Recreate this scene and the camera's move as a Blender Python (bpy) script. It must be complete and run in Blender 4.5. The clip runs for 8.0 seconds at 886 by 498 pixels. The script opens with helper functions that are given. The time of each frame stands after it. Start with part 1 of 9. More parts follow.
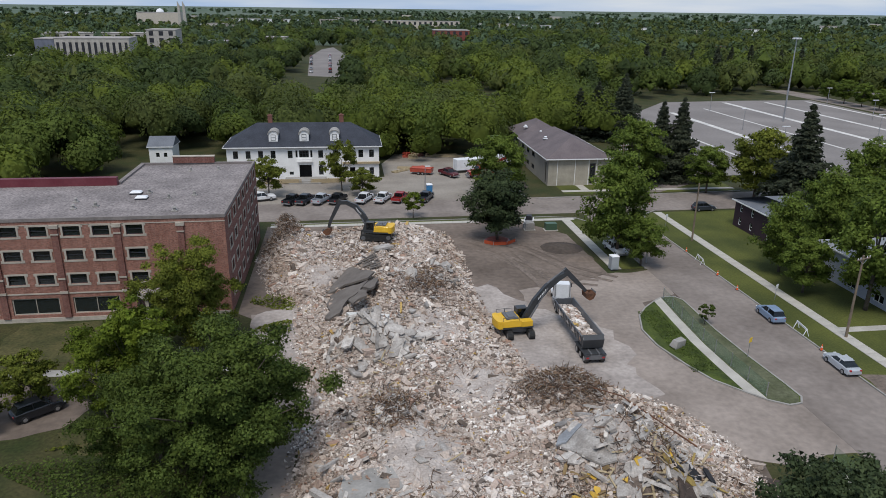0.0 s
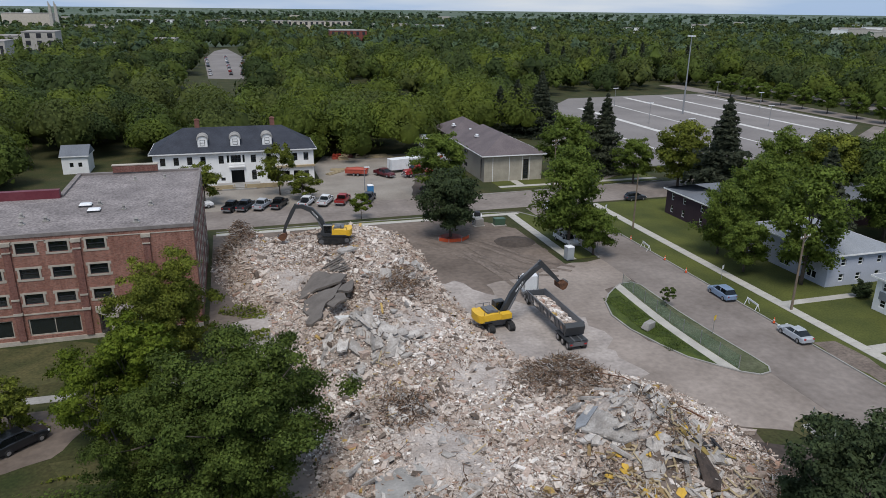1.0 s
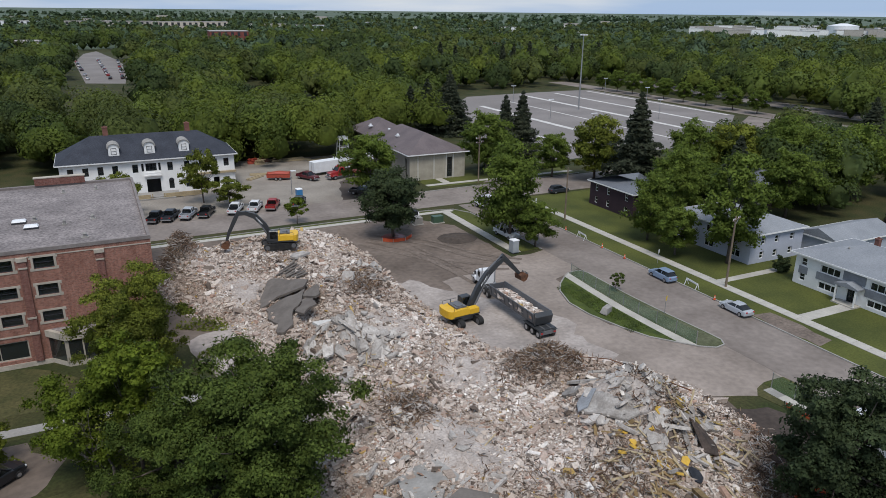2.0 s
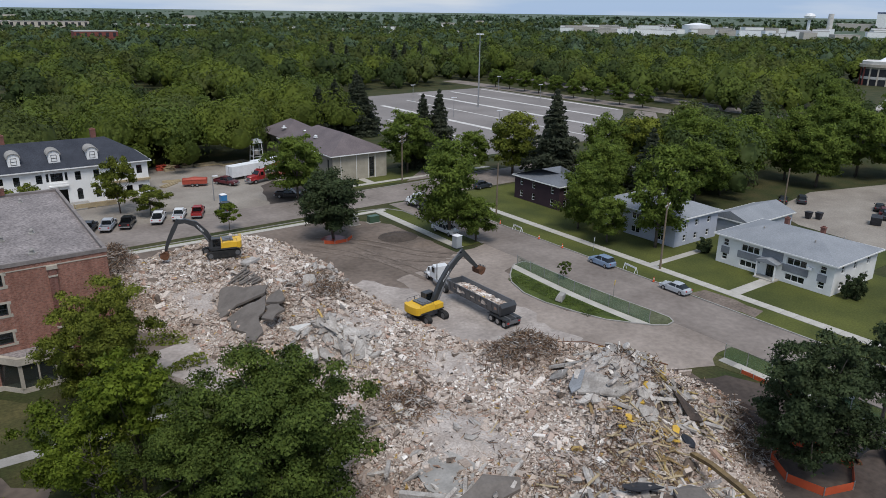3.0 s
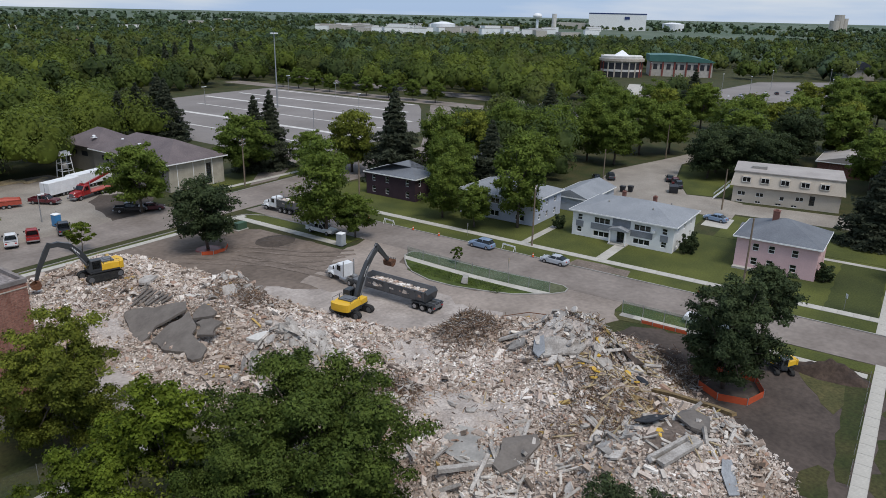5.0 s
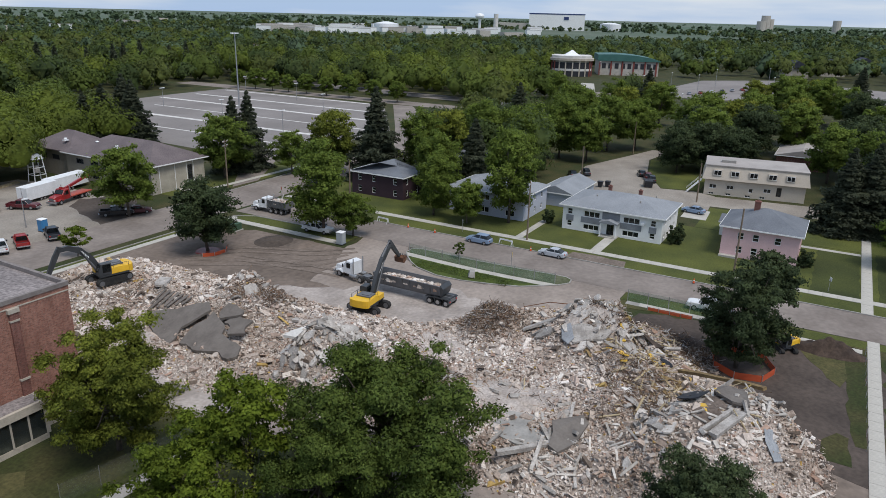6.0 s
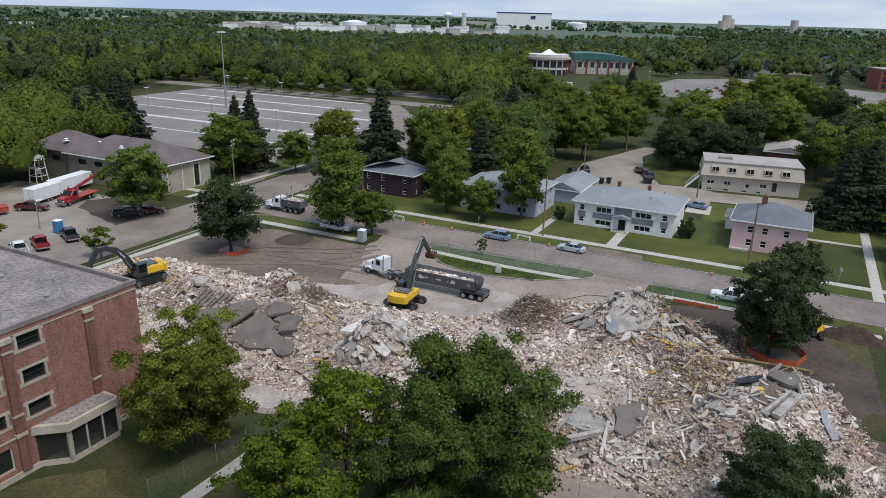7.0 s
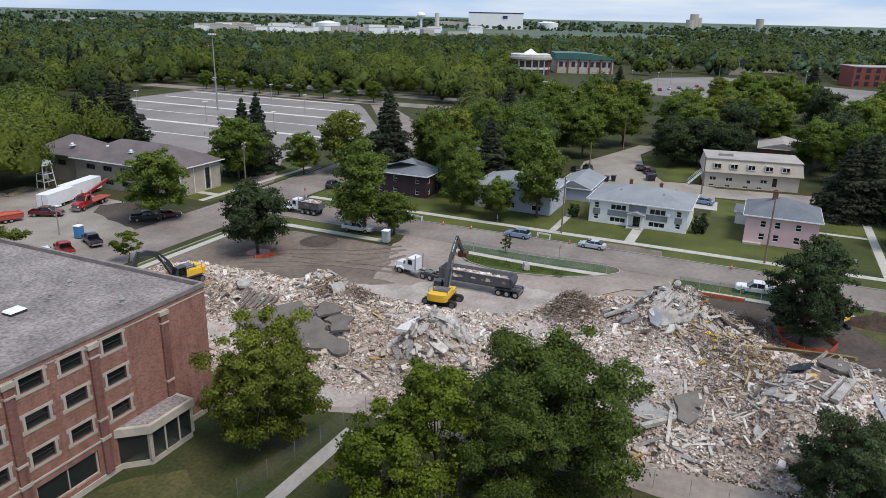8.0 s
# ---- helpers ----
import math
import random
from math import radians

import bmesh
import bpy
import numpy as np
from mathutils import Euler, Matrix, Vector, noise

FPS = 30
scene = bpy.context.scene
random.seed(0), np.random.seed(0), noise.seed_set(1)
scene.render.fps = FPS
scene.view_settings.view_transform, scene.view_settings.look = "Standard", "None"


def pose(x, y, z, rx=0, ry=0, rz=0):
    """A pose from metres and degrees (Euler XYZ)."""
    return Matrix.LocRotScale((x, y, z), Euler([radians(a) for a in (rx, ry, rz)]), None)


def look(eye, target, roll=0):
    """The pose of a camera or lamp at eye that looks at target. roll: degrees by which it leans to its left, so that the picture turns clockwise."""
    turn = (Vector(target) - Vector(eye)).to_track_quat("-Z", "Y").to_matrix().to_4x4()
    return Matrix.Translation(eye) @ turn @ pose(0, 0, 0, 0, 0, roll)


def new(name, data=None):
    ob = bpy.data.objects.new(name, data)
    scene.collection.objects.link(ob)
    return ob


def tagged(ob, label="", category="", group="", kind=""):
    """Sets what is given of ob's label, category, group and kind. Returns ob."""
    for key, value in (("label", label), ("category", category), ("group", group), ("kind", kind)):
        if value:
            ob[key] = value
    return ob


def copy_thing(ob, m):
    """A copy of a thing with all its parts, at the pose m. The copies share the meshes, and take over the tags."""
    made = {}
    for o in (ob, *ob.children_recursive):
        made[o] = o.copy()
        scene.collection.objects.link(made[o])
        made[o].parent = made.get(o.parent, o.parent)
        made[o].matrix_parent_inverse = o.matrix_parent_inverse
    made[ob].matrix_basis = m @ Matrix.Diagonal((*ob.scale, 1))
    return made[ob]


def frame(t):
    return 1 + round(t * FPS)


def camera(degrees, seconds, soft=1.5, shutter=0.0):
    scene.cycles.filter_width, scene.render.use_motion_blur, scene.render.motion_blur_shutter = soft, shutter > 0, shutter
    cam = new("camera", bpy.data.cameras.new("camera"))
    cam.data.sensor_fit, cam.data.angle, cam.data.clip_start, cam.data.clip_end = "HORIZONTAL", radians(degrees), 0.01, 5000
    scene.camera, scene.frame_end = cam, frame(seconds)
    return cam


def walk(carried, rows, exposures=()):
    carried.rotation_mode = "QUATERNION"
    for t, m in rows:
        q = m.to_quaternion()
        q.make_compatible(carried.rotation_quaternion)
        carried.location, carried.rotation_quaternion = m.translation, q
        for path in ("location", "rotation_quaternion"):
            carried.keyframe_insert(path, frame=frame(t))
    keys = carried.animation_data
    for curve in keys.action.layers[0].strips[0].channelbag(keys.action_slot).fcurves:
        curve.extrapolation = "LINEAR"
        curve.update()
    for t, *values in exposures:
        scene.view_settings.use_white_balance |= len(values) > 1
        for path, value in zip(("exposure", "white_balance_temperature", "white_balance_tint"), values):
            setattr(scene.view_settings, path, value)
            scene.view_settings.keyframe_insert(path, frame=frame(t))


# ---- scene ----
import itertools

cam = camera(64.48, 8.0, soft=0.55)
ROWS = [
    (0, -0.00, 0.00, 37.00, -7.60, -19.01, -0.70),
    (0.5, -4.77, 0.44, 36.99, -11.91, -18.97, -0.67),
    (1, -9.48, 1.12, 36.99, -16.38, -18.93, -0.62),
    (2.5, -23.14, 5.54, 36.98, -31.01, -18.80, -0.65),
    (3, -27.49, 7.57, 36.96, -35.88, -18.76, -0.75),
    (3.5, -31.68, 9.88, 36.97, -40.85, -18.70, -0.85),
    (4, -35.74, 12.50, 37.00, -45.83, -18.69, -0.91),
    (4.5, -39.69, 15.40, 37.04, -50.81, -18.64, -1.06),
    (5, -43.50, 18.45, 37.08, -55.55, -18.57, -1.19),
    (6.5, -53.45, 28.38, 36.98, -61.50, -18.48, -1.39),
    (7, -56.30, 31.89, 37.05, -63.04, -18.51, -1.50),
    (7.5, -58.98, 35.40, 37.12, -64.80, -18.47, -1.58),
    (8, -61.44, 38.88, 37.21, -65.41, -18.45, -1.27),
]
walk(cam, [(t, pose(x, y, z, 90 + pitch, roll, yaw)) for t, x, y, z, yaw, pitch, roll in ROWS],
     [(0.0, 0.0), (4.5, 0.0), (5.5, 0.05), (6.5, 0.12), (7.0, 0.15), (7.5, 0.21), (8.0, 0.28)])

# ---- world, sun and exposure ----
SUN_DIR = Vector((-0.18, -0.46, 0.92)).normalized()
world = bpy.data.worlds.new("sky")
scene.world = world
world.use_nodes = True
wn, wl = world.node_tree.nodes, world.node_tree.links
wn.clear()
w_out = wn.new("ShaderNodeOutputWorld")
w_bg = wn.new("ShaderNodeBackground")
w_sky = wn.new("ShaderNodeTexSky")
w_sky.sky_type = "NISHITA"
w_sky.sun_disc = False
w_sky.sun_elevation = math.asin(SUN_DIR.z)
w_sky.sun_rotation = math.atan2(SUN_DIR.x, SUN_DIR.y)
w_sky.air_density, w_sky.dust_density, w_sky.ozone_density = 1.0, 0.4, 2.0
w_tc = wn.new("ShaderNodeTexCoord")
w_map = wn.new("ShaderNodeMapping")
w_map.inputs["Scale"].default_value = (1.6, 1.6, 14.0)
w_noise = wn.new("ShaderNodeTexNoise")
w_noise.inputs["Scale"].default_value, w_noise.inputs["Detail"].default_value = 2.2, 7.0
w_ramp = wn.new("ShaderNodeValToRGB")
w_ramp.color_ramp.elements[0].position, w_ramp.color_ramp.elements[1].position = 0.42, 0.72
w_mix = wn.new("ShaderNodeMix")
w_mix.data_type = "RGBA"
w_mix.inputs["Factor"].default_value = 0.88
w_ramp.color_ramp.elements[0].color, w_ramp.color_ramp.elements[1].color = (4.0, 5.6, 8.3, 1), (7.5, 8.1, 9.0, 1)
wl.new(w_tc.outputs["Generated"], w_map.inputs["Vector"])
wl.new(w_map.outputs[0], w_noise.inputs["Vector"])
wl.new(w_noise.outputs["Fac"], w_ramp.inputs["Fac"])
wl.new(w_ramp.outputs["Color"], w_mix.inputs["B"])
wl.new(w_sky.outputs[0], w_mix.inputs["A"])
wl.new(w_mix.outputs["Result"], w_bg.inputs["Color"])
w_bg.inputs["Strength"].default_value = 0.09
wl.new(w_bg.outputs[0], w_out.inputs["Surface"])

sun = new("sun", bpy.data.lights.new("sun", "SUN"))
sun.data.energy, sun.data.angle, sun.data.color = 2.5, radians(24), (1.0, 0.965, 0.92)
sun.matrix_world = look(SUN_DIR * 200, (0, 0, 0))


# ---- materials ----
def material(name, base, alt=None, scale=0.6, fine=6.0, rough=0.85, bump=0.0, metal=0.0, island=0.0, each=0.0, fine_mix=0.25, spec=0.3, lo=0.35, hi=0.65, stretch=None):
    """Two-scale mottled surface: base to alt in broad patches, lighter and darker grain."""
    m = bpy.data.materials.new(name)
    m.use_nodes = True
    n, l = m.node_tree.nodes, m.node_tree.links
    b = n["Principled BSDF"]
    b.inputs["Roughness"].default_value, b.inputs["Metallic"].default_value = rough, metal
    b.inputs["Specular IOR Level"].default_value = spec
    tc = n.new("ShaderNodeTexCoord")
    vec = tc.outputs["Object"]
    if stretch:
        mp = n.new("ShaderNodeMapping")
        mp.inputs["Scale"].default_value = stretch
        l.new(vec, mp.inputs["Vector"])
        vec = mp.outputs[0]

    def grain(s, detail, a, c):
        t = n.new("ShaderNodeTexNoise")
        t.inputs["Scale"].default_value, t.inputs["Detail"].default_value = s, detail
        l.new(vec, t.inputs["Vector"])
        r = n.new("ShaderNodeMapRange")
        r.inputs["From Min"].default_value, r.inputs["From Max"].default_value = a, c
        l.new(t.outputs["Fac"], r.inputs["Value"])
        return r.outputs[0], t.outputs["Fac"]

    f1, _ = grain(scale, 4.0, lo, hi)
    f2, raw = grain(fine, 3.0, 0.25, 0.75)
    mx = n.new("ShaderNodeMix")
    mx.data_type = "RGBA"
    mx.inputs["A"].default_value = (*base, 1)
    mx.inputs["B"].default_value = (*(alt or [c * 0.8 for c in base]), 1)
    l.new(f1, mx.inputs["Factor"])
    col = mx.outputs["Result"]

    def scaled(colour, value, low, high):
        r = n.new("ShaderNodeMapRange")
        r.inputs["To Min"].default_value, r.inputs["To Max"].default_value = low, high
        l.new(value, r.inputs["Value"])
        x = n.new("ShaderNodeMix")
        x.data_type, x.blend_type = "RGBA", "MULTIPLY"
        x.inputs["Factor"].default_value = 1.0
        l.new(colour, x.inputs["A"])
        l.new(r.outputs[0], x.inputs["B"])
        return x.outputs["Result"]

    col = scaled(col, f2, 1 - fine_mix, 1 + fine_mix)
    if island:
        g = n.new("ShaderNodeNewGeometry")
        col = scaled(col, g.outputs["Random Per Island"], 1 - island, 1 + island)
    if each:
        o = n.new("ShaderNodeObjectInfo")
        col = scaled(col, o.outputs["Random"], 1 - each, 1 + each)
    l.new(col, b.inputs["Base Color"])
    if bump:
        bp = n.new("ShaderNodeBump")
        bp.inputs["Strength"].default_value, bp.inputs["Distance"].default_value = bump, 0.05
        l.new(raw, bp.inputs["Height"])
        l.new(bp.outputs[0], b.inputs["Normal"])
    return m


def palette(name, stops, rough=0.9, fine=5.0, fine_mix=0.25, patch=0.15, spec=0.2, tint=(1, 1, 1), broad=0.6):
    """A colour of its own for every loose piece, picked from stops by chance; broad patches on top."""
    m = material(name, stops[0][1], scale=broad, fine=fine, fine_mix=fine_mix, rough=rough, spec=spec)
    n, l = m.node_tree.nodes, m.node_tree.links
    g = n.new("ShaderNodeNewGeometry")
    r = n.new("ShaderNodeValToRGB")
    r.color_ramp.interpolation = "CONSTANT" if len(stops) > 3 else "LINEAR"
    while len(r.color_ramp.elements) < len(stops):
        r.color_ramp.elements.new(0.5)
    for e, (p, c) in zip(r.color_ramp.elements, stops):
        e.position, e.color = p, (*c, 1)
    l.new(g.outputs["Random Per Island"], r.inputs["Fac"])
    mixes = [x for x in n if x.bl_idname == "ShaderNodeMix" and x.blend_type == "MIX"]
    l.new(r.outputs[0], mixes[0].inputs["A"])
    dark = n.new("ShaderNodeMix")
    dark.data_type, dark.blend_type = "RGBA", "MULTIPLY"
    dark.inputs["Factor"].default_value = 1.0
    l.new(r.outputs[0], dark.inputs["A"])
    k = 1 - patch
    dark.inputs["B"].default_value = (k * tint[0], k * tint[1], k * tint[2], 1)
    l.new(dark.outputs["Result"], mixes[0].inputs["B"])
    return m


def leafy(name, dark, light, patch=0.12, clump=0.55, spread=0.6, pass_light=0.5):
    """Foliage that lets some light through: sprays of lighter and darker leaves, whole boughs shifted in hue."""
    mid = [0.5 * (a + b) for a, b in zip(dark, light)]
    near = [[m + spread * (c - m) for m, c in zip(mid, e)] for e in (dark, light)]
    m = palette(name, [(0.0, near[0]), (1.0, near[1])], rough=0.65, fine=clump, fine_mix=0.40, patch=0.28, spec=0.12, tint=(0.90, 0.96, 0.98), broad=patch)
    n, l = m.node_tree.nodes, m.node_tree.links
    b, out = n["Principled BSDF"], n["Material Output"]
    tr = n.new("ShaderNodeBsdfTranslucent")
    mx = n.new("ShaderNodeMixShader")
    mx.inputs[0].default_value = pass_light
    l.new(b.inputs["Base Color"].links[0].from_socket, tr.inputs["Color"])
    l.new(b.outputs[0], mx.inputs[1])
    l.new(tr.outputs[0], mx.inputs[2])
    l.new(mx.outputs[0], out.inputs["Surface"])
    return m


def glassy(name, tint, rough=0.03):
    m = bpy.data.materials.new(name)
    m.use_nodes = True
    b = m.node_tree.nodes["Principled BSDF"]
    b.inputs["Base Color"].default_value = (*tint, 1)
    b.inputs["Roughness"].default_value = rough
    b.inputs["Transmission Weight"].default_value = 0.85
    b.inputs["IOR"].default_value = 1.45
    return m


M = {}
M["grass"] = material("grass", (0.028, 0.037, 0.009), (0.056, 0.051, 0.018), 0.20, 3.0, 0.95, 0.3, fine_mix=0.38)
M["lawn"] = material("lawn", (0.092, 0.100, 0.021), (0.050, 0.060, 0.013), 0.12, 4.0, 0.95, 0.3, fine_mix=0.25)
# Lawn green darkened to hold the shade south of the pink house.
M["deep_lawn"] = material("deep_lawn", (0.052, 0.061, 0.014), (0.031, 0.039, 0.010), 0.12, 4.0, 0.95, 0.3, fine_mix=0.3)
M["dusty_turf"] = material("dusty_turf", (0.115, 0.118, 0.070), (0.075, 0.082, 0.040), 0.35, 3.0, 0.95, 0.3, fine_mix=0.3)
M["weeds"] = material("weeds", (0.070, 0.092, 0.016), (0.036, 0.052, 0.011), 0.5, 5.0, 0.95, 0.4, fine_mix=0.35)
M["dry_grass"] = material("dry_grass", (0.088, 0.078, 0.030), (0.048, 0.050, 0.017), 0.35, 3.0, 0.95, 0.3, fine_mix=0.35)
# Far ground; distance haze is mixed into this bluish green.
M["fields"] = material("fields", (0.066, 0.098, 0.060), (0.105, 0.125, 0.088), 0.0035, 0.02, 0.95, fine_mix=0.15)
M["dirt"] = material("dirt", (0.196, 0.154, 0.126), (0.108, 0.083, 0.066), 0.09, 1.2, 0.95, 0.5, fine_mix=0.22)
M["dark_dirt"] = material("dark_dirt", (0.058, 0.045, 0.037), (0.084, 0.066, 0.054), 0.15, 1.8, 0.95, 0.5, fine_mix=0.25)
M["rut"] = material("rut", (0.138, 0.108, 0.088), (0.190, 0.150, 0.123), 0.35, 2.5, 0.95, 0.5, fine_mix=0.3)
M["lane_dirt"] = material("lane_dirt", (0.092, 0.071, 0.059), (0.056, 0.043, 0.036), 0.16, 1.8, 0.95, 0.5, fine_mix=0.25)
M["dug_earth"] = material("dug_earth", (0.040, 0.027, 0.021), (0.070, 0.048, 0.036), 0.8, 3.0, 0.95, 0.7, fine_mix=0.35)
M["brown_dirt"] = material("brown_dirt", (0.185, 0.145, 0.120), (0.120, 0.092, 0.075), 0.6, 4.0, 0.95, 0.6, fine_mix=0.35)
M["blue_board"] = material("blue_board", (0.29, 0.30, 0.315), (0.23, 0.235, 0.245), 1.0, 6.0, 0.8, fine_mix=0.2)
M["asphalt"] = material("asphalt", (0.244, 0.206, 0.180), (0.170, 0.141, 0.122), 0.13, 1.3, 0.9, 0.1, fine_mix=0.16)
M["dust_road"] = material("dust_road", (0.308, 0.256, 0.219), (0.212, 0.174, 0.147), 0.13, 1.5, 0.95, 0.3, fine_mix=0.16)
M["pale_dust"] = material("pale_dust", (0.40, 0.348, 0.312), (0.27, 0.232, 0.206), 0.22, 2.0, 0.95, 0.3, fine_mix=0.2)
M["gravel"] = material("gravel", (0.30, 0.265, 0.225), (0.22, 0.19, 0.16), 0.15, 3.0, 0.95, 0.2, fine_mix=0.18)
M["lot_asphalt"] = material("lot_asphalt", (0.232, 0.208, 0.194), (0.184, 0.164, 0.152), 0.05, 1.2, 0.92, fine_mix=0.1)
M["concrete"] = material("concrete", (0.46, 0.43, 0.38), (0.36, 0.335, 0.295), 0.4, 6.0, 0.9, 0.1, fine_mix=0.1)
M["limestone_pale"] = material("limestone_pale", (0.62, 0.59, 0.55), (0.48, 0.46, 0.43), 0.3, 5.0, 0.9, fine_mix=0.12)
M["old_concrete"] = material("old_concrete", (0.33, 0.31, 0.285), (0.25, 0.235, 0.215), 0.5, 4.0, 0.92, 0.2, fine_mix=0.15)
def brickwork(name, one, two, mortar):
    """Courses of bricks of uneven colour, with weathered streaks over them."""
    m = material(name, one, two, 0.7, 3.0, 0.9, 0.2, fine_mix=0.16, stretch=(2.0, 2.0, 0.3))
    n, l = m.node_tree.nodes, m.node_tree.links
    tc = n.new("ShaderNodeTexCoord")
    cut, put = n.new("ShaderNodeSeparateXYZ"), n.new("ShaderNodeCombineXYZ")
    l.new(tc.outputs["Object"], cut.inputs[0])
    l.new(cut.outputs["X"], put.inputs["X"])
    l.new(cut.outputs["Z"], put.inputs["Y"])
    t = n.new("ShaderNodeTexBrick")
    t.inputs["Scale"].default_value, t.inputs["Brick Width"].default_value, t.inputs["Row Height"].default_value = 1.0, 0.24, 0.085
    t.inputs["Mortar Size"].default_value, t.inputs["Mortar Smooth"].default_value, t.inputs["Bias"].default_value = 0.006, 0.3, -0.1
    t.inputs["Color1"].default_value, t.inputs["Color2"].default_value, t.inputs["Mortar"].default_value = (*one, 1), (*[c * 0.62 for c in two], 1), (*mortar, 1)
    l.new(put.outputs[0], t.inputs["Vector"])
    broad = [x for x in n if x.bl_idname == "ShaderNodeMix" and x.blend_type == "MIX"][0]
    l.new(t.outputs["Color"], broad.inputs["A"])
    dim = n.new("ShaderNodeMix")
    dim.data_type, dim.blend_type = "RGBA", "MULTIPLY"
    dim.inputs["Factor"].default_value = 1.0
    dim.inputs["B"].default_value = (0.78, 0.74, 0.72, 1)
    l.new(t.outputs["Color"], dim.inputs["A"])
    l.new(dim.outputs["Result"], broad.inputs["B"])
    return m


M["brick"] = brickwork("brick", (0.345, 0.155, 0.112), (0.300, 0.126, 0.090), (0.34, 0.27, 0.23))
# Darker brick of pilasters; also holds the painted shade of side and rear walls.
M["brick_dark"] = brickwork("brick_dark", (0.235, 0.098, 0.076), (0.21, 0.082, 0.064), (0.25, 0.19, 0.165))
M["limestone"] = material("limestone", (0.46, 0.405, 0.335), (0.36, 0.315, 0.26), 0.8, 6.0, 0.85, 0.1, fine_mix=0.12)
M["coping"] = material("coping", (0.235, 0.205, 0.19), (0.175, 0.15, 0.14), 0.6, 5.0, 0.9, 0.1, fine_mix=0.15)
M["roof_gravel"] = material("roof_gravel", (0.255, 0.222, 0.212), (0.175, 0.152, 0.146), 0.25, 3.5, 0.95, 0.5, fine_mix=0.5)
M["maroon_tin"] = material("maroon_tin", (0.13, 0.025, 0.035), (0.16, 0.04, 0.05), 0.5, 3.0, 0.5, fine_mix=0.1)
M["white_paint"] = material("white_paint", (0.80, 0.79, 0.77), (0.72, 0.71, 0.69), 0.5, 4.0, 0.7, fine_mix=0.05)
M["white_metal"] = material("white_metal", (0.78, 0.78, 0.78), (0.68, 0.68, 0.68), 0.6, 4.0, 0.45, fine_mix=0.05)
M["trim_dark"] = material("trim_dark", (0.035, 0.035, 0.04), fine=3.0, rough=0.5)
M["slate_shingle"] = material("slate_shingle", (0.043, 0.047, 0.060), (0.030, 0.033, 0.043), 0.4, 5.0, 0.8, 0.3, fine_mix=0.3)
M["brown_shingle"] = material("brown_shingle", (0.150, 0.122, 0.122), (0.118, 0.096, 0.098), 0.3, 5.0, 0.9, 0.3, fine_mix=0.2)
M["grey_shingle"] = material("grey_shingle", (0.255, 0.265, 0.280), (0.215, 0.225, 0.24), 0.3, 5.0, 0.9, 0.3, fine_mix=0.15)
M["mid_shingle"] = material("mid_shingle", (0.155, 0.165, 0.182), (0.125, 0.132, 0.148), 0.3, 5.0, 0.9, 0.3, fine_mix=0.15)
M["taupe_siding"] = material("taupe_siding", (0.26, 0.235, 0.195), (0.225, 0.20, 0.168), 0.3, 3.0, 0.85, fine_mix=0.07)
M["cream_panel"] = material("cream_panel", (0.40, 0.36, 0.29), fine=3.0, rough=0.85, fine_mix=0.07)
M["pink_stucco"] = material("pink_stucco", (0.68, 0.46, 0.46), (0.62, 0.41, 0.41), 0.4, 4.0, 0.9, fine_mix=0.06)
M["grey_siding"] = material("grey_siding", (0.44, 0.46, 0.53), (0.40, 0.42, 0.485), 0.4, 4.0, 0.85, fine_mix=0.06)
M["grey_panel"] = material("grey_panel", (0.24, 0.25, 0.27), fine=4.0, rough=0.8, fine_mix=0.1)
M["plum_siding"] = material("plum_siding", (0.052, 0.030, 0.038), (0.040, 0.024, 0.03), 0.5, 4.0, 0.85, fine_mix=0.1)
M["beige_siding"] = material("beige_siding", (0.55, 0.48, 0.40), (0.49, 0.43, 0.36), 0.4, 4.0, 0.85, fine_mix=0.06)
M["membrane"] = material("membrane", (0.38, 0.345, 0.32), (0.31, 0.28, 0.26), 0.2, 3.0, 0.9, fine_mix=0.08)
M["glass"] = glassy("glass", (0.10, 0.12, 0.12))
# Near-black colour that stands in for the darkness of unlit rooms.
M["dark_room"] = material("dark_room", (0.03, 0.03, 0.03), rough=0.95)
M["chimney_brick"] = material("chimney_brick", (0.20, 0.09, 0.07), (0.15, 0.07, 0.055), 1.0, 8.0, 0.9, fine_mix=0.2)
M["dead_bark"] = material("dead_bark", (0.20, 0.172, 0.150), (0.13, 0.110, 0.094), 2.0, 8.0, 0.95, 0.4, fine_mix=0.25)
M["bark"] = material("bark", (0.13, 0.105, 0.085), (0.075, 0.06, 0.048), 2.0, 8.0, 0.95, 0.5, fine_mix=0.3)
M["leaf_a"] = leafy("leaf_a", (0.048, 0.076, 0.016), (0.152, 0.196, 0.040), spread=0.55, pass_light=0.3)
M["leaf_street"] = leafy("leaf_street", (0.082, 0.122, 0.022), (0.228, 0.292, 0.055), spread=0.45, pass_light=0.42)
M["leaf_b"] = leafy("leaf_b", (0.082, 0.102, 0.016), (0.255, 0.275, 0.042), spread=0.6, pass_light=0.3)
M["leaf_c"] = leafy("leaf_c", (0.034, 0.050, 0.022), (0.092, 0.120, 0.050), spread=0.6, pass_light=0.3)
M["leaf_lime"] = leafy("leaf_lime", (0.082, 0.120, 0.013), (0.218, 0.270, 0.033), spread=0.55, pass_light=0.4)
M["needle"] = leafy("needle", (0.058, 0.068, 0.042), (0.132, 0.146, 0.090), spread=0.8)
M["wood_near"] = leafy("wood_near", (0.074, 0.102, 0.020), (0.142, 0.180, 0.037), 0.035, 0.13, 0.14, 0.34)
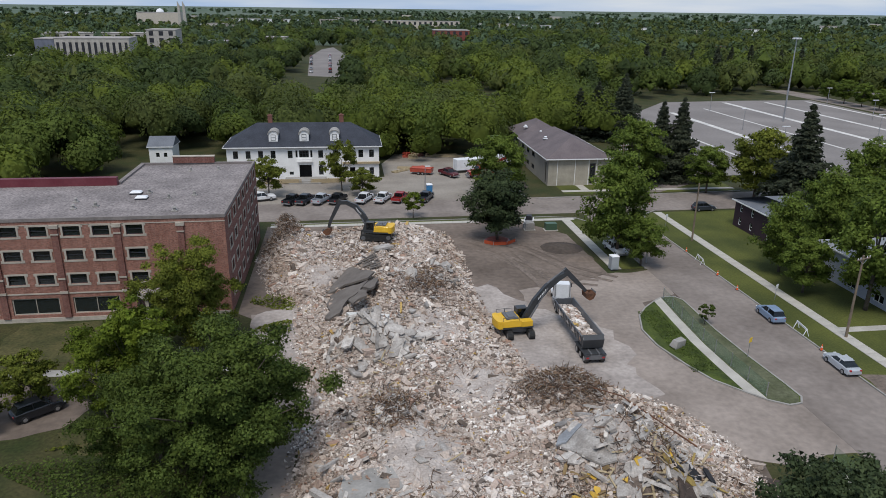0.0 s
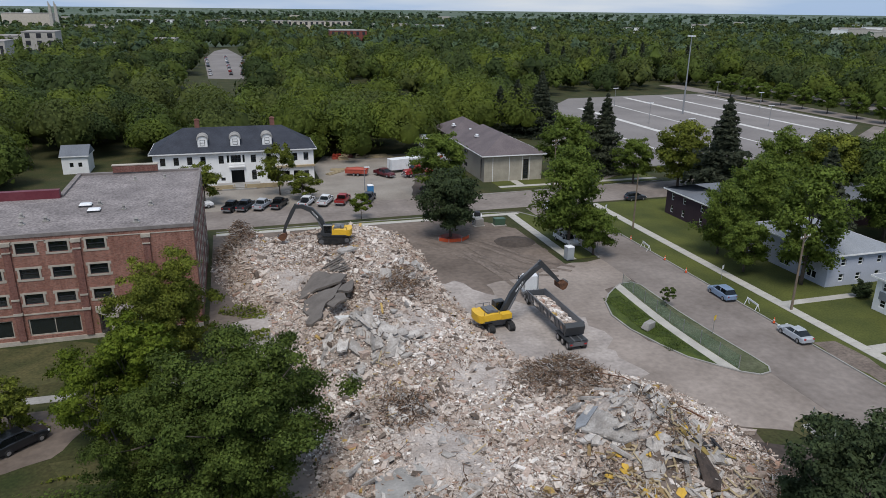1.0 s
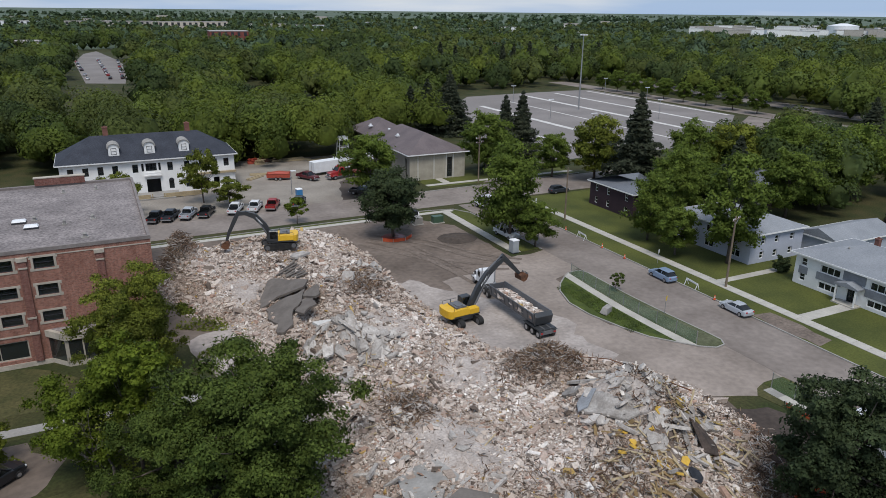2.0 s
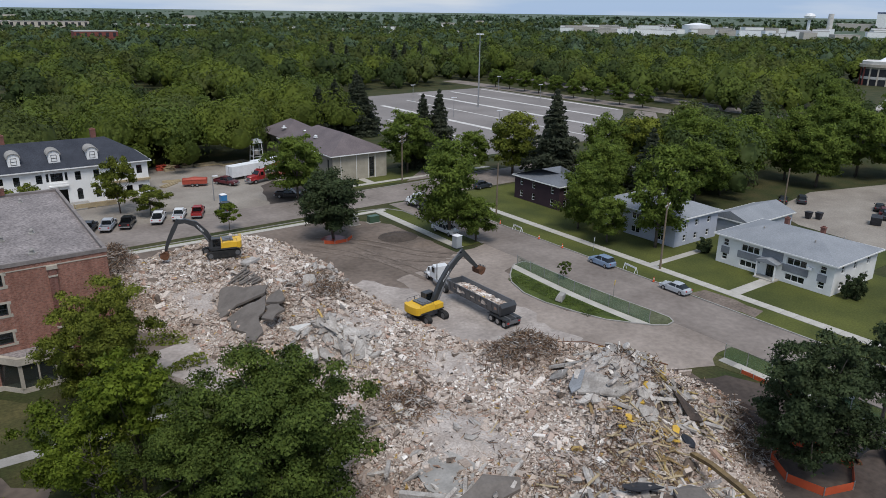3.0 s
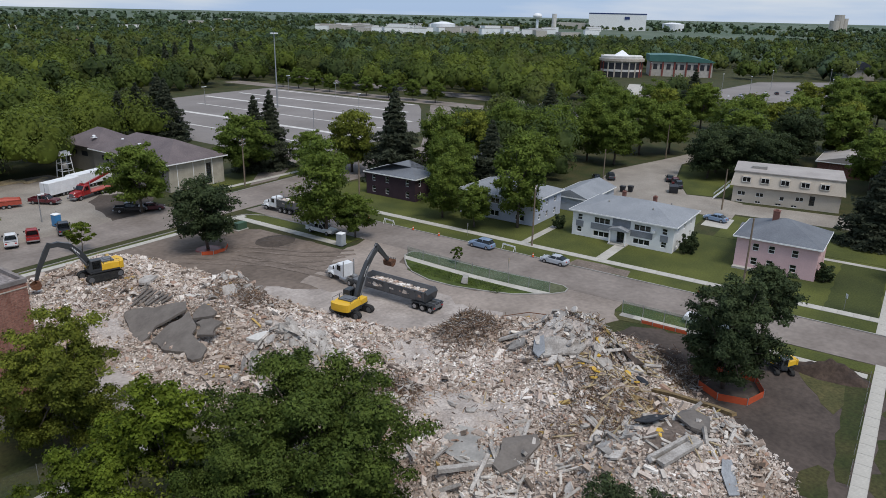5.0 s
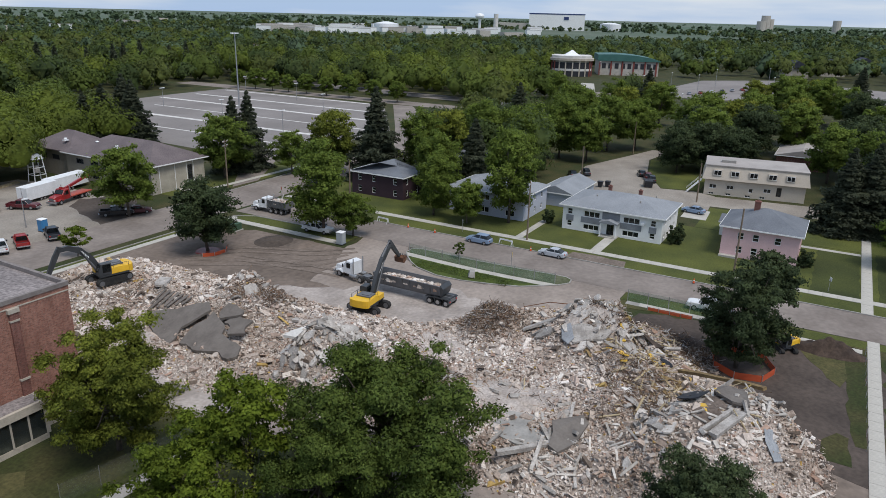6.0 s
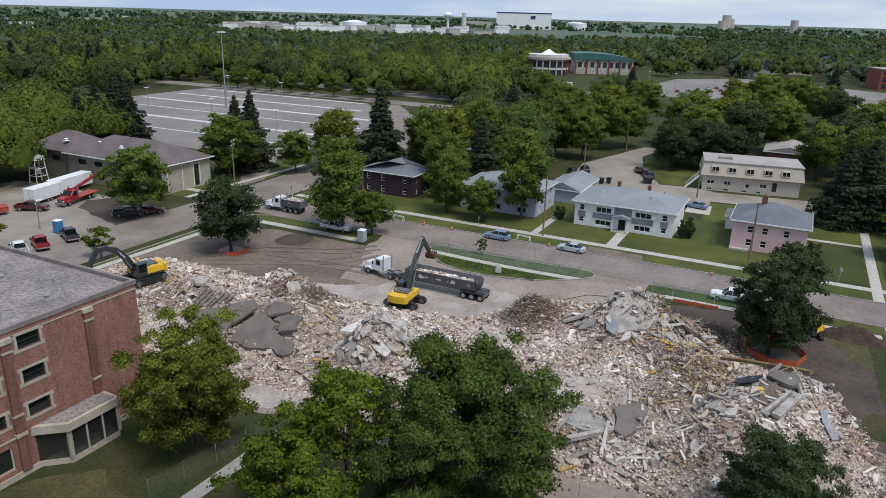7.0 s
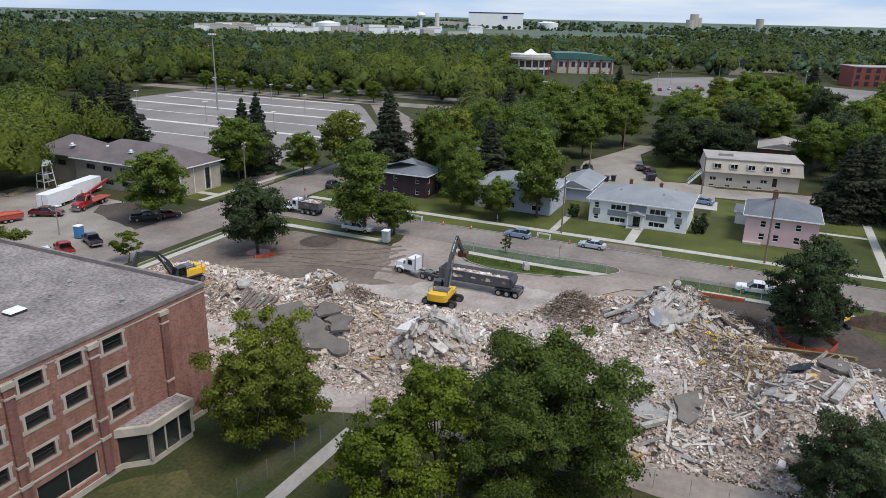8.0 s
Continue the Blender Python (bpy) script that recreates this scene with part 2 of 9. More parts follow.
M["wood_dark"] = leafy("wood_dark", (0.048, 0.070, 0.021), (0.090, 0.120, 0.037), 0.035, 0.13, 0.14, 0.34)
M["wood_light"] = leafy("wood_light", (0.100, 0.130, 0.020), (0.176, 0.210, 0.037), 0.035, 0.13, 0.14, 0.34)
M["wood_olive"] = leafy("wood_olive", (0.078, 0.096, 0.024), (0.138, 0.160, 0.042), 0.035, 0.13, 0.14, 0.34)
# Distant foliage with the haze put into its cooler, paler green.
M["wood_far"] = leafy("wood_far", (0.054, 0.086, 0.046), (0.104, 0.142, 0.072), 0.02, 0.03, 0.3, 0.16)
M["rubble"] = palette("rubble", [(0.0, (0.525, 0.448, 0.392)), (0.22, (0.63, 0.556, 0.498)), (0.44, (0.40, 0.335, 0.288)), (0.57, (0.71, 0.648, 0.595)), (0.68, (0.47, 0.372, 0.316)), (0.76, (0.17, 0.138, 0.116)),
                                 (0.85, (0.81, 0.765, 0.715)), (0.92, (0.42, 0.290, 0.226)), (0.988, (0.50, 0.350, 0.130))], 0.95, tint=(0.90, 0.82, 0.75), patch=0.24, broad=0.14)
M["rubble_bed"] = material("rubble_bed", (0.40, 0.342, 0.296), (0.25, 0.203, 0.168), 0.14, 4.5, 0.97, 0.9, fine_mix=0.4)
M["plaster_dust"] = material("plaster_dust", (0.44, 0.385, 0.345), (0.33, 0.28, 0.245), 0.5, 5.0, 0.97, 0.8, fine_mix=0.3)
M["rubble_slab"] = material("rubble_slab", (0.45, 0.415, 0.38), (0.30, 0.268, 0.24), 1.3, 7.0, 0.94, 0.6, each=0.30, fine_mix=0.25)
M["roof_slab"] = material("roof_slab", (0.172, 0.150, 0.132), (0.128, 0.110, 0.097), 0.6, 4.0, 0.92, 0.2, fine_mix=0.12)
M["scrap"] = palette("scrap", [(0.0, (0.12, 0.075, 0.05)), (0.28, (0.24, 0.155, 0.105)), (0.5, (0.34, 0.28, 0.23)), (0.68, (0.07, 0.06, 0.055)), (0.78, (0.46, 0.43, 0.40)), (0.92, (0.30, 0.20, 0.12))], 0.8)


# ---- mesh tools ----
class Geo:
    """Vertices and faces of one part, gathered shape by shape."""

    def __init__(self):
        self.v, self.f = [], []

    def add(self, verts, faces):
        k = len(self.v)
        self.v += [tuple(p) for p in verts]
        self.f += [tuple(i + k for i in q) for q in faces]
        return self

    def box(self, x0, x1, y0, y1, z0, z1):
        return self.add([(x0, y0, z0), (x1, y0, z0), (x1, y1, z0), (x0, y1, z0), (x0, y0, z1), (x1, y0, z1), (x1, y1, z1), (x0, y1, z1)],
                        [(0, 3, 2, 1), (4, 5, 6, 7), (0, 1, 5, 4), (1, 2, 6, 5), (2, 3, 7, 6), (3, 0, 4, 7)])

    def beam(self, p, q, w, h):
        """A square bar from p to q, w wide across and h high."""
        p, q = Vector(p), Vector(q)
        d = (q - p).normalized()
        s = d.cross(Vector((0, 0, 1)))
        s = s.normalized() if s.length > 1e-4 else Vector((1, 0, 0))
        u = s.cross(d)
        c = [(-1, -1), (1, -1), (1, 1), (-1, 1)]
        vs = [e + s * (a * w / 2) + u * (b * h / 2) for e in (p, q) for a, b in c]
        return self.add(vs, [(0, 1, 2, 3), (7, 6, 5, 4), (0, 4, 5, 1), (1, 5, 6, 2), (2, 6, 7, 3), (3, 7, 4, 0)])

    def tube(self, p, q, r, r2=None, n=10):
        p, q = Vector(p), Vector(q)
        r2 = r if r2 is None else r2
        d = (q - p).normalized()
        s = d.cross(Vector((0, 0, 1)))
        s = s.normalized() if s.length > 1e-4 else Vector((1, 0, 0))
        u = s.cross(d)
        ring = [(math.cos(2 * math.pi * i / n), math.sin(2 * math.pi * i / n)) for i in range(n)]
        vs = [p + (s * a + u * b) * r for a, b in ring] + [q + (s * a + u * b) * r2 for a, b in ring]
        fs = [(i, (i + 1) % n, n + (i + 1) % n, n + i) for i in range(n)] + [tuple(range(n - 1, -1, -1)), tuple(range(n, 2 * n))]
        return self.add(vs, fs)

    def prism(self, poly, z0, z1):
        n = len(poly)
        vs = [(x, y, z0) for x, y in poly] + [(x, y, z1) for x, y in poly]
        return self.add(vs, [(i, (i + 1) % n, n + (i + 1) % n, n + i) for i in range(n)] + [tuple(range(n - 1, -1, -1)), tuple(range(n, 2 * n))])

    def side(self, profile, y0, y1):
        """A profile in x and z, drawn out from y0 to y1."""
        n = len(profile)
        vs = [(x, y0, z) for x, z in profile] + [(x, y1, z) for x, z in profile]
        return self.add(vs, [(n + i, n + (i + 1) % n, (i + 1) % n, i) for i in range(n)] + [tuple(range(n)), tuple(range(2 * n - 1, n - 1, -1))])

    def loft(self, rows):
        """Rings of equal length joined one to the next, closed at both ends."""
        n = len(rows[0])
        fs = []
        for k in range(len(rows) - 1):
            fs += [(k * n + i, k * n + (i + 1) % n, (k + 1) * n + (i + 1) % n, (k + 1) * n + i) for i in range(n)]
        fs += [tuple(range(n - 1, -1, -1)), tuple((len(rows) - 1) * n + i for i in range(n))]
        return self.add([p for r in rows for p in r], fs)


def mesh_of(name, geo, mat, bevel=0.0, smooth=False):
    me = bpy.data.meshes.new(name)
    me.from_pydata(geo.v, [], geo.f)
    bm = bmesh.new()
    bm.from_mesh(me)
    bmesh.ops.recalc_face_normals(bm, faces=bm.faces)
    if bevel:
        bmesh.ops.remove_doubles(bm, verts=bm.verts, dist=1e-4)
        sharp = [e for e in bm.edges if len(e.link_faces) == 2 and e.calc_face_angle(0) > 0.5]
        bmesh.ops.bevel(bm, geom=sharp, offset=bevel, segments=2, affect="EDGES", profile=0.6, clamp_overlap=True)
    bm.to_mesh(me)
    bm.free()
    me.materials.append(mat)
    me.polygons.foreach_set("use_smooth", [smooth] * len(me.polygons))
    return me


def part(name, geo, mat, parent=None, label="", bevel=0.0, smooth=False, m=None):
    ob = new(name, mesh_of(name, geo, mat, bevel, smooth))
    if parent is not None:
        ob.parent = parent
    if m is not None:
        ob.matrix_basis = m
    return tagged(ob, label) if label else ob


def thing(name, label, category, m, group="", kind=""):
    ob = new(name)
    ob.empty_display_size = 0.3
    ob.matrix_basis = m
    return tagged(ob, label, category, group, kind)


def raw_mesh(name, verts, quads, mat, smooth=False):
    """A mesh from numpy arrays: verts n x 3, quads k x 4."""
    me = bpy.data.meshes.new(name)
    me.vertices.add(len(verts))
    me.vertices.foreach_set("co", np.asarray(verts, np.float32).ravel())
    q = np.asarray(quads, np.int32)
    me.loops.add(q.size)
    me.loops.foreach_set("vertex_index", q.ravel())
    me.polygons.add(len(q))
    me.polygons.foreach_set("loop_start", np.arange(0, q.size, q.shape[1], dtype=np.int32))
    me.update(calc_edges=True)
    me.validate()
    me.materials.append(mat)
    me.polygons.foreach_set("use_smooth", [smooth] * len(me.polygons))
    return me


# ---- ground, roads and pavements ----
def sheet(name, poly, z, mat, label="", category="", thick=0.3):
    g = Geo()
    g.prism(poly, z - thick, z)
    ob = part(name, g, mat)
    return tagged(ob, label, category or name, kind="structure")


def ragged(poly, amp=0.6, step=1.6):
    """The same outline with an uneven, crumbling edge."""
    out = []
    for (ax, ay), (bx, by) in zip(poly, poly[1:] + poly[:1]):
        n = max(1, int(math.hypot(bx - ax, by - ay) / step))
        for i in range(n):
            k = amp if i else amp * 0.4
            out.append((ax + (bx - ax) * i / n + random.uniform(-k, k), ay + (by - ay) * i / n + random.uniform(-k, k)))
    return out


def rect(x0, x1, y0, y1):
    return [(x0, y0), (x1, y0), (x1, y1), (x0, y1)]


def ring_ground():
    rows, n = [], 96
    radii = [0, 30, 80, 160, 320, 640, 1200, 2200, 3400, 4300, 4650, 4800]
    rise = [0, 0, 0, 0, 0, 0, 0, 1, 4, 12, 20, 22]
    vs, fs = [(60, 90, 0)], []
    for r, h in zip(radii[1:], rise[1:]):
        vs += [(60 + r * math.cos(2 * math.pi * i / n), 90 + r * math.sin(2 * math.pi * i / n), h) for i in range(n)]
    fs += [(0, 1 + i, 1 + (i + 1) % n) for i in range(n)]
    for k in range(len(radii) - 2):
        a, b = 1 + k * n, 1 + (k + 1) * n
        fs += [(a + i, b + i, b + (i + 1) % n, a + (i + 1) % n) for i in range(n)]
    g = Geo()
    g.add(vs, fs)
    ob = part("ground", g, M["grass"])
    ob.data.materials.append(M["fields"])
    # Ground past 900 m takes the colour with painted haze.
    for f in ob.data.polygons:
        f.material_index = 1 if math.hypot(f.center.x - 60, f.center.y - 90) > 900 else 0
    return ob


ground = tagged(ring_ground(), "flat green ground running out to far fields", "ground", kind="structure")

# demolition yard and the dusty turnaround
sheet("yard", [(-14.5, 84), (-8, 78), (-9.2, 66), (-4.5, 60), (-4.5, 24), (4, 8), (36, 8), (38, 26), (34, 44), (36, 52), (44, 56), (44, 93), (37.5, 93), (37, 112), (30, 121.2), (-14.5, 121.2)],
      0.02, M["dirt"], "bare brown earth of the demolition yard with tyre tracks", "earth")
sheet("turnaround", ragged([(30, 50), (38, 46), (44.5, 46), (44.5, 57), (40, 59), (35.5, 66), (35.4, 75), (38.2, 82), (44, 84.5), (44, 93.6), (36.5, 92.5), (30, 89), (23, 88), (21, 78), (22, 67), (27, 60)]),
      0.035, M["dust_road"], "pale dusty turnaround worn by trucks", "road")
sheet("road_north", rect(44, 53.4, -120, 124), 0.05, M["asphalt"], "worn grey asphalt street", "road")
sheet("road_east", [(-200, 122.6), (120, 125.6), (320, 130), (320, 141), (120, 138.2), (-200, 133.4)], 0.046, M["asphalt"], "grey asphalt cross street", "road")
sheet("gravel_lot", [(-30, 134), (36, 135.5), (38, 172), (36, 182), (12, 184), (8, 172), (8, 158), (-30, 157)], 0.03, M["gravel"], "gravel parking lot beside the white house", "gravel")
sheet("bare_earth", ragged([(24, 136.6), (34.5, 137), (37, 153), (33, 156), (28.5, 152.5)], 0.5), 0.038, M["dark_dirt"], "dark loose earth under the street tree", "earth")
sheet("parking_lot", [(88, 153), (143, 154.5), (188, 187), (200, 197), (203, 291), (169, 290), (132, 286), (108, 256), (86, 208), (84, 170)], 0.03, M["lot_asphalt"], "large empty asphalt parking lot", "parking lot")
sheet("road_far", rect(205, 217, 160, 330), 0.03, M["asphalt"], "grey street beyond the parking lot", "road")
sheet("lot_road", [(112, 126), (133, 126), (162, 148), (204, 184), (203, 193), (150, 157), (122, 139)], 0.04, M["asphalt"], "grey street along the parking lot", "road")
sheet("lot_drive", [(58, 139), (66, 139), (88, 153), (88, 162), (78, 156)], 0.035, M["asphalt"], "short asphalt drive to the parking lot", "road")
sheet("dust_patch", ragged([(15.5, 91), (20, 89), (23, 82), (26, 79), (30, 77), (31.5, 70), (29.5, 63), (31, 59), (27, 57), (22, 61), (18, 65), (16.6, 76), (15, 84)], 0.9), 0.042, M["pale_dust"], "pale powdery dust round the digger", "dust")
sheet("dust_patch", ragged([(-12.4, 83.2), (-11.6, 78), (-9.4, 72), (-6, 70), (-3.6, 74), (-4, 83), (-8, 86)], 0.5), 0.042, M["pale_dust"], "pale powdery dust beside the heap", "dust")
sheet("muddy_lane", ragged([(10, 16), (36, 16), (38, 18), (40.5, 26), (39.5, 36), (37.5, 44), (33, 46), (28, 40), (22, 30), (12, 24)]), 0.03, M["lane_dirt"], "dark trodden earth with wheel ruts", "earth")
sheet("lawn", rect(53.5, 84, -40, 124), 0.03, M["lawn"], "mown lawns in front of the houses", "lawn")
sheet("lawn", rect(45, 84, 139.2, 152), 0.03, M["lawn"], "mown lawn beside the office building", "lawn")
sheet("backyard_lot", [(98, 46), (97.6, 54), (100, 70), (106, 79), (127, 82), (146, 77), (162, 73), (162, 67.5), (146, 70), (128, 66), (112.5, 59), (114, 52), (112, 47)], 0.035, M["gravel"], "pale gravel car park behind the houses", "gravel")
sheet("backyard_lot", [(104, 26), (114.5, 26), (111.4, 46.9), (102, 46.9)], 0.032, M["gravel"], "pale gravel strip before the beige block", "gravel")
sheet("backyard_pad", [(90, 45), (97.5, 45.4), (97.6, 50), (90, 49.8)], 0.036, M["concrete"], "pale concrete parking pad beside the white house", "concrete")
sheet("lawn", [(113, 59), (128, 65.6), (146, 69.5), (148, 52), (115.5, 51)], 0.03, M["lawn"], "mown lawn beside the gravel car park", "lawn")
sheet("lawn", rect(84.2, 97.4, 50.5, 70), 0.028, M["lawn"], "mown lawn behind the white house", "lawn")
sheet("lawn", rect(84.2, 100.8, 12, 46), 0.03, M["lawn"], "mown lawn behind the houses", "lawn")
sheet("site_path", ragged([(-9.6, 26), (-5.2, 26), (-5.2, 60), (-3.5, 70), (-3.5, 82), (-12.8, 83.5), (-12, 77), (-9.8, 70)], 0.25), 0.032, M["dust_road"], "pale trodden dusty path along the rubble", "path")


RIBBONS = itertools.count()


def tyre_tracks(pts, label, mat, gauge=2.0, wide=0.8):
    """Two worn ribbons side by side along a smooth line over the ground."""
    line_pts = []
    for i in range(len(pts) - 1):
        p0, p1, p2, p3 = pts[max(i - 1, 0)], pts[i], pts[i + 1], pts[min(i + 2, len(pts) - 1)]
        for k in range(8):
            f = k / 8
            line_pts.append(tuple(0.5 * (2 * b + (c - a) * f + (2 * a - 5 * b + 4 * c - d) * f * f + (3 * b - a - 3 * c + d) * f ** 3) for a, b, c, d in zip(p0, p1, p2, p3)))
    for side in (-1, 1):
        left, right = [], []
        for (ax, ay), (bx, by) in zip(line_pts, line_pts[1:]):
            k = math.hypot(bx - ax, by - ay)
            nx, ny = -(by - ay) / k, (bx - ax) / k
            o = side * gauge / 2
            w = wide * random.uniform(0.9, 1.1) / 2
            left.append((ax + nx * (o + w), ay + ny * (o + w)))
            right.append((ax + nx * (o - w), ay + ny * (o - w)))
        n = len(left)
        g = Geo()
        z = 0.056 + 0.004 * next(RIBBONS)
        g.add([(x, y, z) for x, y in left] + [(x, y, z) for x, y in right], [(i, n + i, n + i + 1, i + 1) for i in range(n - 1)])
        tagged(part("tyre_track", g, M[mat]), label, "tyre track", kind="structure")


for pts in ([(18.4, 109.2), (24.1, 100.3), (29.1, 92.5), (36, 88.8)], [(20.8, 112), (28.1, 105.4), (32.7, 95.7), (38.8, 89.5)], [(24.7, 104), (26.9, 92), (27.6, 84)]):
    tyre_tracks(pts, "dark tyre track pressed into the bare earth", "rut")



def paving(name, x0, x1, y0, y1, step, along, label):
    """A walk of separate slabs with open joints."""
    base = sheet(name, rect(x0, x1, y0, y1), 0.05, M["old_concrete"], label, "pavement")
    g = Geo()
    if along == "y":
        g.box(0.02, x1 - x0 - 0.02, 0.02, step - 0.02, 0, 0.035)
    else:
        g.box(0.02, step - 0.02, 0.02, y1 - y0 - 0.02, 0, 0.035)
    me = mesh_of("slab", g, M["concrete"])
    k = int(((y1 - y0) if along == "y" else (x1 - x0)) / step)
    for i in range(k):
        ob = new("slab", me)
        ob.parent = base
        ob.location = (x0, y0 + i * step, 0.05) if along == "y" else (x0 + i * step, y0, 0.05)
        ob.rotation_euler = (random.uniform(-0.003, 0.003), random.uniform(-0.003, 0.003), 0)
    return base


paving("pavement_east", 57.9, 59.5, -30, 124, 1.9, "y", "pale concrete pavement along the houses")
paving("pavement_west", 38.6, 40.2, 94.5, 121.5, 1.9, "y", "pale concrete pavement beside the parked pickup")
paving("pavement_verge", 39.6, 40.8, 18.2, 46.6, 1.9, "y", "pale concrete pavement beside the muddy lane")
paving("pavement_cross", 8.0, 44.2, 16.35, 17.7, 1.9, "x", "pale concrete walk along the edge of the site")
paving("pavement_cross", 53.7, 104.0, 16.9, 18.4, 1.9, "x", "pale concrete walk between the lawns")
# Both sheets paint shade onto the ordinary lawn by a darker green.
sheet("lawn", ragged([(59.6, -30), (83.8, -30), (83.8, 16.2), (59.6, 16.2)], 0.2), 0.042, M["deep_lawn"], "lawn south of the pink house, painted darker for shade", "lawn")
sheet("lawn", ragged([(59.6, 18.6), (81.6, 18.6), (81.6, 25.0), (59.6, 25.0)], 0.2), 0.042, M["deep_lawn"], "lawn beside the pink house, painted darker for shade", "lawn")
sheet("lawn_path", rect(81.7, 82.9, 18.5, 30), 0.06, M["concrete"], "narrow concrete path behind the pink house", "path")
paving("pavement_north", -14, 41.5, 120.3, 121.6, 1.9, "x", "pale concrete pavement along the cross street")
paving("pavement_office", 45, 84, 140.6, 142.0, 1.9, "x", "pale concrete pavement before the office building")
sheet("front_walk", rect(59.5, 69, 56.4, 58.2), 0.06, M["concrete"], "pale concrete walk to the entrance", "path")
sheet("front_walk", rect(59.5, 72, 70.6, 71.9), 0.06, M["concrete"], "narrow concrete walk between two houses", "path")
sheet("front_walk", rect(49.5, 51.3, 142.0, 148), 0.06, M["concrete"], "concrete walk to the office door", "path")


def kerb(name, pts, label):
    g = Geo()
    for (ax, ay), (bx, by) in zip(pts, pts[1:]):
        g.beam((ax, ay, 0.07), (bx, by, 0.07), 0.2, 0.2)
    return tagged(part(name, g, M["old_concrete"]), label, "kerb", kind="structure")


kerb("kerb_east", [(53.5, -40), (53.5, 116), (55.4, 122.5), (59, 125.2)], "pale concrete kerb")
kerb("kerb_west", [(43.9, 94.2), (43.5, 118), (41.5, 121.5), (36, 122.6), (-14, 122.2)], "pale concrete kerb")
kerb("kerb_office", [(38, 135.9), (84, 138.4)], "pale concrete kerb")

ISLAND = [(41.4, 83.2), (43.3, 83.3), (44.0, 82.0), (43.8, 73.0), (44.1, 65.7), (44.6, 59.6), (44.7, 57.0), (44.0, 55.9), (42.6, 55.7), (41.0, 56.8), (39.1, 59.1), (37.4, 61.3), (36.1, 64.9), (34.9, 69.6), (34.8, 73.8), (36.1, 77.8), (37.8, 80.1), (39.8, 82.0)]
sheet("traffic_island", ISLAND, 0.14, M["weeds"], "kerbed grass island with a long walk", "grass")
kerb("island_kerb", ISLAND + ISLAND[:1], "low concrete kerb of the grass island")
sheet("island_walk", [(39.9, 82.1), (41.3, 83.1), (40.8, 76.0), (40.5, 69.0), (40.6, 63.4), (41.0, 57.0), (39.5, 58.8), (39.3, 64.2), (39.2, 70.0), (39.5, 76.0)], 0.155, M["concrete"], "pale concrete walk across the island", "path")
sheet("island_turf", [(41.4, 83.0), (43.2, 83.1), (43.8, 81.9), (43.6, 73.0), (43.9, 65.7), (44.4, 59.6), (44.5, 57.1), (43.9, 56.1), (42.6, 55.9), (41.1, 57.0), (40.7, 63.4), (40.6, 69.0), (40.9, 76.0)], 0.15, M["dusty_turf"], "dusty grass between the island walk and the kerb", "grass")
sheet("broken_verge", ragged([(53.9, 60.6), (56.9, 60.2), (57.2, 55.6), (56.8, 51.4), (53.9, 51.0)], 0.35), 0.05, M["rut"], "torn-up strip of verge by the kerb", "earth")
sheet("verge", rect(40.3, 43.8, 94.6, 121), 0.06, M["lawn"], "grass strip between pavement and kerb", "grass")
sheet("verge", [(-14, 121.7), (40, 121.7), (40, 122.5), (-14, 122.1)], 0.055, M["lawn"], "grass strip beside the cross street", "grass")
sheet("verge", ragged([(38.2, 46.0), (41, 47.8), (43.8, 47.6), (43.8, 10), (41.8, 10), (41.0, 24), (40.6, 34), (39.4, 40)], 0.3), 0.045, M["dry_grass"], "dry grass bank between the rubble and the street", "grass")
sheet("verge", ragged([(17.4, 17.7), (40.4, 17.7), (41.0, 20.0), (36.5, 20.2), (28.8, 19.7), (22, 19.3), (17.4, 18.8)], 0.25), 0.045, M["grass"], "dark rank grass beside the muddy lane", "grass")
sheet("verge", [(40.8, 47.6), (43.7, 47.4), (43.7, 12), (42.0, 12), (40.8, 26)], 0.065, M["lawn"], "narrow strip of green grass beside the street", "grass")
sheet("verge", ragged([(37.6, 24.8), (36.2, 22.6), (36.6, 20.0), (32.0, 19.6), (29.1, 20.2), (30.8, 21.6), (33.8, 23.2)], 0.35), 0.048, M["dry_grass"], "worn weedy patch beside the muddy lane", "grass")
sheet("verge", ragged([(13.5, 21.4), (17.0, 21.6), (19.0, 20.4), (18.6, 19.2), (13.5, 19.0)], 0.3), 0.048, M["grass"], "low weeds at the end of the muddy lane", "grass")
sheet("lawn", rect(8, 43.8, -6, 16.3), 0.025, M["grass"], "dark green lawn beyond the concrete walk", "lawn")
sheet("paddock", [(-70, 40), (-10.2, 40), (-10.2, 70), (-16, 83.9), (-70, 83.9)], 0.015, M["grass"], "shaded lawn beside the brick building", "grass")
sheet("bare_earth", ragged([(-70, 56), (-34, 57), (-27, 59.5), (-25, 64), (-28, 68), (-70, 66)]), 0.022, M["dirt"], "bare brown earth where cars are parked", "earth")
sheet("bare_earth", ragged([(-27, 59), (-25.5, 55.5), (-21.5, 54.5), (-19, 57), (-21, 60.5)], 0.5), 0.024, M["dry_grass"], "dry bare patch among the brush", "earth")
sheet("lawn_walk", [(-60, 70.6), (-28, 69.6), (-13, 69.0), (-12.5, 70.4), (-28, 71.0), (-60, 72)], 0.04, M["old_concrete"], "narrow concrete walk across the lawn", "path")
sheet("worn_lawn", ragged([(-40, 74), (-33, 72.5), (-26, 74), (-24, 79), (-28, 83), (-40, 83)]), 0.03, M["dry_grass"], "patch of dry trodden lawn", "grass")
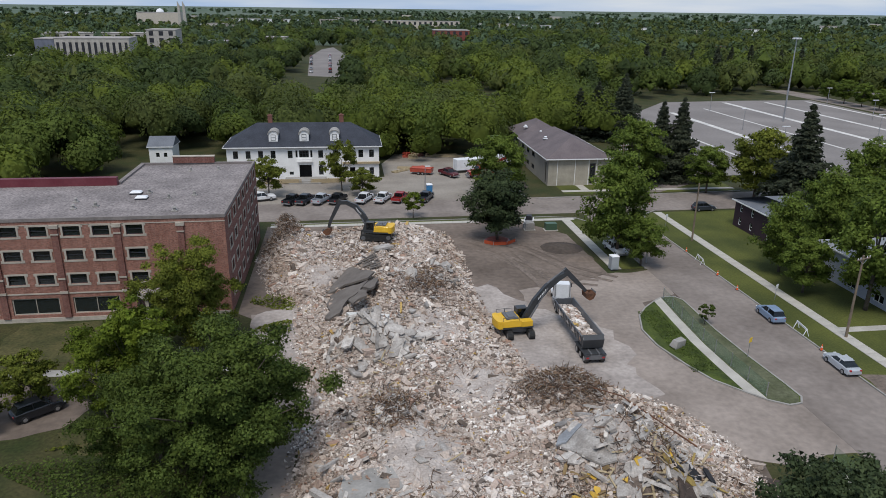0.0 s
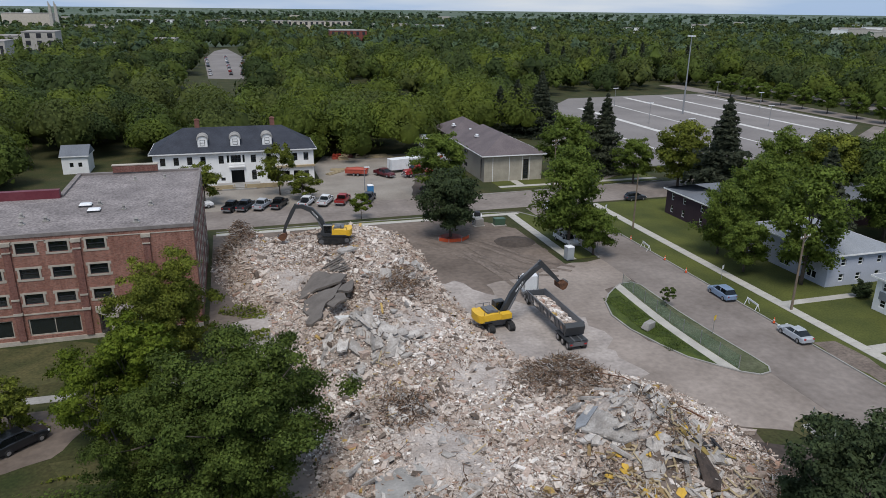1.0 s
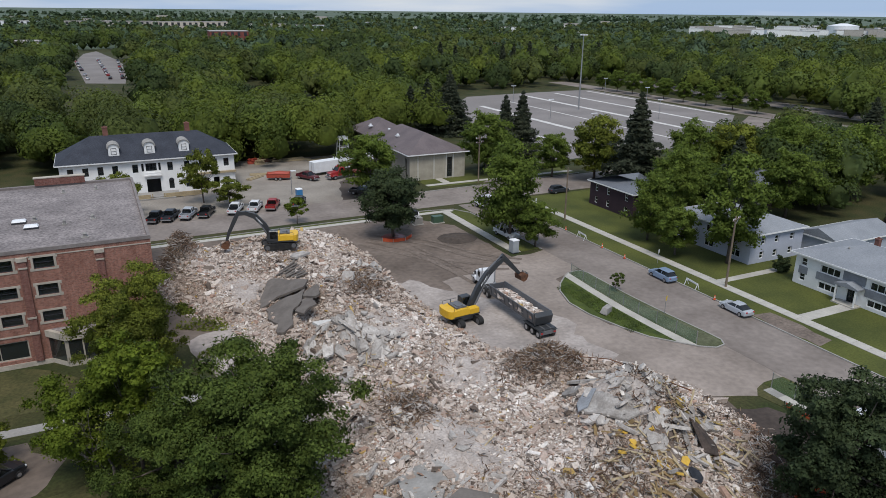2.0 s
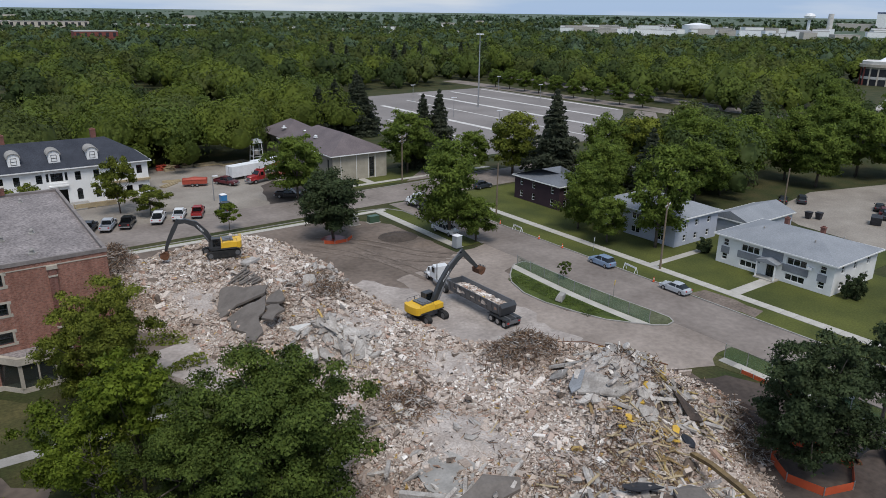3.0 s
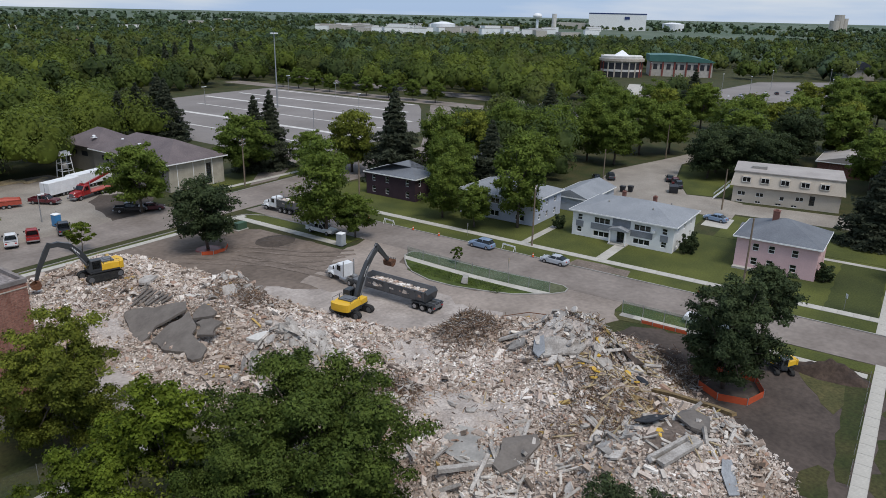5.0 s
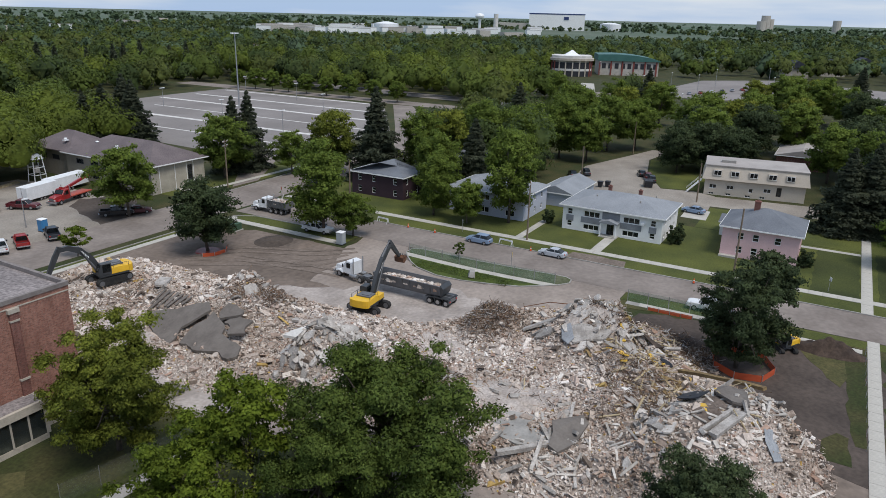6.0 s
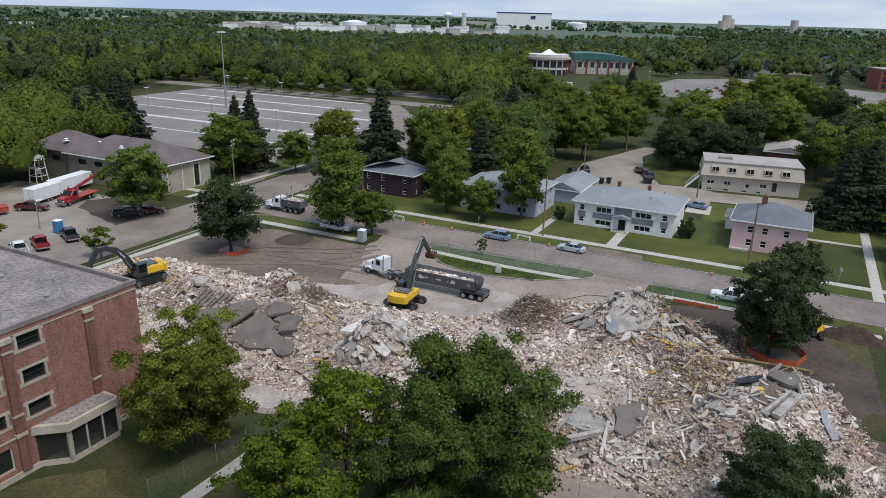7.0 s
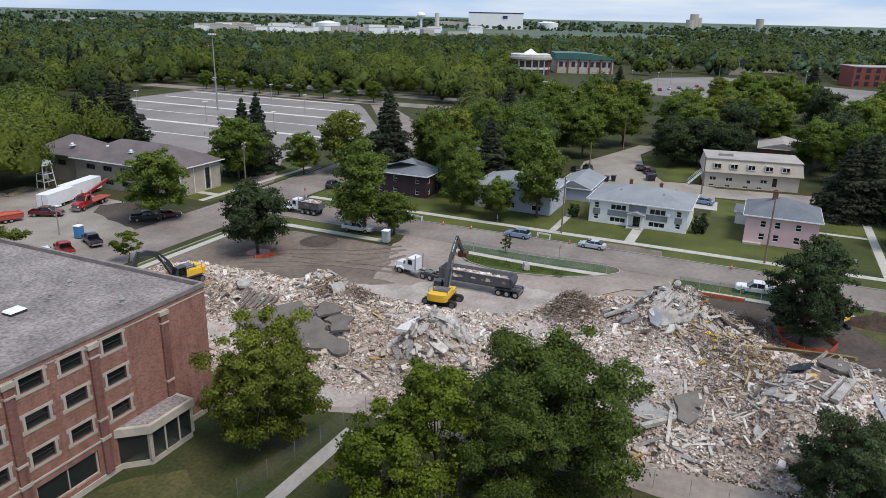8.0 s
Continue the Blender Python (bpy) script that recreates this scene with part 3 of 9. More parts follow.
for x, y0, y1, wd in ((103.6, 168, 222, 0.9), (121.2, 160, 256, 2.2), (140.2, 162, 266, 0.9), (157.8, 170, 284, 2.2), (177.0, 186, 284, 1.8), (197.2, 198, 286, 1.6)):
    sheet("lot_divider", rect(x, x + wd, y0, y1), 0.06, M["limestone_pale"], "pale concrete strip dividing parking rows", "concrete strip")


# ---- buildings ----
SIDES = {  # origin corner, direction along the wall seen from outside, inward direction
    "south": lambda w, d: (Vector((0, 0, 0)), Vector((1, 0, 0)), Vector((0, 1, 0)), w),
    "east": lambda w, d: (Vector((w, 0, 0)), Vector((0, 1, 0)), Vector((-1, 0, 0)), d),
    "north": lambda w, d: (Vector((w, d, 0)), Vector((-1, 0, 0)), Vector((0, -1, 0)), w),
    "west": lambda w, d: (Vector((0, d, 0)), Vector((0, -1, 0)), Vector((1, 0, 0)), d),
}


def wall_matrix(o, u, n):
    return Matrix(((u.x, n.x, 0, o.x), (u.y, n.y, 0, o.y), (0, 0, 1, o.z), (0, 0, 0, 1)))


def wall_geo(length, height, holes, thick=0.3, z0=0.0):
    """A wall in u, depth and z with openings cut through it: (u, z, width, height) each."""
    g = Geo()
    us = sorted({0.0, length, *[c for h in holes for c in (h[0], h[0] + h[2])]})
    zs = sorted({z0, height, *[c for h in holes for c in (h[1], h[1] + h[3])]})
    us, zs = [u for u in us if 0 <= u <= length], [z for z in zs if z0 <= z <= height]
    for a, b in zip(us, us[1:]):
        for c, d in zip(zs, zs[1:]):
            if any(h[0] < (a + b) / 2 < h[0] + h[2] and h[1] < (c + d) / 2 < h[1] + h[3] for h in holes):
                continue
            g.add([(a, 0, c), (b, 0, c), (b, 0, d), (a, 0, d)], [(0, 1, 2, 3)])
            g.add([(a, thick, c), (b, thick, c), (b, thick, d), (a, thick, d)], [(3, 2, 1, 0)])
    for u, z, w, h in [h[:4] for h in holes]:
        g.add([(u, 0, z), (u + w, 0, z), (u + w, 0, z + h), (u, 0, z + h), (u, thick, z), (u + w, thick, z), (u + w, thick, z + h), (u, thick, z + h)],
              [(0, 4, 5, 1), (1, 5, 6, 2), (2, 6, 7, 3), (3, 7, 4, 0)])
    g.add([(0, 0, height), (length, 0, height), (length, thick, height), (0, thick, height)], [(0, 1, 2, 3)])
    return g


WINDOW_MESH = {}


def window(parent, m, u, z, w, h, frame_mat, bars=(1, 0), surround=None, depth=0.12, fw=0.07):
    """A window in an opening: frame with bars, pane behind, and a surround where there is one."""
    key = (round(w, 2), round(h, 2), frame_mat.name, bars, surround.name if surround else "", depth)
    if key not in WINDOW_MESH:
        f = Geo()
        f.box(0, w, depth, depth + 0.07, 0, fw).box(0, w, depth, depth + 0.07, h - fw, h)
        f.box(0, fw, depth, depth + 0.07, fw, h - fw).box(w - fw, w, depth, depth + 0.07, fw, h - fw)
        for i in range(bars[0]):
            zz = h * (i + 1) / (bars[0] + 1)
            f.box(fw, w - fw, depth - 0.01, depth + 0.06, zz - 0.03, zz + 0.03)
        for i in range(bars[1]):
            uu = w * (i + 1) / (bars[1] + 1)
            f.box(uu - 0.04, uu + 0.04, depth - 0.015, depth + 0.055, fw, h - fw)
        p = Geo()
        p.box(0.02, w - 0.02, depth + 0.075, depth + 0.085, 0.02, h - 0.02)
        s = None
        if surround:
            s = Geo()
            k = 0.22
            s.box(-k, w + k, -0.05, 0.04, -k, 0).box(-k, w + k, -0.05, 0.04, h, h + k)
            s.box(-k, 0, -0.05, 0.04, 0, h).box(w, w + k, -0.05, 0.04, 0, h)
            for zz in (-k, h - 0.12):
                s.box(-k - 0.16, -k, -0.045, 0.04, zz, zz + 0.34).box(w + k, w + k + 0.16, -0.045, 0.04, zz, zz + 0.34)
            s = mesh_of("surround", s, surround)
        WINDOW_MESH[key] = (mesh_of("window", f, frame_mat), mesh_of("pane", p, M["glass"]), s)
    fm, pm, sm = WINDOW_MESH[key]
    ob = new("window", fm)
    ob.parent, ob.matrix_basis = parent, m @ Matrix.Translation((u, 0, z))
    pane = new("pane", pm)
    pane.parent = ob
    pane.visible_shadow = False
    if sm:
        su = new("surround", sm)
        su.parent = ob
    return ob


def walls(parent, w, d, h, mats, holes, thick=0.3, z0=0.0):
    """Four walls with their windows. holes: side -> list of (u, z, width, height, frame material, bars, surround or None)."""
    for side in ("south", "east", "north", "west"):
        o, u, n, length = SIDES[side](w, d)
        m = wall_matrix(o, u, n)
        hs = holes.get(side, [])
        part("wall", wall_geo(length, h, hs, thick, z0), mats.get(side, mats["all"]), parent, m=m)
        for x in hs:
            if len(x) > 4 and x[4] is not None:
                window(parent, m, *x[:4], x[4], *x[5:])
    # Added dark box behind the walls; paints the rooms unlit behind the panes.
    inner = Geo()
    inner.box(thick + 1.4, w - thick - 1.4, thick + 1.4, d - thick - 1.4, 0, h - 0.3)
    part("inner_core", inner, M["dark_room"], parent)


def hip_roof(parent, w, d, h, rise, over, mat, ridge="x", name="roof", gable=False, soffit=None):
    """A hipped or gabled roof with eaves of real thickness."""
    x0, x1, y0, y1 = -over, w + over, -over, d + over
    t = 0.16
    if ridge == "x":
        k = 0 if gable else (y1 - y0) / 2
        a, b = (x0 + k, (y0 + y1) / 2), (x1 - k, (y0 + y1) / 2)
    else:
        k = 0 if gable else (x1 - x0) / 2
        a, b = ((x0 + x1) / 2, y0 + k), ((x0 + x1) / 2, y1 - k)
    c = [(x0, y0), (x1, y0), (x1, y1), (x0, y1)]
    vs = [(*p, h) for p in c] + [(*p, h + t) for p in c] + [(*a, h + t + rise), (*b, h + t + rise)]
    fs = [(0, 3, 2, 1), (0, 1, 5, 4), (1, 2, 6, 5), (2, 3, 7, 6), (3, 0, 4, 7)]
    fs += [(4, 5, 9, 8), (5, 6, 9), (6, 7, 8, 9), (7, 4, 8)] if ridge == "x" else [(4, 5, 8), (5, 6, 9, 8), (6, 7, 9), (7, 4, 8, 9)]
    g = Geo()
    g.add(vs, fs)
    ob = part(name, g, mat, parent)
    e = Geo()
    for p, q in zip(c, c[1:] + c[:1]):
        e.beam((*p, h + t / 2), (*q, h + t / 2), 0.06, t + 0.06)
    part("eaves_gutter", e, soffit or M["white_paint"], ob)
    return ob


def chimney(parent, x, y, z0, z1, w=0.9, mat=None):
    g = Geo()
    g.box(x - w / 2, x + w / 2, y - w / 2, y + w / 2, z0, z1 - 0.15).box(x - w / 2 - 0.06, x + w / 2 + 0.06, y - w / 2 - 0.06, y + w / 2 + 0.06, z1 - 0.15, z1)
    g.box(x - w / 4, x + w / 4, y - w / 4, y + w / 4, z1, z1 + 0.18)
    return part("chimney", g, mat or M["chimney_brick"], parent)


def vent(parent, x, y, z, r=0.28, mat=None):
    g = Geo()
    g.box(x - r * 1.3, x + r * 1.3, y - r * 1.3, y + r * 1.3, z, z + 0.12)
    g.tube((x, y, z + 0.1), (x, y, z + 0.45), r * 0.7, n=10)
    g.tube((x, y, z + 0.45), (x, y, z + 0.6), r, r * 0.55, n=10)
    return part("roof_vent", g, mat or M["white_metal"], parent)


def brick_building():
    b = thing("brick_building", "red brick dormitory with stone-trimmed windows and flat gravel roof", "building", pose(-62, 84, 0))
    X, H = 46.9, 12.75
    st, fr = M["limestone"], M["trim_dark"]
    # main south front: x from 0 to X in its own metres
    holes = []
    for c in (-31.05, -38.05, -45.05, -52.05, -59.05):
        for dx in (-1.65, 1.65):
            for z in (10.9, 7.9, 4.87):
                holes.append((c + dx + 62 - 0.95, z, 1.9, 1.22, fr, (1, 0), st, 0.16))
        holes.append((c + 62 - 2.72, 0.95, 5.44, 2.15, M["limestone"], (0, 1), None, 0.14, 0.14))
    for z in (10.9, 7.9, 4.87):
        holes.append((-25.6 + 62 - 0.95, z, 1.9, 1.22, fr, (1, 0), st, 0.16))
    m = wall_matrix(Vector((0, 0, 0)), Vector((1, 0, 0)), Vector((0, 1, 0)))
    part("wall", wall_geo(X, H, holes, 0.4), M["brick"], b, m=m)
    for x in holes:
        window(b, m, *x)
    # east front
    eh = []
    for k in range(7):
        for z in (10.9, 7.9, 4.87, 1.75):
            if not (k == 5 and z < 3):
                eh.append((2.6 + k * 4.15, z, 1.7, 1.3, fr, (1, 0), st, 0.16))
    eh.append((2.6 + 5 * 4.15 - 0.2, 0.2, 2.2, 3.2, M["limestone"], (1, 1), st, 0.2))
    me = wall_matrix(Vector((X, 0, 0)), Vector((0, 1, 0)), Vector((-1, 0, 0)))
    # The east wall's shade is put into this darker brick colour.
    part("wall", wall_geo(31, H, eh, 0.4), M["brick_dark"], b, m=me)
    for x in eh:
        window(b, me, *x)
    # Rear walls carry the same shade in their colour.
    for o, u, n, length in ((Vector((X, 31, 0)), Vector((-1, 0, 0)), Vector((0, -1, 0)), 17.4), (Vector((X - 17.4, 31, 0)), Vector((0, -1, 0)), Vector((1, 0, 0)), 13.0),
                            (Vector((X - 17.4, 18, 0)), Vector((-1, 0, 0)), Vector((0, -1, 0)), X - 17.4), (Vector((0, 18, 0)), Vector((0, -1, 0)), Vector((1, 0, 0)), 18.0)):
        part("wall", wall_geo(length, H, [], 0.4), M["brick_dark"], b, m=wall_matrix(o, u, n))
    r = Geo()
    r.prism([(0.3, 0.3), (X - 0.3, 0.3), (X - 0.3, 30.7), (X - 17.1, 30.7), (X - 17.1, 17.7), (0.3, 17.7)], H - 0.6, H + 0.02)
    part("roof", r, M["roof_gravel"], b, "flat roof of grey gravel")
    c = Geo()
    e = H + 0.4
    c.box(-0.08, X + 0.08, -0.08, 0.26, H, e).box(X - 0.26, X + 0.08, 0.26, 30.5, H, e).box(X - 17.5, X + 0.08, 30.5, 31.08, H, e - 0.08).box(X - 17.5, X - 16.9, 18, 30.5, H, e - 0.1)
    part("coping", c, M["coping"], b, "grey weathered stone coping")
    t = Geo()
    t.box(0, X - 17.2, 17.2, 18.1, H, H + 1.15)
    part("parapet", t, M["maroon_tin"], b, "maroon sheet-metal parapet")
    t = Geo()
    t.box(X - 12.5, X - 6.2, 30.35, 31.12, H + 0.3, H + 1.3)
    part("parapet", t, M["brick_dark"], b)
    t = Geo()
    t.box(X - 12.6, X - 6.1, 30.3, 31.2, H + 1.3, H + 1.42)
    part("coping", t, M["limestone"], b)
    # stone belt, pilasters with caps, plinth
    part("belt_course", Geo().box(0, X + 0.04, -0.045, 0.02, 12.25, 12.36), M["limestone"], b)
    part("plinth", Geo().box(0, X + 0.05, -0.10, 0.02, 0.0, 0.55), M["limestone"], b)
    part("belt_course", Geo().box(0, X - 12.8, -0.07, 0.02, 3.62, 3.78), M["limestone"], b)
    for x in (-20.3, -27.55, -34.55, -41.55, -48.55, -55.55):
        p = Geo()
        p.box(x + 62 - 0.38, x + 62 + 0.38, -0.22, 0.02, 0.55, 11.9)
        pil = part("pilaster", p, M["brick_dark"], b)
        for z0, z1, k in ((11.9, 12.3, 0.5), (11.1, 11.26, 0.42), (3.7, 4.0, 0.46), (5.5, 5.7, 0.42)):
            part("pilaster_cap", Geo().box(x + 62 - k, x + 62 + k, -0.30, 0.02, z0, z1), M["limestone"], pil)
    # projecting glazed bay
    bx = [(35.6, 0), (37.3, -1.9), (42.0, -1.9), (42.0, 0)]
    g = Geo()
    g.prism(bx, 0, 0.55)
    part("bay_base", g, M["limestone"], b)
    g = Geo()
    g.prism([(35.3, -0.02), (37.15, -2.15), (42.25, -2.15), (42.25, -0.02)], 3.2, 3.95)
    part("bay_roof", g, M["limestone"], b)
    g = Geo()
    g.prism([(35.9, -0.05), (37.4, -1.8), (41.9, -1.8), (41.9, -0.05)], 3.95, 3.99)
    part("bay_gravel", g, M["roof_gravel"], b)
    cuts = [(35.6, 0.0), (37.3, -1.9), (38.87, -1.9), (40.43, -1.9), (42.0, -1.9), (42.0, 0.0)]
    for (ax, ay), (cx, cy) in zip(cuts, cuts[1:]):
        g = Geo()
        g.beam((ax, ay, 1.9), (cx, cy, 1.9), 0.03, 2.6)
        pane = part("pane", g, M["glass"], b)
        pane.visible_shadow = False
    for ax, ay in cuts[1:5]:
        g = Geo()
        wide = 0.36 if (ax, ay) in (cuts[1], cuts[4]) else 0.16
        g.box(ax - wide / 2, ax + wide / 2, ay - 0.06, ay + 0.2, 0.55, 3.2)
        part("mullion", g, M["limestone"], b)
    for x, y in ((28.0, 5.2), (30.3, 6.2), (38.4, 9.5), (41.4, 10.8), (38.0, 25.8), (42.0, 26.3), (35.2, 12.5), (40.5, 3.2), (27.2, 8.5)):
        vent(b, x, y, H + 0.02, random.uniform(0.2, 0.28), M["old_concrete"])
    for x, y in ((33.6, 12.2), (35.0, 9.4)):
        g = Geo()
        g.box(x - 0.75, x + 0.75, y - 0.55, y + 0.55, H, H + 0.25)
        sk = part("skylight", g, M["trim_dark"], b)
        g = Geo()
        g.loft([[(x - k, y - k * 0.75, z), (x + k, y - k * 0.75, z), (x + k, y + k * 0.75, z), (x - k, y + k * 0.75, z)] for k, z in ((0.75, H + 0.25), (0.62, H + 0.4), (0.3, H + 0.47))])
        part("dome", g, M["white_metal"], sk, "white plastic dome")
    # Two added dark boxes give the wings their unlit interiors.
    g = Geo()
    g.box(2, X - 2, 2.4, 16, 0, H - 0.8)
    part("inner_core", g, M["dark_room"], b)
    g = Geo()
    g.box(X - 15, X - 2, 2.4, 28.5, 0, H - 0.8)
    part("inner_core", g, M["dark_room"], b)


def white_house():
    b = thing("white_house", "large white house under renovation with dark hipped roof and dormers", "house", pose(-26.6, 157.5, 0))
    w, d, h = 33.4, 12.5, 7.2
    fr, wp = M["trim_dark"], M["white_paint"]
    south = [(u, 4.75, 1.05, 1.7, fr, (1, 0)) for u in (1.4, 4.1, 6.8, 9.5, 13.2, 19.9, 23.2, 26.2, 28.8, 31.2)]
    south += [(15.7, 4.9, 2.1, 1.6, fr, (1, 2)), (14.9, 4.9, 0.45, 1.6, fr, (0, 0)), (18.15, 4.9, 0.45, 1.6, fr, (0, 0))]
    south += [(15.6, 0.2, 2.7, 3.0, None), (13.4, 1.0, 0.9, 0.7, fr, (0, 0)), (19.9, 0.9, 1.0, 1.7, fr, (1, 0)), (23.2, 0.9, 1.0, 1.7, fr, (1, 0)), (26.8, 0.3, 1.2, 2.2, None), (28.9, 0.3, 1.2, 2.2, None), (31.2, 0.8, 1.0, 1.6, fr, (1, 0))]
    east = [(u, z, 1.05, 1.7, fr, (1, 0)) for u in (1.6, 5.5, 9.5) for z in (1.0, 4.75)]
    walls(b, w, d, h, {"all": wp}, {"south": south, "east": east, "west": east})
    hip_roof(b, w, d, h, 4.4, 0.7, M["slate_shingle"])
    for x in (9.2, 25.2):
        chimney(b, x, d / 2 + 0.4, h + 3.0, h + 6.2, 1.0)
    for x in (10.2, 16.9, 23.6):
        dm = Geo()
        n = 9
        arc = [(x + 1.0 * math.cos(math.pi * i / n), 9.9 + 0.75 * math.sin(math.pi * i / n)) for i in range(n + 1)]
        prof = [(x - 1.0, 8.2), (x + 1.0, 8.2)] + arc
        vs = [(px, y, pz) for y in (0.9, 4.6) for px, pz in prof]
        k = len(prof)
        dm.add(vs, [(i, (i + 1) % k, k + (i + 1) % k, k + i) for i in range(k)] + [tuple(range(k)), tuple(range(2 * k - 1, k - 1, -1))])
        ob = part("dormer", dm, wp, b)
        rf = Geo()
        arc2 = [(x + 1.22 * math.cos(math.pi * i / n), 9.92 + 0.92 * math.sin(math.pi * i / n)) for i in range(n + 1)]
        prof = arc2 + [(x + (px - x) * 0.86, pz - 0.12) for px, pz in arc2[::-1]]
        k = len(prof)
        rf.add([(px, y, pz) for y in (0.7, 4.8) for px, pz in prof], [(i, (i + 1) % k, k + (i + 1) % k, k + i) for i in range(k)] + [tuple(range(k)), tuple(range(2 * k - 1, k - 1, -1))])
        part("dormer_roof", rf, M["old_concrete"], ob, "curved grey tin dormer roof")
        window(b, wall_matrix(Vector((x, 0.86, 0)), Vector((1, 0, 0)), Vector((0, 1, 0))), -0.5, 8.6, 1.0, 1.3, fr, (1, 0), None, 0.0)
    g = Geo()
    g.box(15.2, 18.6, -0.55, 0.02, 3.9, 4.15).box(15.3, 18.5, -0.35, 0.02, 4.15, 4.6)
    part("balcony_ledge", g, wp, b)
    for x in (20.4, 23.7):
        g = Geo()
        n = 8
        arc = [(x + 0.55 * math.cos(math.pi * i / n), 2.6 + 0.55 * math.sin(math.pi * i / n)) for i in range(n + 1)]
        g.side(arc, -0.03, 0.01)
        part("arched_window", g, fr, b)
    g = Geo()
    g.box(25.2, 33.6, -0.5, 0.02, 3.35, 3.75)
    part("porch_beam", g, M["plank"], b, "raw yellow timber beam")
    g = Geo()
    g.box(12.5, 21.5, -4.6, -0.1, 0, 0.5).box(13.5, 20.5, -5.2, -4.6, 0, 0.3)
    part("terrace", g, M["old_concrete"], b)
    for x in (11.9, 16.0, 18.2, 22.0, 24.0):
        g = Geo()
        g.box(x, x + 0.2, -4.9, -4.7, 0, 1.2)
        part("porch_post", g, M["plank"], b)
    g = Geo()
    g.box(8.5, 15.8, -4.85, -4.75, 0.2, 1.1)
    g.box(18.5, 25.8, -4.85, -4.75, 0.2, 1.1)
    part("board_fence", g, M["plank"], b, "weathered timber hoarding")
    return b


M["plank"] = material("plank", (0.42, 0.33, 0.20), (0.34, 0.27, 0.17), 0.8, 6.0, 0.85, fine_mix=0.2)
brick_building()
white_house()


def office_building():
    b = thing("office_building", "low taupe office building with brown hipped roofs", "building", pose(43.2, 146.5, 0))
    fr = M["white_paint"]
    w, d, h = 14.0, 28.0, 5.9
    west = [(u, z, 2.6, 1.1, M["trim_dark"], (0, 2)) for u in (3.5, 8.5, 13.5) for z in (1.0, 3.9)] + [(25.5, 0.3, 0.8, 4.6, M["trim_dark"], (2, 0))]
    south = [(9.4, 0.3, 1.3, 4.6, M["trim_dark"], (2, 0), None, 0.12)]
    walls(b, w, d, h, {"all": M["taupe_siding"], "south": M["cream_panel"]}, {"west": west, "south": south})
    hip_roof(b, w, d, h, 3.6, 0.8, M["brown_shingle"], "y", soffit=fr)
    g = Geo()
    g.box(0.9, 12.0, d + 0.1, 41.5, 0, h)
    wing = part("wing", g, M["taupe_siding"], b)
    for u in (32.0, 36.6):
        part("wing_window", Geo().box(0.84, 0.9, u, u + 2.4, 3.6, 4.7), M["trim_dark"], wing)
    x0, x1, y0, y1, rz = 0.0, 12.8, d - 1.2, 42.3, 3.6
    g = Geo()
    g.add([(x0, y0, h), (x1, y0, h), (x1, y1, h), (x0, y1, h), (x0, y0, h + 0.16), (x1, y0, h + 0.16), (x1, y1, h + 0.16), (x0, y1, h + 0.16), (6.4, y0 + 6.4, h + rz), (6.4, y1 - 6.4, h + rz)],
          [(0, 3, 2, 1), (0, 1, 5, 4), (1, 2, 6, 5), (2, 3, 7, 6), (3, 0, 4, 7), (4, 5, 8), (5, 6, 9, 8), (6, 7, 9), (7, 4, 8, 9)])
    part("roof", g, M["brown_shingle"], b)
    for x, y in ((3.0, 14), (4.0, 22), (2.4, 31)):
        vent(b, x, y, h + 2.0, 0.4)
    g = Geo()
    for x in (2.0, 6.0, 9.1, 10.9):
        g.box(x, x + 0.12, -0.03, 0.02, 0, h)
    part("corner_trim", g, fr, b)


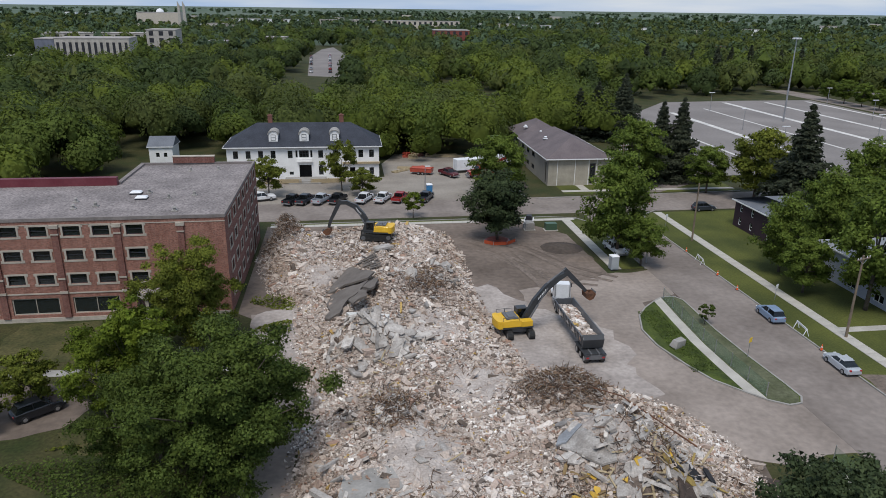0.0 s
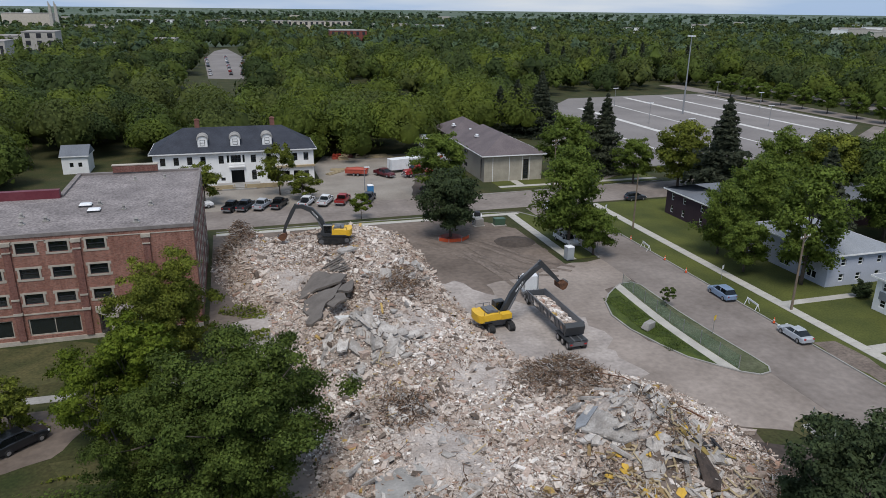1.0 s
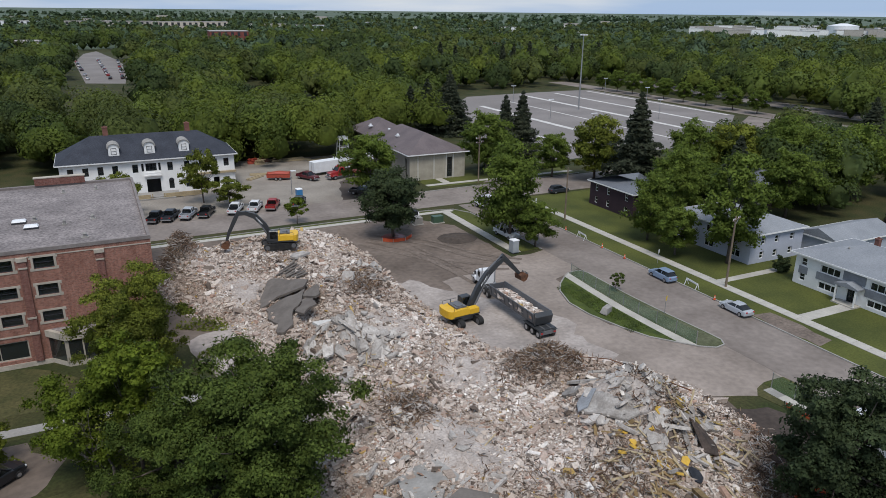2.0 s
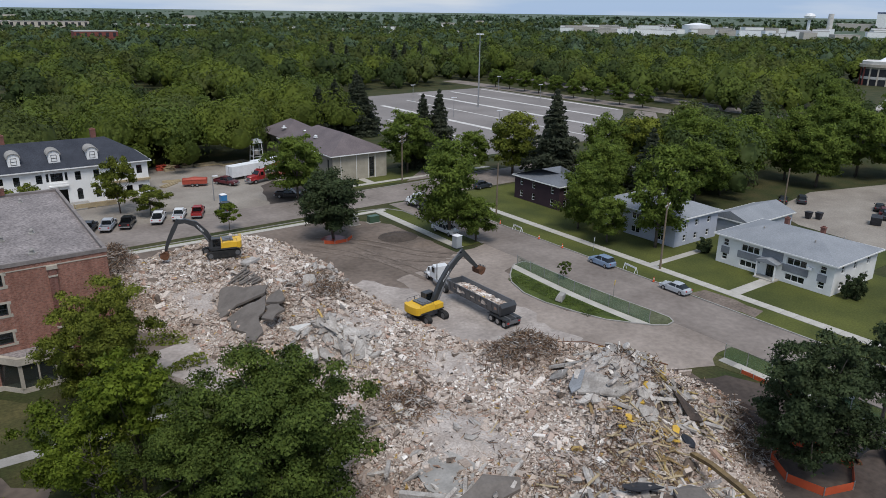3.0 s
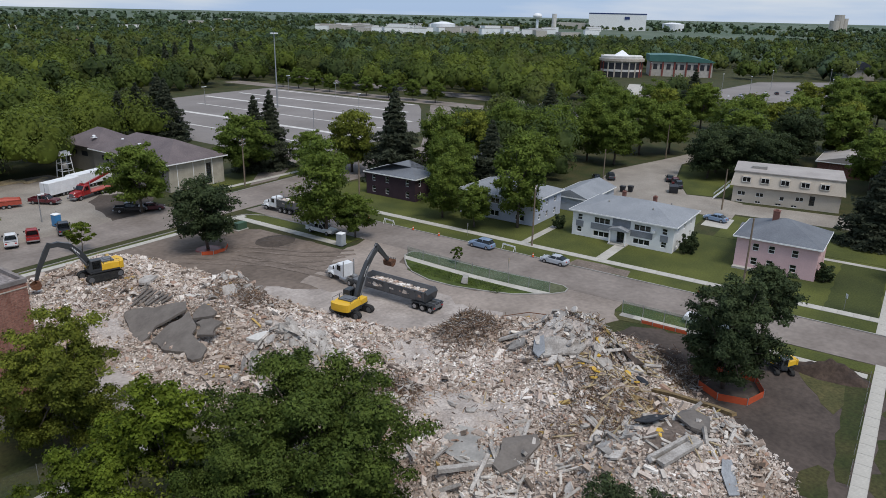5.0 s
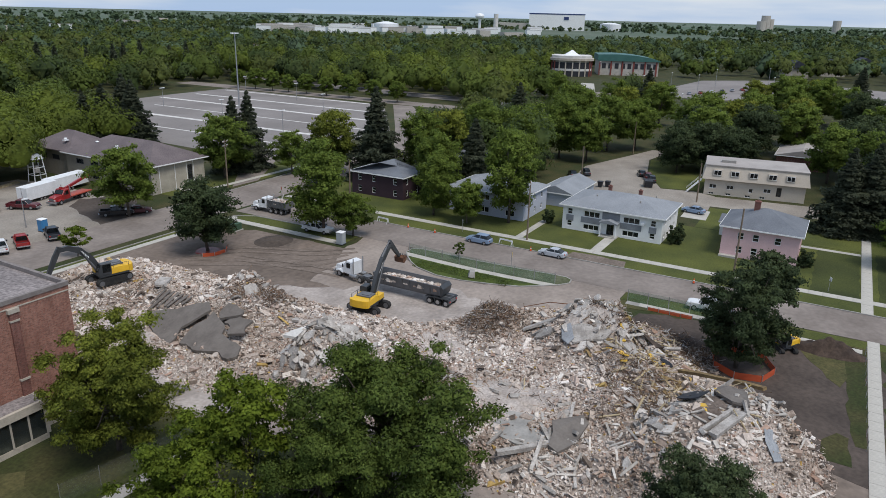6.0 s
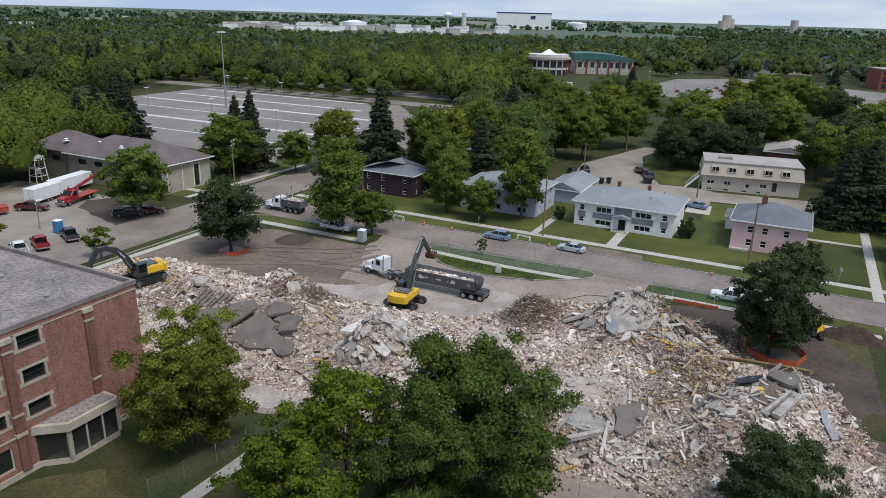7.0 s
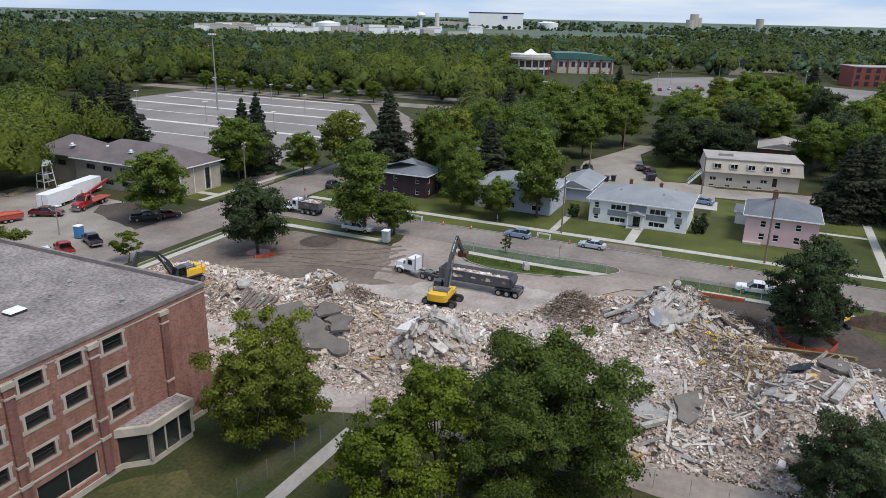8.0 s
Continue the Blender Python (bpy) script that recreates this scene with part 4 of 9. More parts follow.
def apartment_house():
    b = thing("apartment_house", "white two-storey apartment house with grey panels and grey shingle roof", "house", pose(69.3, 48.9, 0))
    w, d, h = 12.6, 18.0, 4.5
    fr = M["white_paint"]
    west = []
    for u in (0.9, 16.0):
        west += [(u, 0.7, 0.9, 1.0, fr, (1, 0)), (u, 2.9, 0.9, 1.1, fr, (1, 0))]
    for u in (4.0, 11.2):
        west += [(u, 0.5, 2.9, 0.95, fr, (0, 2)), (u, 2.85, 2.9, 1.05, fr, (0, 2))]
    west += [(8.35, 0.1, 1.3, 2.1, M["trim_dark"], (0, 1))]
    south = [(u, z, 0.95, 1.1, fr, (1, 0)) for u in (2.0, 5.5, 9.5) for z in (0.6, 2.9)]
    walls(b, w, d, h, {"all": M["white_paint"]}, {"west": west, "south": south, "north": south})
    hip_roof(b, w, d, h, 2.1, 0.6, M["grey_shingle"], "y")
    o, u, n, length = SIDES["west"](w, d)
    m = wall_matrix(o, u, n)
    for u0, u1 in ((0.7, 2.1), (3.5, 7.3), (10.7, 14.5), (15.8, 17.1)):
        g = Geo()
        g.box(u0, u1, -0.05, 0.02, 1.72, 2.8)
        part("panel", g, M["grey_panel"], b, "grey spandrel panel", m=m)
    g = Geo()
    g.box(7.4, 10.6, -0.06, 0.02, 2.95, 4.4)
    part("panel", g, M["grey_panel"], b, m=m)
    g = Geo()
    g.side([(7.3, 2.55), (10.7, 2.55), (10.7, 2.75), (9.0, 3.25), (7.3, 2.75)], -1.6, 0.0)
    porch = part("porch_roof", g, M["grey_shingle"], b, m=m)
    for u in (7.5, 10.3):
        g = Geo()
        g.box(u, u + 0.18, -1.5, -1.32, 0, 2.55)
        part("porch_post", g, M["white_paint"], b, m=m)
    g = Geo()
    g.box(7.4, 10.6, -1.7, -0.05, 0, 0.22)
    part("porch_step", g, M["concrete"], b, m=m)
    g = Geo()
    g.box(14.4, 15.0, -0.45, 0.0, 3.0, 3.4)
    part("air_conditioner", g, M["white_metal"], b, m=m)
    for x, y in ((8.0, 6.2), (8.4, 12.0)):
        chimney(b, x, y, h + 1.0, h + 2.7, 0.6)
    for x, y in ((3.6, 5), (9, 3.5), (3.8, 13)):
        vent(b, x, y, h + 1.2, 0.14, M["old_concrete"])


def pink_house():
    b = thing("pink_house", "pale pink stucco house with grey hipped roof", "house", pose(69.4, 27.6, 0))
    w, d, h = 11.0, 11.6, 5.0
    fr = M["white_paint"]
    west = [(u, z, 0.95, 1.2, fr, (1, 0)) for u in (2.4, 4.7, 8.0) for z in (0.8, 3.1)]
    south = [(u, z, 0.95, 1.2, fr, (1, 0)) for u in (2.2, 7.5) for z in (0.8, 3.1)]
    walls(b, w, d, h, {"all": M["pink_stucco"]}, {"west": west, "south": south})
    hip_roof(b, w, d, h, 2.5, 0.55, M["mid_shingle"], "y")
    chimney(b, w / 2 + 0.3, d / 2 + 1.6, h + 1.8, h + 3.6, 0.9)
    g = Geo()
    g.box(3.4, 5.2, 3.8, 6.4, h + 1.0, h + 1.75)
    part("roof_vent", g, M["grey_shingle"], b)
    g = Geo()
    g.box(-1.0, 0, 8.6, 11.6, 0, 0.35)
    part("window_well", g, M["concrete"], b)
    c = thing("shed", "small white lean-to shed with grey roof", "shed", pose(81.6, 37.2, 0))
    walls(c, 5.0, 4.0, 2.4, {"all": M["white_paint"]}, {"west": [(2.4, 1.0, 0.8, 0.8, M["trim_dark"], (0, 0))]})
    hip_roof(c, 5.0, 4.0, 2.4, 0.9, 0.3, M["mid_shingle"], "y", gable=True)


def side_house(name, label, x, y, w, d, h, siding, shingle, ridge, west, south, rise=2.2):
    b = thing(name, label, "house", pose(x, y, 0))
    walls(b, w, d, h, {"all": siding}, {"west": west, "south": south})
    hip_roof(b, w, d, h, rise, 0.5, shingle, ridge)
    return b


office_building()
apartment_house()
pink_house()
wf = M["white_paint"]
side_house("grey_house", "pale grey-blue sided house behind tall trees", 69.0, 74.6, 11.6, 16.0, 4.7, M["grey_siding"], M["grey_shingle"], "y",
           [(u, z, 1.9, 1.1, wf, (0, 1)) for u in (1.6, 6.8, 12.2) for z in (0.6, 3.0)], [(u, z, 0.9, 1.1, wf, (1, 0)) for u in (2.2, 5.2, 8.6) for z in (0.7, 3.0)])
side_house("plum_house", "dark plum sided house with white-framed windows", 69.2, 101.8, 7.6, 13.0, 4.7, M["plum_siding"], M["mid_shingle"], "x",
           [(u, z, 0.9, 1.3, wf, (1, 0)) for u in (1.6, 5.2, 10.5) for z in (0.6, 3.0)], [(u, z, 0.9, 1.3, wf, (1, 0)) for u in (1.2, 5.2) for z in (0.6, 3.0)])
side_house("plum_house", "dark plum sided house among trees", 98, 98, 10.0, 12.0, 4.4, M["plum_siding"], M["mid_shingle"], "y",
           [(u, 2.6, 0.9, 1.2, wf, (1, 0)) for u in (2.0, 8.0)], [(u, 2.6, 0.9, 1.2, wf, (1, 0)) for u in (2.0, 7.0)])


def garage():
    b = thing("garage", "long pale grey garage with low gabled roof", "garage", pose(83.5, 70.2, 0))
    w, d, h = 14.0, 7.4, 2.7
    door = [(2.4, 0.05, 2.6, 2.2, None)]
    walls(b, w, d, h, {"all": M["grey_siding"], "east": M["white_paint"]}, {"south": door})
    g = Geo()
    for k in range(4):
        g.box(2.4, 5.0, 0.12, 0.18, 0.05 + k * 0.55, 0.58 + k * 0.55)
    part("garage_door", g, M["white_paint"], b)
    hip_roof(b, w, d, h, 1.5, 0.4, M["grey_shingle"], "x", gable=True)


def beige_block():
    b = thing("beige_block", "beige flat-roofed apartment block with mansard upper storey", "building", pose(116.4, 29.4, 0, 0, 0, 9))
    w, d, h = 11.0, 20.5, 3.6
    fr = M["white_paint"]
    west = [(u, 1.5, 1.5, 0.9, fr, (0, 1)) for u in (1.0, 4.6, 12.2)] + [(u, 0.1, 1.1, 0.5, fr, (0, 1)) for u in (1.0, 4.6, 8.6, 11.6)] + [(14.8, 0.9, 1.0, 2.0, M["trim_dark"], (0, 0)), (9.2, 1.2, 0.9, 0.9, fr, (0, 0))]
    walls(b, w, d, h, {"all": M["beige_siding"]}, {"west": west})
    hs = [(u, 4.6, 1.6, 1.1, fr, (0, 1), None, -0.02) for u in (1.6, 5.2, 9.0, 12.8, 16.4)]
    g = Geo()
    g.add([(-0.7, -0.7, h), (w + 0.7, -0.7, h), (w + 0.7, d + 0.7, h), (-0.7, d + 0.7, h), (-0.1, -0.1, h + 3.0), (w + 0.1, -0.1, h + 3.0), (w + 0.1, d + 0.1, h + 3.0), (-0.1, d + 0.1, h + 3.0)],
          [(0, 3, 2, 1), (4, 5, 6, 7), (0, 1, 5, 4), (1, 2, 6, 5), (2, 3, 7, 6), (3, 0, 4, 7)])
    part("mansard", g, M["beige_siding"], b, "sloping beige mansard storey")
    o, u, n, length = SIDES["west"](w, d)
    m = wall_matrix(o + Vector((-0.62, 0, 0)), u, n)
    for x in hs:
        g = Geo()
        g.box(x[0] - 0.12, x[0] + x[2] + 0.12, -0.02, 0.6, x[1] - 0.1, x[1] + x[3] + 0.15)
        part("dormer_box", g, M["beige_siding"], b, m=m)
        window(b, m, x[0], x[1], x[2], x[3], fr, (0, 1), None, -0.10)
        # Added dark sheet in place of room shade behind the dormer pane.
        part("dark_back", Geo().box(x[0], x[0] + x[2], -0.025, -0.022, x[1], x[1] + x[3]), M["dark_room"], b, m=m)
    g = Geo()
    g.box(-0.3, w + 0.3, -0.3, d + 0.3, h + 3.0, h + 3.2)
    part("roof", g, M["membrane"], b, "flat pale membrane roof")
    g = Geo()
    g.box(3.5, 5.2, 14.5, 17.5, h + 3.2, h + 3.75)
    part("roof_hatch", g, M["old_concrete"], b)
    st = Geo()
    for k in range(10):
        st.box(-0.2 + 0.0, 1.2, d + 0.8 + k * 0.28, d + 1.08 + k * 0.28, 3.2 - k * 0.32, 3.28 - k * 0.32)
    for x in (-0.2, 1.2):
        st.beam((x, d + 0.8, 4.2), (x, d + 3.8, 1.0), 0.06, 0.06)
        st.beam((x, d + 0.8, 3.2), (x, d + 3.8, 0.0), 0.06, 0.2)
    part("outside_stair", st, M["white_paint"], b, "white timber outside stair")
    c = thing("long_house", "long low house with pale roof among trees", "house", pose(156, 27, 0))
    walls(c, 16, 12, 3.4, {"all": M["brick_dark"]}, {})
    hip_roof(c, 16, 12, 3.4, 1.6, 0.5, M["membrane"], "x", gable=True)


garage()
beige_block()
c = thing("outbuilding", "small white outbuilding with grey gabled roof", "shed", pose(-48.0, 176.7, 0))
walls(c, 5.5, 7, 4.0, {"all": M["white_paint"]}, {"south": [(1.6, 1.6, 0.8, 1.0, M["trim_dark"], (1, 0)), (3.4, 1.6, 0.8, 1.0, M["trim_dark"], (1, 0))]})
hip_roof(c, 5.5, 7, 4.0, 2.0, 0.35, M["mid_shingle"], "x", gable=True)


# ---- trees ----
rng = np.random.default_rng(7)


def leaf_cards(p, out, nrm, size, corners=4, soft=0.22):
    """Small bent leaf cards at p, facing nrm, shaded with the roundness of the bough they sit on."""
    k = len(p)
    a = np.cross(nrm, rng.normal(size=(k, 3)))
    a /= np.linalg.norm(a, axis=1)[:, None]
    b = np.cross(nrm, a)
    s = (size * (0.55 + 0.9 * rng.random(k)))[:, None]
    v = np.stack([p - a * s * 0.5, p - b * s * 0.38, p + a * s * 0.5, p + b * s * 0.38], 1)
    sh = out + soft * rng.normal(size=(k, 3))
    sh /= np.linalg.norm(sh, axis=1)[:, None]
    if corners == 3:
        v = np.stack([p - a * s * 0.55 - b * s * 0.35, p + a * s * 0.55 - b * s * 0.35, p + b * s * 0.6], 1)
    back = np.einsum("ij,ij->i", np.cross(v[:, 1] - v[:, 0], v[:, 2] - v[:, 0]), sh) < 0
    v[back] = v[back][:, ::-1]
    return v.reshape(-1, 3), np.arange(k * corners).reshape(-1, corners), np.repeat(sh, corners, 0)


def leaf_mesh(name, v, q, sh, mat):
    me = raw_mesh(name, v, q, mat, True)
    att = me.attributes.new("custom_normal", "FLOAT_VECTOR", "POINT")
    att.data.foreach_set("vector", np.ascontiguousarray(sh, np.float32).ravel())
    return me


def leaf_cloud(centres, radii, count, size, flat=0.8):
    """Leaves spread over the upper and outer sides of many small overlapping sprays."""
    pick = rng.choice(len(centres), count, p=radii ** 2 / np.sum(radii ** 2))
    d = rng.normal(size=(count, 3))
    d /= np.linalg.norm(d, axis=1)[:, None]
    d[:, 2] = np.where(d[:, 2] < -0.25, -d[:, 2] * 0.8, d[:, 2])
    lob = 1 + 0.22 * np.sin(5 * d[:, 0] + 3 * pick) * np.sin(5 * d[:, 1] + pick)
    r = radii[pick] * lob * (1 - 0.6 * rng.random(count) ** 1.5) * (1 + 0.22 * rng.normal(size=count))
    p = centres[pick] + d * r[:, None] * np.array([1, 1, flat])
    nrm = d * 0.8 + rng.normal(size=(count, 3)) * 0.5 + np.array([0, 0, 0.35])
    nrm /= np.linalg.norm(nrm, axis=1)[:, None]
    whole = p - centres.mean(0)
    whole /= np.linalg.norm(whole, axis=1)[:, None] + 1e-6
    return leaf_cards(p, d * 0.6 + whole * 0.5 + np.array([0, 0, 0.1]), nrm, size * 1.12, 3, 0.3)


def bough_set(height, radius, n, trunk=0.25, spray=(0.17, 0.30), limbs=20, uneven=0.15):
    """Centres and radii of the leaf sprays of a broad crown: limbs of uneven reach, each with sprays round its outer end."""
    z0 = height * trunk
    c, r = [], []
    a0 = rng.random() * 6.28
    for i in range(limbs):
        t = (i + 0.5) / limbs
        a = a0 + i * 2.39996 + 0.35 * rng.normal()
        k = math.sin(math.pi * (0.20 + 0.72 * t)) ** 0.75
        reach = radius * rng.uniform(0.86 - uneven, 0.84 + uneven)
        z = z0 + (height - z0) * (0.06 + 0.88 * t)
        end = np.array([reach * k * math.cos(a), reach * k * math.sin(a), z])
        root = np.array([0, 0, z0 + (z - z0) * 0.55])
        for _ in range(max(1, n // limbs)):
            br = radius * rng.uniform(*spray)
            u = 1.0 - 0.6 * rng.random() ** 1.5
            q = root + (end - root) * u + rng.normal(size=3) * radius * np.array([0.14, 0.14, 0.13])
            q[2] = min(max(q[2], z0 + br * 0.4), height - br * 0.7)
            c.append(q)
            r.append(br)
    return np.array(c), np.array(r)


def trunk_geo(height, radius, centres, r0=0.3, limbs=7):
    g = Geo()
    top = height * 0.62
    pts = [Vector((0, 0, -0.2)), Vector((rng.normal() * 0.15, rng.normal() * 0.15, height * 0.28)), Vector((rng.normal() * 0.3, rng.normal() * 0.3, top))]
    g.tube(pts[0], pts[1], r0, r0 * 0.75, 9).tube(pts[1], pts[2], r0 * 0.75, r0 * 0.3, 8)
    for i in rng.choice(len(centres), min(limbs, len(centres)), replace=False):
        c = Vector(centres[i])
        s = pts[1].lerp(pts[2], float(rng.random() * 0.7))
        mid = s.lerp(c, 0.5) + Vector((0, 0, -0.3))
        g.tube(s, mid, r0 * 0.38, r0 * 0.22, 6).tube(mid, c, r0 * 0.22, r0 * 0.07, 5)
    return g


TREE = {}


def tree_kind(key, height, radius, boughs, leaves, size, mat, trunk=0.25, r0=0.3, flat=0.8, limbs=8, spray=(0.17, 0.30), boles=20, uneven=0.15):
    c, r = bough_set(height, radius, boughs, trunk, spray, boles, uneven)
    v, q, sh = leaf_cloud(c, r, leaves, size, flat)
    TREE[key] = (leaf_mesh("crown", v, q, sh, M[mat]), mesh_of("trunk", trunk_geo(height, radius, c, r0, limbs), M["bark"], smooth=True))


def spruce_kind(key, height, radius, leaves, size):
    """A tapering conifer: whorls of drooping boughs, each a ragged spray of needles."""
    tiers = int(height / 0.9)
    u = rng.random(leaves) ** 0.6
    tier = np.floor(u * tiers)
    rad = radius * ((tier + 0.6) / tiers) ** 0.8 * (0.78 + 0.4 * np.random.default_rng(5).random(tiers + 1)[tier.astype(int)])
    boughs = 9
    which = rng.integers(0, boughs, leaves)
    reach = np.random.default_rng(6).uniform(0.65, 1.15, (tiers + 1, boughs))[tier.astype(int), which]
    a = (which + 0.37 * tier) * 2 * math.pi / boughs + tier
    out = 0.08 + 0.92 * rng.random(leaves) ** 0.7
    a = a + rng.normal(size=leaves) * 0.20 * (1.2 - 0.5 * out)
    rr = rad * reach * out
    z = height * (1 - (tier + 0.5) / tiers) + 0.7 - 0.32 * rr + 0.10 * rr * out + 0.16 * rng.normal(size=leaves)
    p = np.stack([rr * np.cos(a), rr * np.sin(a), np.maximum(z, 0.3)], 1)
    nrm = np.stack([0.35 * np.cos(a), 0.35 * np.sin(a), 1 + 0 * a], 1) + 0.45 * rng.normal(size=(leaves, 3))
    nrm /= np.linalg.norm(nrm, axis=1)[:, None]
    sh = np.stack([0.8 * np.cos(a), 0.8 * np.sin(a), 0.55 + 0 * a], 1)
    v, q, sh = leaf_cards(p, sh, nrm, size, 3, 0.3)
    g = Geo()
    g.tube((0, 0, -0.2), (0, 0, height * 0.97), radius * 0.08, 0.03, 8)
    TREE[key] = (leaf_mesh("crown", v, q, sh, M["needle"]), mesh_of("trunk", g, M["bark"]))


def plant(key, x, y, label, name="tree", scale=1.0, turn=None, group="", zs=None, z=0.0):
    crown, trunk = TREE[key]
    m = Matrix.Translation((x, y, z)) @ Matrix.Rotation(random.uniform(0, 6.28) if turn is None else turn, 4, "Z") @ Matrix.Diagonal((scale, scale, zs or scale, 1))
    t = thing(name, label, "tree", m, group)
    for part_name, me in (("trunk", trunk), ("crown", crown)):
        ob = new(part_name, me)
        ob.parent = t
    return t


tree_kind("big", 12.4, 7.9, 260, 100000, 0.17, "leaf_a", 0.12, 0.35, limbs=26, spray=(0.09, 0.17), boles=22, uneven=0.30)
tree_kind("brick_side", 13.0, 5.9, 230, 72000, 0.175, "leaf_b", 0.10, 0.3, limbs=20, spray=(0.10, 0.20), boles=26, uneven=0.2)
tree_kind("lime", 10.4, 4.7, 130, 34000, 0.17, "leaf_lime", 0.22, 0.2, limbs=24, spray=(0.12, 0.22), boles=16, uneven=0.25)
tree_kind("lime_top", 12.8, 3.2, 60, 11000, 0.20, "leaf_lime", 0.55, 0.16, limbs=14)
tree_kind("dark", 12.8, 6.3, 240, 60000, 0.185, "leaf_c", 0.17, 0.3, limbs=20, spray=(0.10, 0.19), boles=26, uneven=0.2)
tree_kind("fenced", 12.6, 4.9, 240, 48000, 0.185, "leaf_c", 0.13, 0.3, limbs=20, spray=(0.11, 0.20), boles=26, uneven=0.16)
tree_kind("street_dark", 11.8, 5.0, 190, 24000, 0.27, "leaf_c", 0.16, 0.28, limbs=12)
tree_kind("street_a", 13.5, 5.4, 130, 18000, 0.32, "leaf_street", 0.18, 0.28, limbs=12)
tree_kind("street_b", 12.5, 5.2, 130, 18000, 0.32, "leaf_b", 0.18, 0.28, limbs=12)
tree_kind("street_tall", 17.0, 5.4, 190, 20000, 0.31, "leaf_street", 0.12, 0.3, flat=1.0, limbs=12)
tree_kind("poplar", 17.0, 4.2, 140, 14000, 0.30, "leaf_street", 0.12, 0.28, flat=1.2, limbs=12)
tree_kind("small", 4.9, 2.2, 22, 3600, 0.2, "leaf_lime", 0.32, 0.09)
tree_kind("thin", 10.0, 4.4, 50, 9500, 0.28, "leaf_b", 0.22, 0.18, limbs=16)
tree_kind("sapling", 3.0, 0.9, 12, 900, 0.18, "leaf_a", 0.3, 0.05)
tree_kind("bush", 2.6, 1.15, 90, 12000, 0.11, "leaf_c", 0.0, 0.06)
def bare_tree_geo(height, r0, seed):
    """A dead tree: a trunk that forks again and again into fine bare twigs."""
    r = random.Random(seed)
    g = Geo()

    def grow(p, d, length, rad, depth):
        q = p + d * length
        g.tube(p, q, rad, rad * 0.62, 7 if depth > 3 else 4)
        if depth == 0:
            return
        for _ in range(3 if depth > 1 else 4):
            side = Vector((r.gauss(0, 1), r.gauss(0, 1), r.gauss(0, 0.5)))
            nd = (d + side.normalized() * r.uniform(0.45, 0.85) + Vector((0, 0, 0.12))).normalized()
            grow(p.lerp(q, r.uniform(0.55, 1.0)), nd, length * r.uniform(0.58, 0.8), rad * 0.55, depth - 1)

    grow(Vector((0, 0, -0.2)), Vector((0.05, 0.02, 1)).normalized(), height * 0.34, r0, 5)
    return g


def bare_tree_kind(key, height, seed):
    tips = leaf_cloud(np.array([[0, 0, height * 0.7], [1.2, 0.6, height * 0.8]]), np.array([2.4, 1.8]), 260, 0.16)
    TREE[key] = (leaf_mesh("crown", *tips, M["leaf_b"]), mesh_of("trunk", bare_tree_geo(height, 0.17, seed), M["dead_bark"], smooth=True))


bare_tree_kind("bare", 9.0, 3)
spruce_kind("spruce", 18.0, 7.4, 19000, 0.55)
spruce_kind("spruce_far", 17.0, 4.2, 2600, 1.1)
tree_kind("high_dark", 11.0, 3.3, 110, 15000, 0.21, "leaf_c", 0.42, 0.2, limbs=12, spray=(0.14, 0.26))

plant("big", -10.4, 52.0, "broad leafy green tree beside the rubble", scale=1.0, zs=1.0, turn=-2.111)
plant("big", -16.6, 53.6, "broad leafy green tree on the shaded lawn", scale=0.66, zs=0.74, turn=-0.241)
plant("brick_side", -18.0, 75.2, "yellow-green leafy tree before the brick wall", scale=0.88, zs=0.98, turn=-1.5)
plant("lime", -22.4, 60.4, "bright lime-green young tree with thin limbs", scale=0.95, turn=-0.724)
plant("lime_top", -19.0, 58.3, "slim lime-green tree with a high thin crown", turn=0.747)
plant("thin", -33.8, 60.0, "sparse shrub-like tree on the dry lawn", scale=0.62, turn=2.699)
plant("bare", -21.2, 56.6, "leafless dying tree with bare limbs", turn=0.2)
plant("thin", -31.0, 64.0, "thin sparse tree on the lawn", scale=0.6, turn=1.708)
plant("dark", -6.6, 28.8, "dark green leafy tree at the foot of the rubble", scale=0.66, zs=0.71, turn=2.413)
plant("fenced", 28.0, 30.7, "dark green tree ringed by orange safety fence")
plant("high_dark", 39.0, 29.2, "slim dark green tree with a high crown beside the verge", turn=1.0)
plant("street_dark", 24.4, 110.2, "dark green tree in a ring of red mulch", turn=-1.24)
plant("street_a", 30.4, 137.2, "dark green street tree by the gravel lot", turn=1.19)
plant("street_tall", 41.6, 100.5, "tall broad street tree beside the parked pickup", zs=1.0, turn=-1.105)
plant("street_a", 43.6, 95.6, "smaller street tree at the road corner", scale=0.6, turn=-2.88)
plant("small", 11.5, 124.6, "slim young street tree")
plant("street_a", 63.0, 146.5, "bright green tree beside the utility pole", scale=1.12, turn=-2.815)
plant("street_a", 75.6, 137.4, "green street tree on the corner", scale=0.78, turn=1.014)
plant("street_b", 82.8, 131.0, "yellow-green street tree beside the spruce", scale=1.18, turn=3.111)
for i, y in enumerate((196, 208, 222, 235, 247, 258, 268, 279, 290)):
    plant("street_a", 210.6, y, "round street tree beside the far road", scale=random.uniform(0.65, 0.8), group="street trees on the far road")
plant("spruce", 70.1, 150.3, "tall dark spruce beside the parking lot", "spruce_tree", 0.8, zs=0.95)
plant("spruce", 74.5, 149.7, "tall dark spruce beside the parking lot", "spruce_tree", 0.8, zs=1.0)
for x, y, k in ((80.5, 199.5, 0.95), (74.0, 203.5, 0.9), (84.0, 208.0, 1.0), (68.5, 204.0, 0.8)):
    plant("spruce", x, y, "tall dark spruce behind the office building", "spruce_tree", k)
